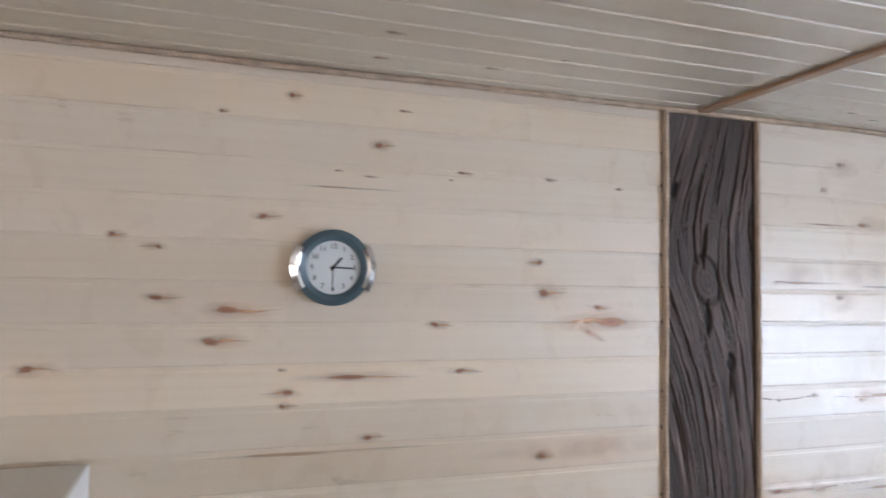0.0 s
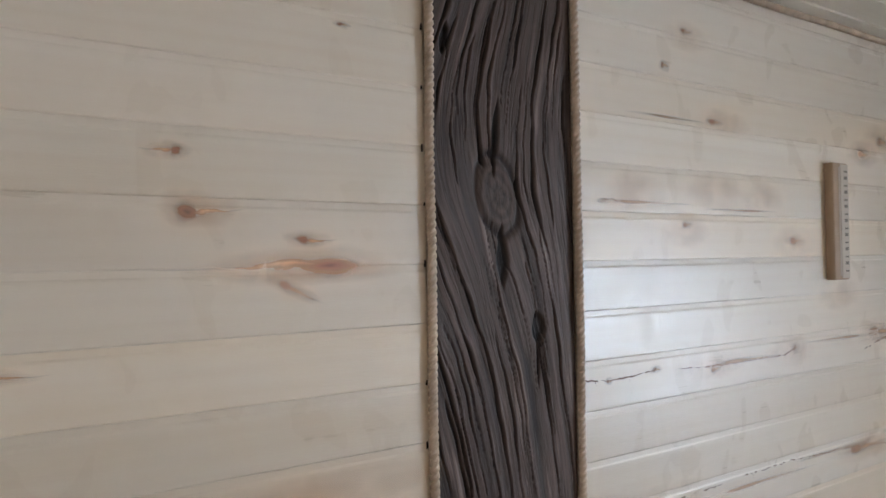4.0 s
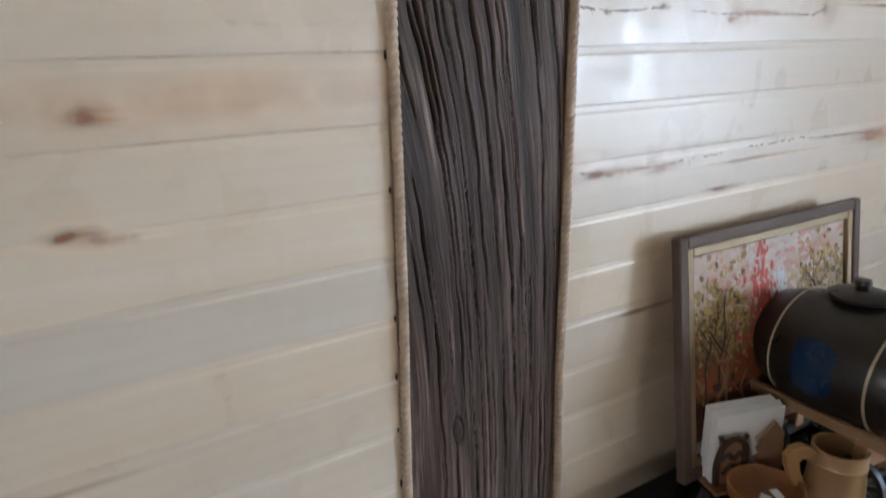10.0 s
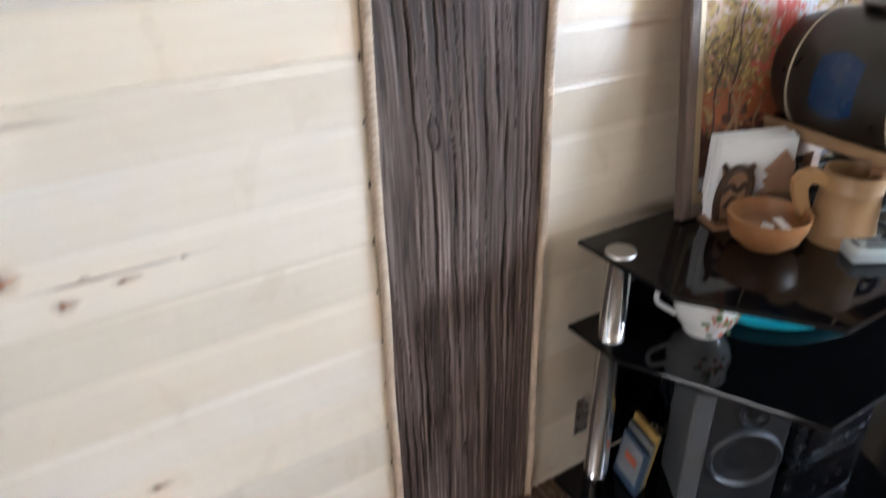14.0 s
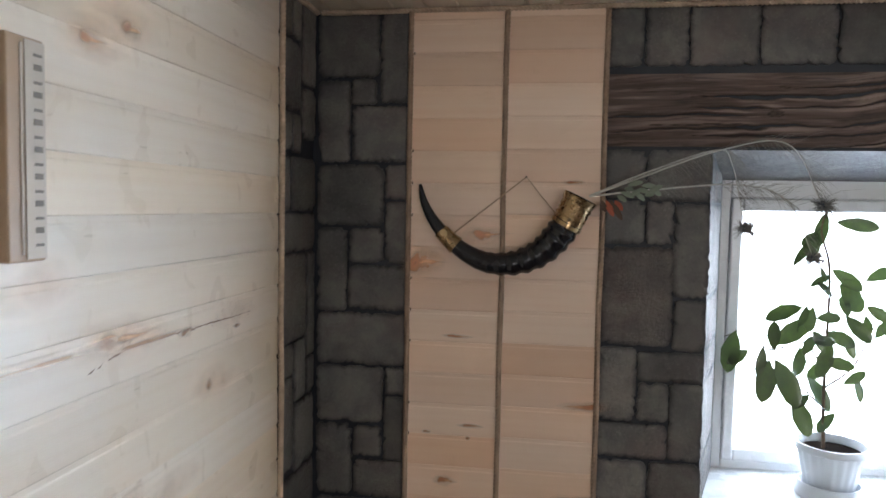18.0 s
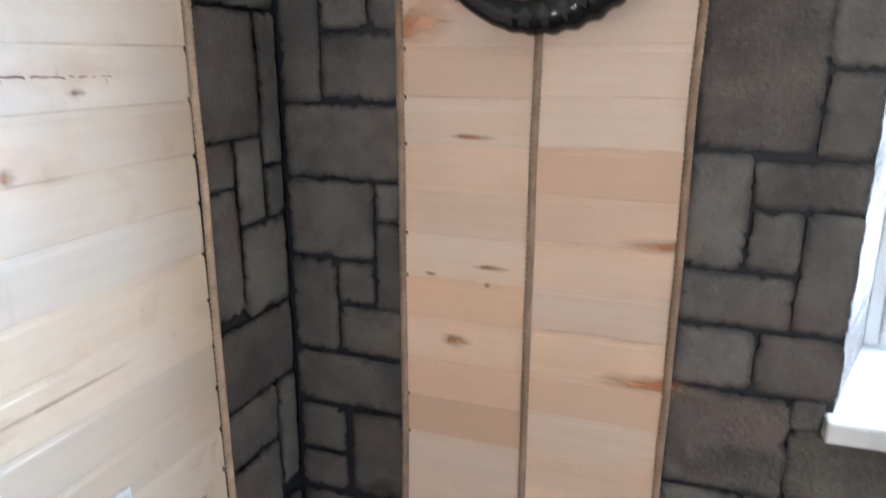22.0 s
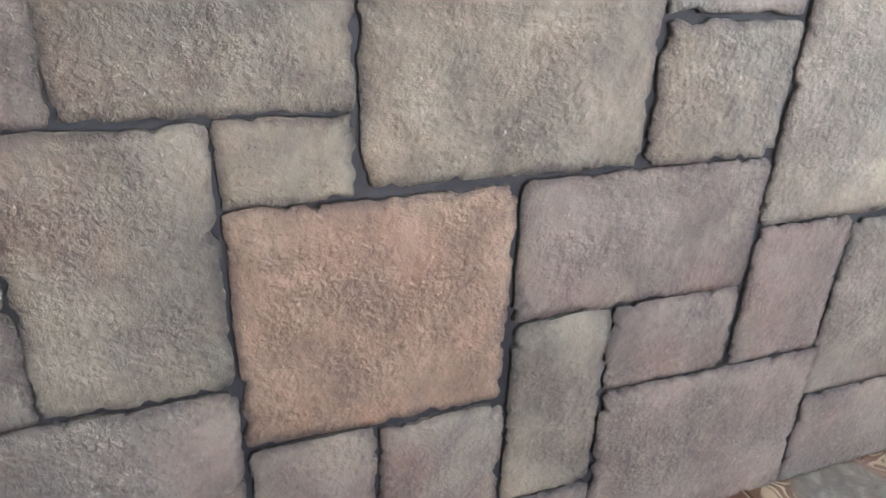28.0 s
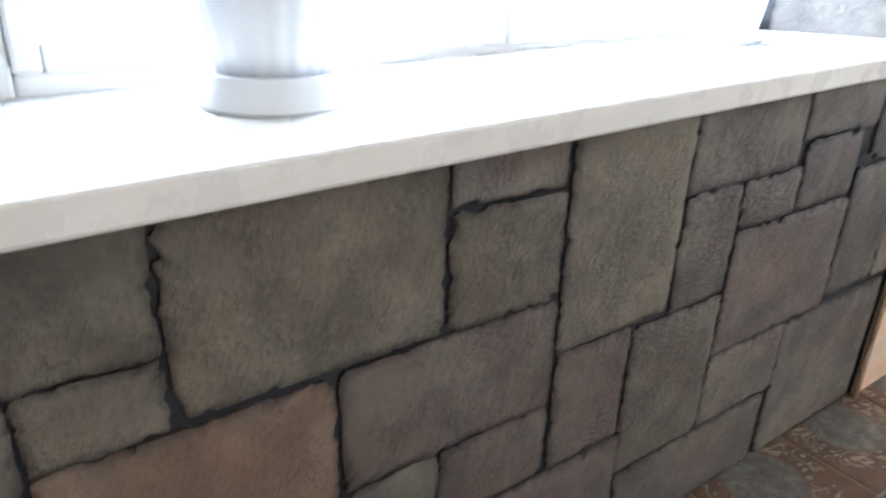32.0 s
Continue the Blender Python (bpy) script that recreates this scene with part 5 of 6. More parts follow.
def feather(points, length, seed):
    rnd = random.Random(seed)
    f = thing("peacock_feather", None, "grey peacock feather with a dark eye, standing in the horn", "feather", "feathers in the horn")
    line = curve_through(points, 40)
    part("shaft", tube(bmesh.new(), line, lambda s: 0.0032 * (1 - 0.75 * s), 6), QUILL, f, "pale quill")
    bm = bmesh.new()
    for i in range(9, 40):
        for k in range(6):
            p = line[i] + (line[min(i + 1, 39)] - line[i]) * (k / 6)
            side = 1 if k % 2 else -1
            long_ = length * rnd.uniform(0.4, 1.0) * (0.4 + 0.6 * i / 39)
            way = Vector((rnd.uniform(-0.5, 0.5), -0.55 + rnd.uniform(-0.4, 0.3), -0.75 if side > 0 or rnd.random() < 0.5 else 0.25)).normalized()
            tube(bm, [p, p + way * long_ * 0.5 + Vector((0, -0.004, 0.003)), p + way * long_ + Vector((0, -0.01, -0.008))], lambda s: 0.0005 * (1.1 - s), 3, False)
    tagged(part("barbs", bm, FEATHER, f), kind="stuff")
    bm = bmesh.new()
    end = line[-1]
    for i in range(190):
        a, e = rnd.uniform(0, 2 * math.pi), rnd.uniform(-1, 1)
        way = Vector((math.cos(a) * 0.5, math.sin(a), e)).normalized()
        tube(bm, [end, end + way * rnd.uniform(0.014, 0.042) + Vector((0, -0.004, -0.004))], lambda s: 0.0012 * (1.1 - s), 3, False)
    tagged(part("eye_fringe", bm, FEATHER, f), kind="stuff")
    bm = bmesh.new()
    bmesh.ops.create_icosphere(bm, subdivisions=2, radius=0.013, matrix=Matrix.Translation(end) @ Matrix.Diagonal((0.4, 1, 0.9, 1)))
    part("eye", bm, EYE_BLUE, f, "dark blue eye", True)


M0 = (HX - 0.012, 1.195, 1.815)
feather([M0, (3.50, 1.054, 1.878), (3.49, 0.876, 1.940), (3.46, 0.84, 1.90), (3.45, 0.806, 1.74)], 0.12, 1)
feather([M0, (3.49, 1.05, 1.872), (3.46, 0.87, 1.938), (3.42, 0.72, 1.95), (3.40, 0.64, 1.80)], 0.13, 2)
feather([M0, (3.50, 1.03, 1.835), (3.47, 0.82, 1.85), (3.44, 0.71, 1.81), (3.43, 0.645, 1.67)], 0.11, 3)


def leaf_blade(bm, base, way, normal, long_, wide, fold=0.15, droop=0.2):
    """A pointed leaf of ten faces with a crease along its middle."""
    way, normal = way.normalized(), normal.normalized()
    side = way.cross(normal).normalized()
    normal = side.cross(way)
    rows = []
    for s, w in ((0.0, 0.05), (0.2, 0.62), (0.5, 1.0), (0.8, 0.8), (0.94, 0.42), (1.0, 0.04)):
        c = base + way * (long_ * s) - normal * (droop * long_ * s * s)
        rows.append([bm.verts.new(c - side * (wide * w / 2) + normal * fold * wide * w), bm.verts.new(c), bm.verts.new(c + side * (wide * w / 2) + normal * fold * wide * w)])
    for a, b in zip(rows, rows[1:]):
        for k in (0, 1):
            bm.faces.new((a[k], a[k + 1], b[k + 1], b[k]))


sprig = thing("dried_sprig", None, "small sprig of green silk leaves and orange petals in the horn", "dried flowers")
for i in range(11):
    bm = bmesh.new()
    leaf_blade(bm, Vector((3.48 + 0.006 * (i % 3), 1.125 - i * 0.009, 1.818 + 0.009 * (i % 4))), Vector((-0.4 + 0.3 * (i % 3), -1, -0.6 + 0.3 * (i % 5))), Vector((-1, 0, 0.3)), 0.03 + 0.01 * (i % 2), 0.016)
    part("leaf", bm, LEAF_SILK, sprig, smooth=True)
for i in range(4):
    bm = bmesh.new()
    leaf_blade(bm, Vector((3.49, 1.165 - 0.012 * i, 1.805)), Vector((-0.3, -0.35 - 0.1 * i, -0.9)), Vector((-1, 0, 0)), 0.034 + 0.014 * (i % 3), 0.017)
    part("petal", bm, PETAL if i % 2 else DRY_LEAF, sprig, smooth=True)

# ---- plant on the sill ----
POT = plain("white plant pot", (0.72, 0.75, 0.78), 0.35, scale=20, vary=0.05, relief=0.03)
SOIL = plain("potting soil", (0.014, 0.011, 0.009), 0.95, scale=120, vary=0.6, relief=0.8, Specular_IOR_Level=0.0)
STEM = plain("brown stem", (0.13, 0.08, 0.045), 0.7, scale=90, vary=0.3)


def leaf_material():
    n = Nodes("rubber plant leaf")
    at = n.coords()
    f = n.noise(at, 18.0, 4, 0.6)
    r = n.random()
    c = n.mix(n.span(r, 0.2, 1.0), (0.03, 0.04, 0.033), (0.06, 0.082, 0.052))
    c = n.mix(n.math("MULTIPLY", n.span(f, 0.45, 0.7), 0.4), c, (0.10, 0.15, 0.045))
    n.bsdf.inputs["Transmission Weight"].default_value = 0.0
    clear = n.add("BsdfTranslucent")
    n.link(n.mix(0.5, c, (0.2, 0.32, 0.03)), clear.inputs[0])
    both = n.add("MixShader")
    both.inputs[0].default_value = 0.065
    n.link(n.bsdf.outputs[0], both.inputs[1])
    n.link(clear.outputs[0], both.inputs[2])
    n.link(both.outputs[0], n.tree.nodes["Material Output"].inputs[0])
    return n.done(c, 0.25, Coat_Weight=0.6, Coat_Roughness=0.18)


LEAF = leaf_material()
PX, PY = 3.79, 0.438
pot = thing("potted_plant", pose(PX, PY, SILL_TOP + 0.008), "leafy rubber plant in a white pot on the sill", "potted plant")
bm = lathe(bmesh.new(), [(0.0, 0.006), (0.06, 0.006), (0.064, 0.01), (0.092, 0.138), (0.1, 0.142), (0.1, 0.163), (0.094, 0.163), (0.089, 0.136), (0.087, 0.132)], 120)
for v in bm.verts:
    flute = 1 + 0.014 * math.cos(20 * math.atan2(v.co.y, v.co.x)) if 0.008 < v.co.z < 0.139 else 1
    v.co.x, v.co.y = v.co.x * flute, v.co.y * flute
part("pot", bm, POT, pot, smooth=True, angle=40)
part("saucer", lathe(bmesh.new(), [(0.0, 0.0), (0.094, 0.0), (0.097, 0.004), (0.094, 0.01), (0.087, 0.042), (0.083, 0.043), (0.084, 0.012), (0.0, 0.006)], 56), POT, pot, "deep white saucer", True)
part("soil", lathe(bmesh.new(), [(0.0, 0.148), (0.05, 0.145), (0.088, 0.138)], 24), SOIL, pot)
stems = [curve_through([(0, 0.02, 0.12), (0.0, 0.028, 0.25), (0.0, 0.03, 0.4), (-0.02, 0.036, 0.54), (-0.03, 0.044, 0.7), (-0.03, 0.07, 0.8), (-0.03, 0.06, 0.86)], 40),
         curve_through([(0.0, 0.03, 0.38), (-0.02, 0.1, 0.466), (-0.03, 0.2, 0.443), (-0.03, 0.26, 0.5), (-0.03, 0.33, 0.478)], 24),
         curve_through([(0.0, 0.028, 0.33), (-0.02, -0.038, 0.397), (-0.03, -0.07, 0.483), (-0.03, -0.09, 0.53)], 16),
         curve_through([(0.0, 0.03, 0.27), (-0.02, 0.09, 0.32), (-0.03, 0.13, 0.34)], 10)]
for s, r in zip(stems, (0.006, 0.003, 0.003, 0.003)):
    part("stem", tube(bmesh.new(), s, lambda f, r=r: r * (1 - 0.6 * f), 6), STEM, pot, smooth=True)
rnd = random.Random(11)
# leaves: place along the window, height, turn in the plane of the window, length
LEAVES_SIDE = [(0.30, 0.50, -78, 0.12), (0.26, 0.44, -31, 0.07), (0.23, 0.46, -82, 0.08), (0.20, 0.45, 90, 0.08), (0.21, 0.42, -75, 0.12), (0.19, 0.42, -114, 0.135), (0.19, 0.46, 141, 0.115), (0.12, 0.58, -21, 0.10), (0.13, 0.52, 109, 0.06), (0.12, 0.46, -93, 0.09), (0.09, 0.50, -52, 0.06), (0.13, 0.31, -107, 0.11)]
LEAVES_MIDDLE = [(0.03, 0.48, 9, 0.07), (0.04, 0.61, 41, 0.07), (0.03, 0.48, -71, 0.11), (0.05, 0.42, -171, 0.08), (0.08, 0.36, -127, 0.12), (0.02, 0.65, -133, 0.11), (-0.05, 0.59, -146, 0.07), (0.01, 0.56, -132, 0.09), (0.09, 0.58, -79, 0.07), (-0.05, 0.37, -105, 0.07), (-0.09, 0.53, -141, 0.06), (-0.05, 0.42, 70, 0.06), (0.09, 0.55, 177, 0.07), (0.04, 0.5, -160, 0.09), (0.06, 0.45, 60, 0.07)]
LEAVES_TOP = [(0.08, 0.70, -117, 0.05), (0.15, 0.70, 118, 0.08), (0.11, 0.64, 140, 0.06), (0.03, 0.83, -173, 0.11), (0.05, 0.86, -78, 0.1)]
for rows, wide in ((LEAVES_SIDE, 0.5), (LEAVES_MIDDLE, 0.5), (LEAVES_TOP, 0.4)):
    for y, z, turn_, long_ in rows:
        q = Vector((-0.03 + rnd.uniform(-0.05, 0.03), y, z))
        near_stem = min((p for s in stems for p in s), key=lambda p: (p - q).length)
        way = Vector((rnd.uniform(-0.45, 0.2), math.cos(radians(turn_)), math.sin(radians(turn_))))
        bm = bmesh.new()
        tube(bm, [near_stem, (near_stem + q) / 2 + Vector((0, 0, 0.006)), q], 0.0013, 4, False)
        leaf_blade(bm, q, way, Vector((-1, rnd.uniform(-0.7, 0.7), rnd.uniform(0.1, 0.8))), long_ * 1.08, long_ * wide, 0.1, rnd.uniform(0.0, 0.2))
        part("leaf", bm, LEAF, pot, smooth=True)
for i in range(13):
    a = rnd.choice(stems)
    q = a[int(rnd.uniform(0.3, 1.0) * (len(a) - 1))] + Vector((rnd.uniform(-0.05, 0.05), rnd.gauss(0, 0.045), rnd.gauss(0, 0.03)))
    near_stem = min((p for s in stems for p in s), key=lambda p: (p - q).length)
    turn_ = rnd.uniform(-170, 170)
    long_ = rnd.uniform(0.055, 0.1)
    bm = bmesh.new()
    tube(bm, [near_stem, (near_stem + q) / 2 + Vector((0, 0, 0.006)), q], 0.0013, 4, False)
    leaf_blade(bm, q, Vector((rnd.uniform(-0.6, 0.4), math.cos(radians(turn_)), math.sin(radians(turn_)) - 0.4)), Vector((-1, rnd.uniform(-0.8, 0.8), rnd.uniform(0.1, 1.0))), long_, long_ * 0.46, 0.1, rnd.uniform(0.0, 0.25))
    part("leaf", bm, LEAF, pot, smooth=True)
saucer = thing("plant_saucer", pose(3.85, -0.62, SILL_TOP + 0.028), "white saucer with a small pot on the sill", "plant pot")
part("dish", lathe(bmesh.new(), [(0.0, 0.0), (0.06, 0.0), (0.075, 0.012), (0.071, 0.012), (0.058, 0.004), (0.0, 0.004)], 40), POT, saucer, smooth=True)
part("pot", lathe(bmesh.new(), [(0.0, 0.004), (0.05, 0.004), (0.066, 0.1), (0.07, 0.1), (0.07, 0.112), (0.062, 0.112), (0.06, 0.095), (0.0, 0.092)], 40), POT, saucer, smooth=True)

# ---- black glass stand ----
stand = thing("glass_stand", None, "black glass media stand on chrome posts beside the pine wall", "media stand")


def shelf_outline(x0, x1, back, side, front, cut):
    return [(x0, back), (x0, side), (x0 + cut, front), (x1 - cut, front), (x1, side), (x1, back)]


TOP, MIDDLE, LOW = 0.65, 0.475, 0.14
part("top_shelf", prism(bmesh.new(), shelf_outline(1.546, 2.50, 1.94, 1.715, 1.53, 0.135), TOP - 0.008, TOP, 0.0012), BLACK_GLASS, stand)
part("middle_shelf", prism(bmesh.new(), shelf_outline(1.538, 2.508, 1.94, 1.815, 1.515, 0.15), MIDDLE - 0.008, MIDDLE, 0.0012), BLACK_GLASS, stand)
part("bottom_shelf", prism(bmesh.new(), shelf_outline(1.495, 2.551, 1.90, 1.70, 1.50, 0.185), LOW - 0.01, LOW, 0.0012), BLACK_GLASS, stand)
part("back_panel", one_box((1.605, 1.905, LOW), (2.44, 1.911, TOP - 0.008), 0.0012), BLACK_GLASS, stand)
SATIN = plain("satin steel", (0.5, 0.49, 0.47), 0.35, 1.0, scale=60, vary=0.1)
for x, y in ((1.578, 1.868), (2.468, 1.868), (2.02, 1.88)):
    for z0, z1 in ((LOW, MIDDLE - 0.008), (MIDDLE, TOP - 0.008)):
        part("post", lathe(bmesh.new(), [(0.0, z0), (0.0255, z0), (0.0255, z0 + 0.004), (0.024, z0 + 0.006), (0.024, z1 - 0.006), (0.0255, z1 - 0.004), (0.0255, z1), (0.0, z1)], 24, Matrix.Translation((x, y, 0))), CHROME, stand, smooth=True, angle=40)
    part("cap", lathe(bmesh.new(), [(0.0, TOP), (0.027, TOP), (0.026, TOP + 0.003), (0.0, TOP + 0.004)], 28, Matrix.Translation((x, y, 0))), SATIN, stand, "round satin steel cap", True, 40)
    part("foot", lathe(bmesh.new(), [(0.0, 0.0), (0.03, 0.0), (0.03, 0.02), (0.018, 0.04), (0.018, LOW - 0.01), (0.0, LOW - 0.01)], 24, Matrix.Translation((x, y, 0))), CHROME, stand, smooth=True, angle=40)
for x in (1.72, 2.33):
    part("foot", lathe(bmesh.new(), [(0.0, 0.0), (0.03, 0.0), (0.03, 0.02), (0.018, 0.04), (0.018, LOW - 0.01), (0.0, LOW - 0.01)], 24, Matrix.Translation((x, 1.6, 0))), CHROME, stand, smooth=True, angle=40)

# ---- painting that leans on the wall ----
GILT = plain("gilt liner", (0.3, 0.21, 0.11), 0.45, 0.3, scale=70, vary=0.3)
FRAME_WOOD = pine("grey brown frame", (0.13, 0.088, 0.066), (0.105, 0.068, 0.05), (0.065, 0.042, 0.031), along=0, rough=0.72)


def canvas_material():
    n = Nodes("autumn landscape")
    at = n.add("TexCoord").outputs["Object"]
    sep = n.add("SeparateXYZ")
    n.link(at, sep.inputs[0])
    blot = n.noise(at, 14.0, 5, 0.65, 0.6)
    dab = n.noise(at, 55.0, 3, 0.6, 0.4)
    height = n.math("ADD", sep.outputs[2], n.math("MULTIPLY", n.math("SUBTRACT", blot, 0.5), 0.22))
    c = n.ramp(n.math("DIVIDE", height, 0.44), (0.0, (0.05, 0.035, 0.035)), (0.16, (0.07, 0.032, 0.025)), (0.34, (0.15, 0.045, 0.02)), (0.48, (0.22, 0.085, 0.03)), (0.62, (0.28, 0.17, 0.075)), (0.76, (0.5, 0.35, 0.27)), (1.0, (0.54, 0.42, 0.36)))
    c = n.mix(n.math("MULTIPLY", n.span(dab, 0.42, 0.3), 0.4), c, (0.2, 0.11, 0.05))
    n.bump(dab, 0.5, 0.003)
    return n.done(c, 0.7)


PW, PH = 0.59, 0.487
painting = thing("framed_painting", pose(1.743, 1.903, TOP + 0.002, -7.5, 0, -2.0), "autumn forest painting in a grey-brown frame leaning on the wall", "painting")
part("canvas", one_box((0.03, -0.006, 0.03), (PW - 0.03, 0.0, PH - 0.03)), canvas_material(), painting)
for lo, hi in (((0, 0), (0.024, PH)), ((PW - 0.024, 0), (PW, PH)), ((0.024, PH - 0.024), (PW - 0.024, PH)), ((0.024, 0), (PW - 0.024, 0.024))):
    part("frame_bar", one_box((lo[0], -0.02, lo[1]), (hi[0], 0.002, hi[1]), 0.004), FRAME_WOOD, painting)
for lo, hi in (((0.024, 0.024), (0.042, PH - 0.024)), ((PW - 0.042, 0.024), (PW - 0.024, PH - 0.024)), ((0.042, PH - 0.042), (PW - 0.042, PH - 0.024)), ((0.042, 0.024), (PW - 0.042, 0.042))):
    part("liner", one_box((lo[0], -0.016, lo[1]), (hi[0], 0.0, hi[1]), 0.003), GILT, painting, "gilded inner liner")


def canvas_point(u, v):
    return 0.046 + 0.498 * min(max(u, 0.0), 1.0), 0.046 + 0.395 * min(max(v, 0.0), 1.0)


def dab(bm, u, v, w, h, turn, layer, rnd):
    """One flat brush mark, w by h metres, with a ragged outline."""
    x, z = canvas_point(u, v)
    c, s = math.cos(turn), math.sin(turn)
    pts = []
    for k in range(7):
        a = k * math.pi / 3.5
        r = rnd.uniform(0.75, 1.15)
        px, pz = math.cos(a) * w * r, math.sin(a) * h * r
        pts.append((min(max(x + px * c - pz * s, 0.043), PW - 0.043), min(max(z + px * s + pz * c, 0.043), PH - 0.043)))
    y = -0.0066 - 0.00022 * layer - rnd.random() * 0.0002
    bm.faces.new([bm.verts.new((px, y, pz)) for px, pz in pts][::-1])


# paint: colour, then clouds of marks (across, up, spread across, spread up, count, mark width, mark height, turn)
PAINTS = [
    ("sky", (0.6, 0.5, 0.46), [(0.5, 0.8, 0.2, 0.12, 170, 0.014, 0.008, 0.5)]),
    ("pink", (0.58, 0.3, 0.24), [(0.33, 0.74, 0.12, 0.13, 90, 0.011, 0.006, 0.8), (0.74, 0.9, 0.1, 0.06, 40, 0.01, 0.006, 0.5)]),
    ("pale_blue", (0.58, 0.61, 0.64), [(0.56, 0.66, 0.03, 0.1, 46, 0.005, 0.012, 0.2)]),
    ("ochre", (0.3, 0.19, 0.075), [(0.16, 0.62, 0.11, 0.16, 120, 0.011, 0.007, 1.5), (0.83, 0.62, 0.1, 0.16, 120, 0.011, 0.007, 1.5), (0.5, 0.48, 0.2, 0.05, 70, 0.012, 0.006, 0.4)]),
    ("olive", (0.13, 0.1, 0.05), [(0.12, 0.58, 0.1, 0.17, 110, 0.008, 0.005, 1.5), (0.86, 0.58, 0.09, 0.17, 110, 0.008, 0.005, 1.5)]),
    ("gold", (0.45, 0.32, 0.1), [(0.14, 0.72, 0.1, 0.14, 150, 0.006, 0.004, 1.5), (0.8, 0.72, 0.1, 0.15, 150, 0.006, 0.004, 1.5), (0.3, 0.5, 0.1, 0.07, 40, 0.006, 0.004, 1.5)]),
    ("red", (0.5, 0.1, 0.07), [(0.42, 0.72, 0.04, 0.13, 130, 0.0045, 0.009, 0.5), (0.36, 0.48, 0.06, 0.05, 30, 0.007, 0.005, 0.8)]),
    ("rust", (0.27, 0.075, 0.025), [(0.22, 0.33, 0.18, 0.06, 130, 0.014, 0.006, 0.3), (0.62, 0.38, 0.1, 0.045, 100, 0.016, 0.007, 0.3)]),
    ("maroon", (0.085, 0.028, 0.02), [(0.22, 0.16, 0.2, 0.07, 130, 0.014, 0.009, 0.5), (0.72, 0.17, 0.18, 0.08, 120, 0.014, 0.009, 0.5)]),
    ("foam", (0.45, 0.44, 0.46), [(0.14, 0.03, 0.12, 0.018, 44, 0.014, 0.0022, 0.15)])]
rnd = random.Random(21)
for layer, (tone, colour, clouds) in enumerate(PAINTS):
    bm = bmesh.new()
    for u, v, su, sv, count, w, h, turn in clouds:
        for i in range(count):
            dab(bm, rnd.gauss(u, su), rnd.gauss(v, sv), w * rnd.uniform(0.6, 1.3), h * rnd.uniform(0.6, 1.3), rnd.uniform(-turn, turn), layer, rnd)
    tagged(part("brushwork", bm, plain("paint " + tone, colour, 0.7, scale=90, vary=0.35, relief=0.4), painting), kind="stuff")
# trunks and branches: foot, height, lean, width, branches
for tone, colour, trees in (("trunk", (0.3, 0.17, 0.09), [(0.2, 0.12, 0.5, -0.1, 0.006, 3), (0.1, 0.1, 0.35, 0.12, 0.005, 2), (0.28, 0.14, 0.22, 0.02, 0.003, 1)]),
                            ("bark", (0.045, 0.026, 0.02), [(0.15, 0.3, 0.5, 0.05, 0.0035, 5), (0.05, 0.25, 0.5, 0.1, 0.0028, 4), (0.97, 0.3, 0.5, -0.28, 0.0045, 6), (0.82, 0.35, 0.5, -0.05, 0.003, 4), (0.42, 0.33, 0.3, 0.02, 0.0022, 3)])):
    bm = bmesh.new()
    for u, v, tall, lean, wide, limbs in trees:
        for k in range(46):
            f = k / 45
            dab(bm, u + lean * f ** 1.4 + 0.012 * math.sin(f * 9 + u * 20), v + tall * f, wide * (1 - 0.75 * f), 0.006, 0.2, 11, rnd)
        for j in range(limbs):
            f0, side = rnd.uniform(0.3, 0.85), rnd.choice((-1, 1))
            for k in range(16):
                g = k / 15
                dab(bm, u + lean * f0 ** 1.4 + side * 0.1 * g, v + tall * f0 + 0.16 * g, wide * 0.45 * (1.1 - g), 0.005, 0.5, 12, rnd)
    tagged(part("brushwork", bm, plain("paint " + tone, colour, 0.7, scale=90, vary=0.3, relief=0.4), painting), kind="stuff")

# ---- things on the top shelf ----
PAPER = plain("white paper napkin", (0.82, 0.82, 0.82), 0.8, scale=40, vary=0.04)
bowl = thing("wooden_bowl", pose(1.80, 1.757, TOP) @ Matrix.Scale(0.9, 4), "turned orange-brown wooden bowl with paper scraps", "bowl")
part("body", lathe(bmesh.new(), [(0.0, 0.0), (0.04, 0.0), (0.044, 0.004), (0.062, 0.02), (0.071, 0.042), (0.0735, 0.06), (0.0735, 0.066), (0.0695, 0.066), (0.068, 0.05), (0.056, 0.022), (0.03, 0.012), (0.0, 0.011)], 48), CRAFT_WOOD, bowl, smooth=True, angle=50)
for i, (x, y, a) in enumerate(((-0.02, -0.01, 20), (0.012, -0.03, 75))):
    ob = part("paper_scrap", one_box((-0.028, -0.011, 0), (0.028, 0.011, 0.0015), 0.0004), PAPER, bowl, "torn white paper")
    ob.matrix_local = pose(x, y, 0.034 + 0.01 * i, 8, -14, a)
mug = thing("wooden_mug", pose(1.925, 1.70, TOP) @ Matrix.Scale(0.93, 4), "pale wooden beer mug with a curled handle", "mug")
part("body", lathe(bmesh.new(), [(0.0, 0.0), (0.056, 0.0), (0.058, 0.004), (0.057, 0.02), (0.0585, 0.024), (0.0565, 0.03), (0.0535, 0.07), (0.051, 0.1), (0.053, 0.104), (0.051, 0.11), (0.0505, 0.135), (0.046, 0.135), (0.045, 0.03), (0.0, 0.028)], 48), MUG_WOOD, mug, smooth=True, angle=40)
hd = Vector((-0.86, 0.5, 0))
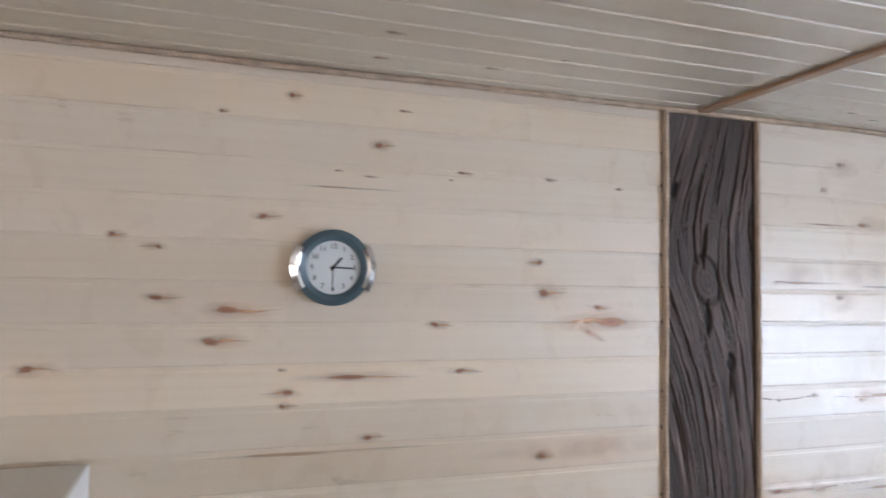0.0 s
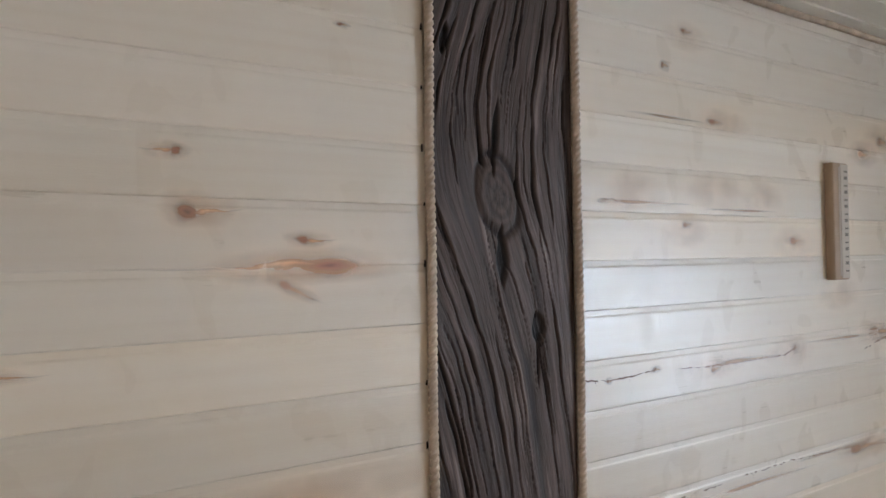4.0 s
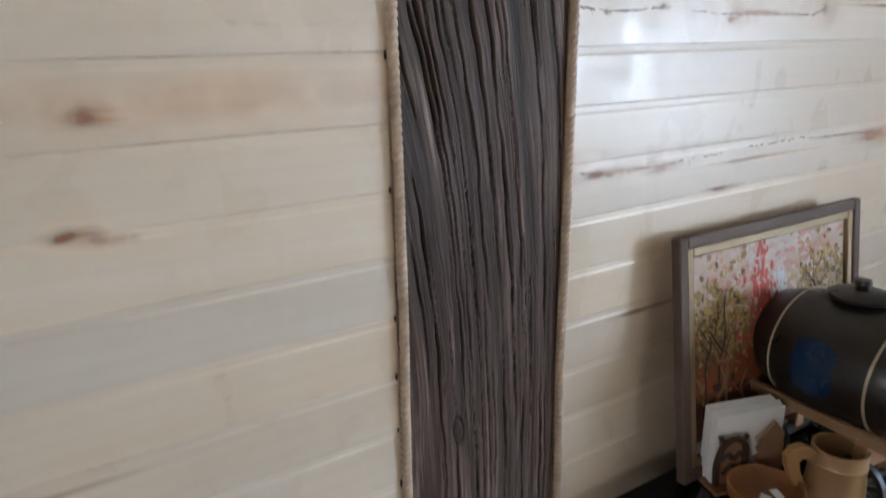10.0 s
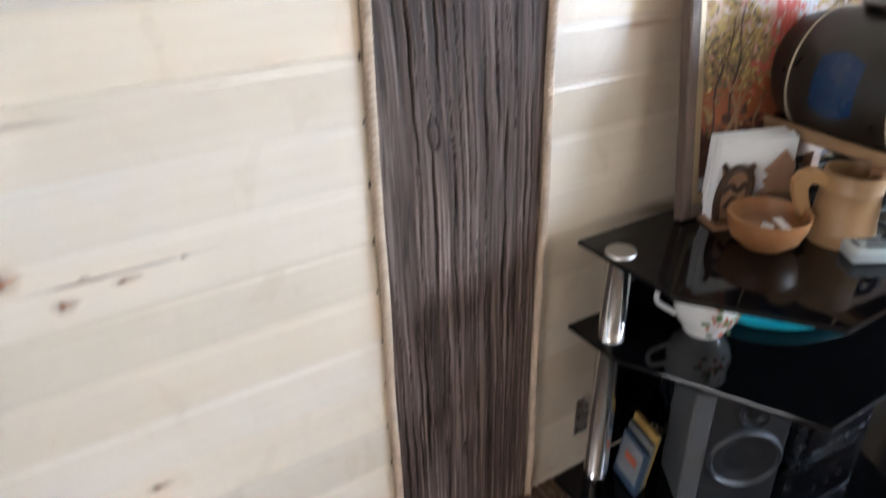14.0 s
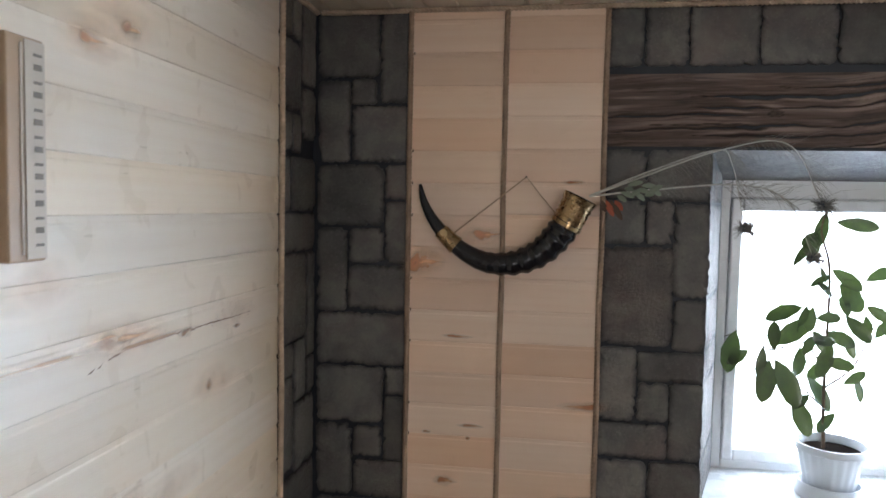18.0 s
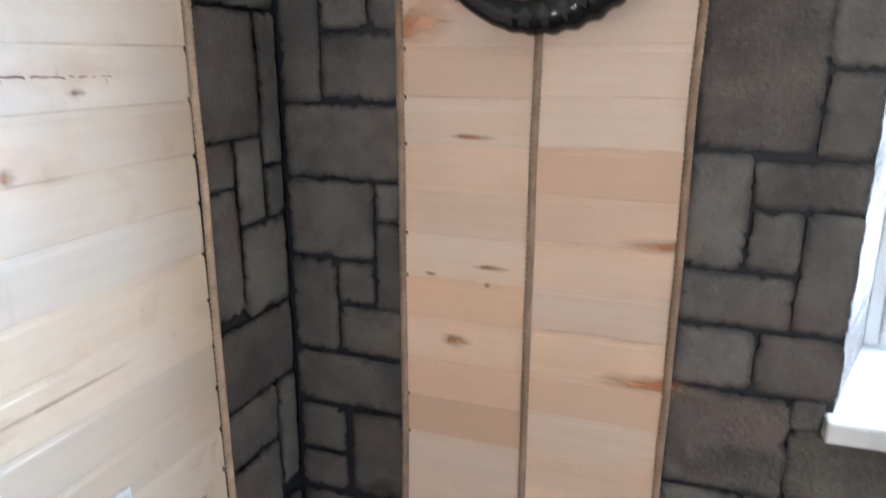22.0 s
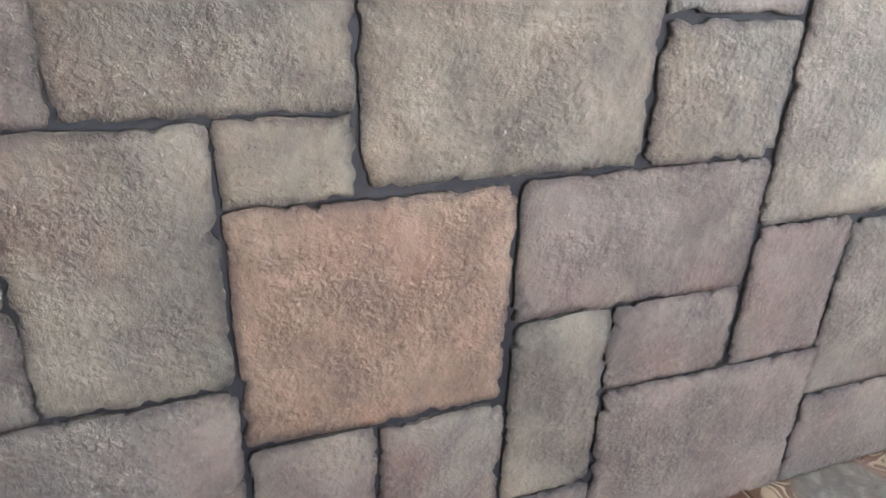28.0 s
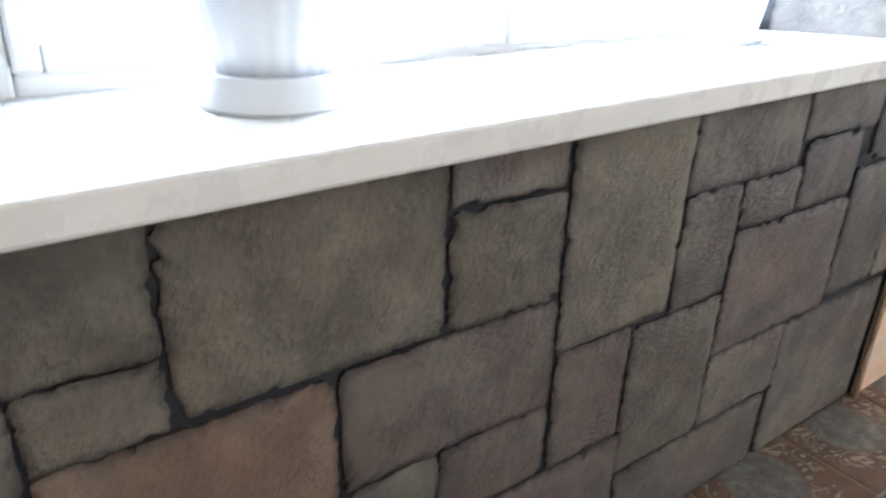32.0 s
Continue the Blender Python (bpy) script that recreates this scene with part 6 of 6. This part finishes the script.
holder = thing("napkin_holder", pose(1.865, 1.855, TOP, 0, 0, -18) @ Matrix.Scale(1.13, 4), "cut-out wooden napkin holder with owl and fir tree, full of napkins", "napkin holder")
part("base", one_box((-0.075, -0.045, 0), (0.075, 0.03, 0.007), 0.002), CRAFT_WOOD, holder)
for k in range(6):
    part("napkin", one_box((-0.068 + 0.0015 * (k % 3), -0.018 + 0.0065 * k, 0.007), (0.068 - 0.001 * (k % 2), -0.013 + 0.0065 * k, 0.135 + 0.002 * (k % 3)), 0.002), PAPER, holder, "folded white napkins")


def cutout(name, outline, y, parent, material, thick=0.006):
    bm = bmesh.new()
    a = [bm.verts.new((x, y, z)) for x, z in outline]
    b = [bm.verts.new((x, y - thick, z)) for x, z in outline]
    n = len(outline)
    bm.faces.new(a), bm.faces.new(b[::-1])
    for k in range(n):
        bm.faces.new((a[k], b[k], b[(k + 1) % n], a[(k + 1) % n]))
    bmesh.ops.recalc_face_normals(bm, faces=bm.faces[:])
    return part(name, bm, material, parent)


grip = cutout("handle", [(0.046, 0.122), (0.062, 0.137), (0.082, 0.142), (0.1, 0.136), (0.11, 0.12), (0.108, 0.1), (0.098, 0.075), (0.084, 0.048), (0.07, 0.03), (0.046, 0.018), (0.048, 0.044), (0.06, 0.052), (0.072, 0.07), (0.08, 0.09), (0.084, 0.108), (0.078, 0.116), (0.066, 0.112), (0.046, 0.098)], 0.009, mug, MUG_WOOD, 0.018)
grip.matrix_local = Matrix.Rotation(math.atan2(hd.y, hd.x), 4, "Z")
fir = [(0.012, 0.007)]
for i in range(5):
    fir += [(0.012 - 0.004 + 0.004 * (i % 2) - 0.010 + 0.002 * i, 0.012 + i * 0.019), (0.014 + 0.001 * i, 0.02 + i * 0.019)]
fir += [(0.038, 0.118)]
for i in range(5, 0, -1):
    fir += [(0.058 + 0.001 * (5 - i), 0.02 + (i - 1) * 0.019), (0.07 - 0.002 * i, 0.012 + (i - 1) * 0.019)]
fir += [(0.06, 0.007)]
BURNT = pine("burnt craft wood", (0.07, 0.033, 0.016), (0.05, 0.023, 0.012), (0.025, 0.012, 0.007), along=2, rough=0.5)
cutout("fir_tree", fir, -0.026, holder, CRAFT_WOOD)
cutout("owl_body", [(-0.06, 0.01), (-0.068, 0.045), (-0.062, 0.08), (-0.066, 0.102), (-0.052, 0.094), (-0.036, 0.098), (-0.024, 0.093), (-0.012, 0.101), (-0.014, 0.078), (-0.011, 0.045), (-0.02, 0.01)], -0.024, holder, CRAFT_WOOD, 0.004)
owl = bmesh.new()
for points, r in (([(-0.065, 0.012), (-0.068, 0.05), (-0.058, 0.085), (-0.036, 0.096), (-0.016, 0.082), (-0.014, 0.05), (-0.022, 0.012)], 0.0062),
                  ([(-0.062, 0.058), (-0.048, 0.068), (-0.036, 0.058), (-0.024, 0.068), (-0.015, 0.056)], 0.0045), ([(-0.055, 0.03), (-0.04, 0.046), (-0.026, 0.03)], 0.004), ([(-0.058, 0.09), (-0.066, 0.104)], 0.004), ([(-0.02, 0.086), (-0.012, 0.1)], 0.004)):
    tube(owl, curve_through([(x, -0.029, z) for x, z in points], 24), r, 6)
part("owl", owl, BURNT, holder, smooth=True)

PACK = plain("pale blue card", (0.42, 0.47, 0.5), 0.45, scale=60, vary=0.12)
PRINT = plain("dark print", (0.04, 0.045, 0.05), 0.5, scale=60, vary=0.2, relief=0.0)
pack = thing("card_pack", pose(1.93, 1.618, TOP, 0, 0, -32), "small pale blue pack with dark printed bars", "pack")
part("box", one_box((-0.07, -0.028, 0), (0.07, 0.028, 0.026), 0.006), PACK, pack, smooth=True, angle=50)
for i, (a, b, c, d) in enumerate(((-0.05, 0.008, 0.045, 0.018), (-0.04, -0.004, 0.05, 0.004), (-0.048, -0.018, 0.03, -0.009), (-0.062, -0.012, -0.054, 0.012), (0.036, -0.02, 0.058, -0.012))):
    part("print_bar", one_box((a, b, 0.0261), (c, d, 0.0265)), PRINT, pack)
CLEAR = pane_glass()
dish = thing("glass_ashtray", pose(2.09, 1.565, TOP), "small clear glass dish on the stand", "glass dish")
part("body", lathe(bmesh.new(), [(0.0, 0.0), (0.034, 0.0), (0.042, 0.02), (0.038, 0.021), (0.03, 0.006), (0.0, 0.005)], 32), CLEAR, dish, smooth=True, angle=50)

# ---- ceramic barrel on a small cart ----
CLAY = plain("dark glazed clay", (0.019, 0.016, 0.013), 0.32, scale=30, vary=0.35, relief=0.1)
BLUE_GLAZE = plain("blue glaze", (0.007, 0.03, 0.095), 0.25, scale=40, vary=0.4)
PALE_BLUE = plain("pale blue glaze", (0.1, 0.18, 0.24), 0.3, scale=30, vary=0.25)
CORD = plain("pale cord", (0.42, 0.35, 0.25), 0.7, scale=120, vary=0.25)
BC = (2.05, 1.765, 0.89)
AX = pose(*BC, 0, 0, -95)
cask = thing("ceramic_barrel", AX, "dark glazed ceramic barrel with lid and blue emblem", "ceramic barrel")
turn = pose(0, 0, 0, 0, 90, 0)
part("body", lathe(bmesh.new(), [(0.0, -0.155), (0.085, -0.155), (0.093, -0.15), (0.112, -0.1), (0.122, -0.045), (0.125, 0.0), (0.122, 0.045), (0.112, 0.1), (0.093, 0.15), (0.085, 0.155), (0.082, 0.148), (0.0, 0.148)], 56, turn), CLAY, cask, smooth=True, angle=50)
part("end_disc", lathe(bmesh.new(), [(0.0, 0.15), (0.081, 0.15), (0.081, 0.1485), (0.0, 0.1485)], 48, turn), PALE_BLUE, cask, "pale blue glazed end")
for x in (-0.095, 0.095):
    part("hoop", lathe(bmesh.new(), [(0.1125, x - 0.003), (0.1165, x), (0.1125, x + 0.003)], 48, turn), CORD, cask, "thin pale hoop", True)
bm = bmesh.new()
rows = []
for i in range(9):
    x = -0.05 + i * 0.0125
    r = 0.1256 - 2.2 * x * x * 0.9
    rows.append([bm.verts.new((x, -r * math.cos(radians(a)), r * math.sin(radians(a)))) for a in np.linspace(-22 + 10 * (abs(x) / 0.05) ** 2, 30 - 10 * (abs(x) / 0.05) ** 2, 7)])
for a, b in zip(rows, rows[1:]):
    for k in range(6):
        bm.faces.new((a[k], b[k], b[k + 1], a[k + 1]))
part("emblem", bm, BLUE_GLAZE, cask, "cobalt blue painted emblem", True)
part("lid", lathe(bmesh.new(), [(0.0, 0.122), (0.035, 0.12), (0.056, 0.126), (0.057, 0.131), (0.05, 0.135), (0.02, 0.139), (0.0, 0.14)], 36), CLAY, cask, smooth=True, angle=50)
part("knob", lathe(bmesh.new(), [(0.0, 0.138), (0.012, 0.138), (0.011, 0.146), (0.016, 0.152), (0.014, 0.16), (0.0, 0.163)], 24), CLAY, cask, smooth=True, angle=50)
part("tap", tube(bmesh.new(), [(0.15, 0, -0.05), (0.19, 0, -0.05), (0.2, 0, -0.075)], 0.009, 10), CHROME, cask, "small metal tap", True)
cart = thing("barrel_cart", pose(BC[0], BC[1], TOP, 0, 0, -95), "small wooden cart with black spoked wheels under the barrel", "cart")
for y in (-0.094, 0.094):
    part("rail", one_box((-0.15, y - 0.009, 0.136), (0.19, y + 0.009, 0.158), 0.003), MUG_WOOD, cart)
for x in (-0.09, 0.1):
    part("cross_bar", one_box((x - 0.012, -0.103, 0.088), (x + 0.012, 0.103, 0.136), 0.003), CRAFT_WOOD, cart)
    part("axle", tube(bmesh.new(), [(x, -0.1, 0.052), (x, 0.1, 0.052)], 0.006, 8), IRON, cart)
    part("leg", one_box((x - 0.01, -0.012, 0.05), (x + 0.01, 0.012, 0.09), 0.002), CRAFT_WOOD, cart)
    for y in (-0.095, 0.095):
        wheel = part("wheel", ring(bmesh.new(), 0.043, 0.052, 0.012), INK, cart, "black wheel", True)
        wheel.location = (x, y + 0.006, 0.052)
        for a in range(0, 180, 36):
            s = part("spoke", one_box((-0.0035, -0.01, -0.044), (0.0035, -0.003, 0.044)), INK, wheel)
            s.matrix_local = Matrix.Rotation(radians(a), 4, "Y")
GLASSY = pane_glass()
for i, (x, y) in enumerate(((2.17, 1.66), (2.24, 1.72))):
    shot = thing("shot_glass", pose(x, y, TOP), "small clear shot glass beside the barrel", "shot glass", "shot glasses")
    part("body", lathe(bmesh.new(), [(0.0, 0.0), (0.018, 0.0), (0.023, 0.06), (0.0215, 0.06), (0.0165, 0.01), (0.0, 0.009)], 28), GLASSY, shot, smooth=True, angle=50)

# ---- middle shelf ----
CHINA = plain("white china", (0.78, 0.78, 0.76), 0.18, scale=20, vary=0.03, relief=0.0)
RED = plain("red berry paint", (0.42, 0.08, 0.03), 0.3, vary=0.3, relief=0.0)
GREEN = plain("green leaf paint", (0.09, 0.16, 0.05), 0.35, vary=0.3, relief=0.0)
TURQ = plain("turquoise plastic", (0.03, 0.42, 0.55), 0.3, scale=20, vary=0.06, relief=0.0)
cup = thing("china_cup", pose(1.735, 1.795, MIDDLE), "white china cup painted with red berries and leaves", "cup")
cup_profile = [(0.0, 0.0), (0.034, 0.0), (0.037, 0.004), (0.036, 0.009), (0.05, 0.026), (0.058, 0.05), (0.056, 0.07), (0.053, 0.088), (0.056, 0.096), (0.0535, 0.096), (0.05, 0.086), (0.053, 0.05), (0.034, 0.012), (0.0, 0.01)]
part("body", lathe(bmesh.new(), cup_profile, 48), CHINA, cup, smooth=True, angle=60)
hd = Vector((-0.8, 0.6, 0))
part("handle", tube(bmesh.new(), curve_through([hd * 0.053 + Vector((0, 0, 0.08)), hd * 0.083 + Vector((0, 0, 0.086)), hd * 0.089 + Vector((0, 0, 0.058)), hd * 0.053 + Vector((0, 0, 0.033))], 22), 0.0048, 8), CHINA, cup, smooth=True)
rnd = random.Random(5)
for i in range(34):
    a = radians(-112 + rnd.gauss(0, 22))
    z = 0.052 + rnd.gauss(0, 0.011)
    r = 0.0585
    bm = bmesh.new()
    berry = i % 2 == 0
    bmesh.ops.create_uvsphere(bm, u_segments=8, v_segments=6, radius=1.0, matrix=pose(r * math.cos(a), r * math.sin(a), z, 0, 0, math.degrees(a)) @ Matrix.Diagonal((0.001, 0.0036 if berry else 0.006, 0.0036 if berry else 0.0034, 1)))
    part("berry" if berry else "leaf", bm, RED if berry else GREEN, cup, smooth=True)
tray = thing("turquoise_tray", pose(1.95, 1.755, MIDDLE, 0, 0, -14) @ Matrix.Scale(0.94, 4), "bright turquoise plastic tray with clear glasses", "tray")
oval = []
for k in range(40):
    a = 2 * math.pi * k / 40
    wave = 1 + 0.05 * math.cos(4 * a)
    oval.append((0.16 * wave * math.copysign(abs(math.cos(a)) ** 0.7, math.cos(a)), 0.09 * wave * math.copysign(abs(math.sin(a)) ** 0.7, math.sin(a))))
bm = bmesh.new()
loops = []
for s, z in ((0.86, 0.0), (0.97, 0.006), (1.02, 0.024), (0.99, 0.025), (0.93, 0.01), (0.84, 0.006)):
    loops.append([bm.verts.new((x * s, y * s, z)) for x, y in oval])
for a, b in zip(loops, loops[1:]):
    for k in range(40):
        bm.faces.new((a[k], a[(k + 1) % 40], b[(k + 1) % 40], b[k]))
bm.faces.new(loops[0][::-1]), bm.faces.new(loops[-1])
part("body", bm, TURQ, tray, smooth=True, angle=50)
for x in (0.0, 0.07):
    glass = thing("tumbler", pose(1.975 + x, 1.755 - 0.3 * x, MIDDLE + 0.006), "clear glass tumbler on the turquoise tray", "tumbler", "tumblers on the tray")
    part("body", lathe(bmesh.new(), [(0.0, 0.0), (0.026, 0.0), (0.031, 0.075), (0.0293, 0.075), (0.0245, 0.008), (0.0, 0.007)], 28), GLASSY, glass, smooth=True, angle=50)

# ---- bottom shelf ----
SILVER = plain("silver plastic", (0.13, 0.135, 0.145), 0.38, 0.3, scale=60, vary=0.08)
DARK_SILVER = plain("dark silver plastic", (0.03, 0.034, 0.042), 0.42, 0.0, scale=60, vary=0.1)
CONE = plain("speaker cone", (0.014, 0.015, 0.018), 0.5, scale=50, vary=0.2)
HIFI = plain("black hifi plastic", (0.006, 0.007, 0.009), 0.25, scale=40, vary=0.2, relief=0.03)
speaker = thing("loudspeaker", pose(1.66, 1.725, LOW, 0, 0, -32), "silver loudspeaker with a large dark cone on the stand", "loudspeaker")
part("case", one_box((0.0, 0.0, 0), (0.17, 0.2, 0.27), 0.006), HIFI, speaker)
part("side_panel", one_box((-0.008, -0.012, 0.0), (0.03, 0.1, 0.272), 0.006), SILVER, speaker, "silver side panel")
part("front", one_box((0.03, -0.008, 0.0), (0.172, 0.0, 0.272), 0.004), CONE, speaker)
for z, r in ((0.125, 0.068), (0.228, 0.026)):
    part("surround", ring(bmesh.new(), r * 0.86, r, 0.008, crown=0.006), DARK_SILVER, speaker, smooth=True).location = (0.1, -0.007, z)
    part("cone", lathe(bmesh.new(), [(0.0, 0.0), (r * 0.25, 0.0), (r * 0.3, -0.008), (r * 0.78, 0.006), (r * 0.87, 0.005)], 36, pose(0.1, -0.009, z, 90)), CONE, speaker, smooth=True, angle=50)
hifi = thing("stereo_unit", pose(1.905, 1.655, LOW, 0, 0, -2), "black stereo unit with dark glossy front", "stereo")
part("case", one_box((0.0, 0.0, 0.0), (0.27, 0.22, 0.25), 0.008), HIFI, hifi)
part("display", one_box((0.03, -0.004, 0.17), (0.24, 0.0, 0.225), 0.002), BLACK_GLASS, hifi, "glossy dark display")
part("door", one_box((0.03, -0.006, 0.03), (0.24, 0.0, 0.14), 0.003), BLACK_GLASS, hifi)
part("trim", one_box((0.02, -0.007, 0.15), (0.25, 0.0, 0.158), 0.002), SILVER, hifi)
for x in (0.09, 0.135, 0.18):
    part("button", lathe(bmesh.new(), [(0.0, 0.006), (0.007, 0.005), (0.008, 0.0)], 16, pose(x, -0.006, 0.085, 90)), SILVER, hifi, smooth=True)
COVERS = [plain("cover navy", (0.04, 0.07, 0.13), 0.3, scale=60, vary=0.3), plain("cover grey", (0.16, 0.17, 0.18), 0.3, scale=60, vary=0.3), plain("cover amber", (0.4, 0.26, 0.08), 0.3, scale=60, vary=0.3)]
CARD = plain("cover print", (0.22, 0.24, 0.27), 0.35, scale=90, vary=0.5, relief=0.0)
for i in range(3):
    case = thing("disc_case", pose(1.608 + 0.014 * i, 1.815 + 0.004 * i, LOW, 0, 9, -14), "plastic disc case standing against the chrome post", "disc case", "disc cases")
    part("case", one_box((-0.005, -0.04, 0.0), (0.005, 0.04, 0.104 + 0.012 * i), 0.0015), COVERS[i], case)
    part("picture", one_box((-0.0058, -0.034, 0.02), (-0.0051, 0.034, 0.096)), CARD, case, "printed cover")
    part("print_bar", one_box((-0.0064, -0.022, 0.055), (-0.0059, 0.016, 0.072)), RED if i == 0 else COVERS[2], case)

# ---- wicker basket with a log slice ----
WICKER = plain("red brown wicker", (0.17, 0.058, 0.035), 0.42, scale=60, vary=0.4, relief=0.2)
WICKER_ORANGE = plain("orange brown wicker", (0.27, 0.09, 0.042), 0.42, scale=60, vary=0.4, relief=0.2)
BARK = plain("brown bark", (0.085, 0.042, 0.026), 0.75, scale=60, vary=0.4, relief=0.6)


def cut_wood():
    """Weathered end grain with dark blotches and pale saw scars."""
    n = Nodes("grey cut wood")
    at = n.coords()
    blot = n.noise(at, 16.0, 5, 0.65, 0.6)
    saw = n.noise(n.vec("MULTIPLY", at, (60, 14, 14)), 1.0, 4, 0.6, 0.4)
    c = n.ramp(blot, (0.32, (0.11, 0.11, 0.094)), (0.5, (0.2, 0.2, 0.175)), (0.7, (0.33, 0.33, 0.285)))
    c = n.mix(n.math("MULTIPLY", n.span(saw, 0.58, 0.7), 0.6), c, (0.5, 0.48, 0.44))
    c = n.mix(n.math("MULTIPLY", n.span(saw, 0.42, 0.34), 0.45), c, (0.05, 0.045, 0.04))
    n.bump(n.math("ADD", saw, blot), 0.9, 0.006)
    return n.done(c, 0.55)


CUT = cut_wood()
BX, BY, RIM = 3.42, 1.695, 0.292
basket = thing("wicker_basket", pose(BX, BY, 0), "red-brown wicker basket with an arched handle on the tiles", "basket")


def basket_radius(z):
    s = z / RIM
    return 0.72 + 0.28 * s ** 0.8


sides = 34
for k in range(sides):
    a = 2 * math.pi * k / sides
    pts = [(0.163 * basket_radius(z) * math.cos(a), 0.224 * basket_radius(z) * math.sin(a), z) for z in np.linspace(0.006, RIM, 8)]
    part("stake", tube(bmesh.new(), pts, 0.004, 5), WICKER, basket, smooth=True)
row = 0
z = 0.012
while z < RIM - 0.01:
    pts = []
    for i in range(sides * 4 + 1):
        a = 2 * math.pi * i / (sides * 4)
        w = 0.0065 * math.cos(sides * a / 2 * 1.0 + math.pi * row)
        r = basket_radius(z)
        pts.append(((0.163 * r + w) * math.cos(a), (0.224 * r + w) * math.sin(a), z + 0.0015 * math.sin(a * 3 + row)))
    part("weaver", tube(bmesh.new(), pts, 0.0052, 5, False), WICKER, basket, smooth=True)
    z += 0.0105
    row += 1
for twist in (0.0, math.pi):
    pts = []
    for i in range(241):
        a = 2 * math.pi * i / 240
        t = a * 22 + twist
        r = 1.0 + 0.045 * math.cos(t)
        pts.append((0.166 * r * math.cos(a), 0.227 * r * math.sin(a), RIM + 0.011 * math.sin(t)))
    part("rim_braid", tube(bmesh.new(), pts, 0.0062, 6, False), WICKER, basket, smooth=True)
part("floor", lathe(bmesh.new(), [(0.0, 0.01), (1.0, 0.01), (1.0, 0.004), (0.0, 0.004)], 32, Matrix.Diagonal((0.115, 0.158, 1, 1))), WICKER, basket)
arch = [(0.158 * math.cos(a), 0.03, RIM + 0.285 * math.sin(a) ** 0.9) for a in np.linspace(0.02, math.pi - 0.02, 40)]
part("handle", tube(bmesh.new(), arch, 0.009, 8), WICKER_ORANGE, basket, smooth=True)
wrap = []
for i in range(320):
    s = i / 319 * (len(arch) - 1)
    k = min(int(s), len(arch) - 2)
    p = Vector(arch[k]).lerp(Vector(arch[k + 1]), s - k)
    d = (Vector(arch[k + 1]) - Vector(arch[k])).normalized()
    u = Vector((0, 1, 0))
    v = d.cross(u)
    t = i / 319 * 2 * math.pi * 26
    wrap.append(p + (u * math.cos(t) + v * math.sin(t)) * 0.0105)
part("handle_wrap", tube(bmesh.new(), wrap, 0.0042, 5), WICKER_ORANGE, basket, smooth=True)
log = thing("log_slice", pose(3.413, 1.676, 0.2645, -17.8, 0, -4), "thick grey log slice with brown bark lying in the basket", "log")
outline = []
for k in range(44):
    a = 2 * math.pi * k / 44
    r = 1 + 0.05 * noise.noise(Vector((math.cos(a) * 1.6, math.sin(a) * 1.6, 4)))
    outline.append((0.118 * r * math.cos(a), 0.222 * r * math.sin(a) * (1.07 if a > math.pi else 1.0)))
bm = bmesh.new()
loops = [[bm.verts.new((x * s, y * s, z)) for x, y in outline] for s, z in ((0.88, 0.038), (0.98, 0.052), (1.0, 0.075), (0.985, 0.084), (0.92, 0.085))]
for a, b in zip(loops, loops[1:]):
    for k in range(44):
        bm.faces.new((a[k], a[(k + 1) % 44], b[(k + 1) % 44], b[k]))
bm.faces.new(loops[0][::-1])
part("bark", bm, BARK, log, "dark brown bark", True, 50)
bm = bmesh.new()
rows = [[bm.verts.new((x * s, y * s, 0.0845 + 0.004 * noise.noise(Vector((x * s * 30, y * s * 14, 1))))) for x, y in outline] for s in (0.93, 0.7, 0.5, 0.3, 0.1)]
for a, b in zip(rows, rows[1:]):
    for k in range(44):
        bm.faces.new((a[k], a[(k + 1) % 44], b[(k + 1) % 44], b[k]))
bm.faces.new(rows[-1])
part("cut_face", bm, CUT, log, "weathered grey cut face", True, 60)
FILM = plain("milky plastic bag", (0.6, 0.62, 0.63), 0.3, scale=40, vary=0.2, relief=0.4)
bag = bmesh.new()
bmesh.ops.create_icosphere(bag, subdivisions=4, radius=1.0)
for v in bag.verts:
    n = noise.noise(v.co * 2.4 + Vector((3, 1, 2))) * 0.35 + noise.noise(v.co * 6.0) * 0.16
    v.co = Vector((v.co.x * 0.035, v.co.y * 0.03, max(v.co.z, -0.9) * 0.045)) * (1 + n)
low = min(v.co.z for v in bag.verts)
for v in bag.verts:
    v.co.z -= low
solo("plastic_bag", bag, FILM, "crumpled milky plastic bag on the tiles by the basket", "plastic bag", m=pose(3.50, 1.545, 0), smooth=True, angle=60)

# ---- white cabinet at the end of the pine wall ----
cab = thing("white_cabinet", pose(-0.81, 1.405, 0), "tall plain white cabinet against the pine wall", "cabinet")
part("body", one_box((0, 0.02, 0), (0.6, 0.585, 1.47), 0.006), WHITE_PAINT, cab)
for z0, z1 in ((0.04, 0.9), (0.915, 1.465)):
    d = part("door", one_box((0.003, 0, z0), (0.597, 0.019, z1), 0.006), WHITE_PAINT, cab)
    part("handle", one_box((0.55, -0.025, (z0 + z1) / 2 - 0.07), (0.565, -0.001, (z0 + z1) / 2 + 0.07), 0.004), CHROME, d)
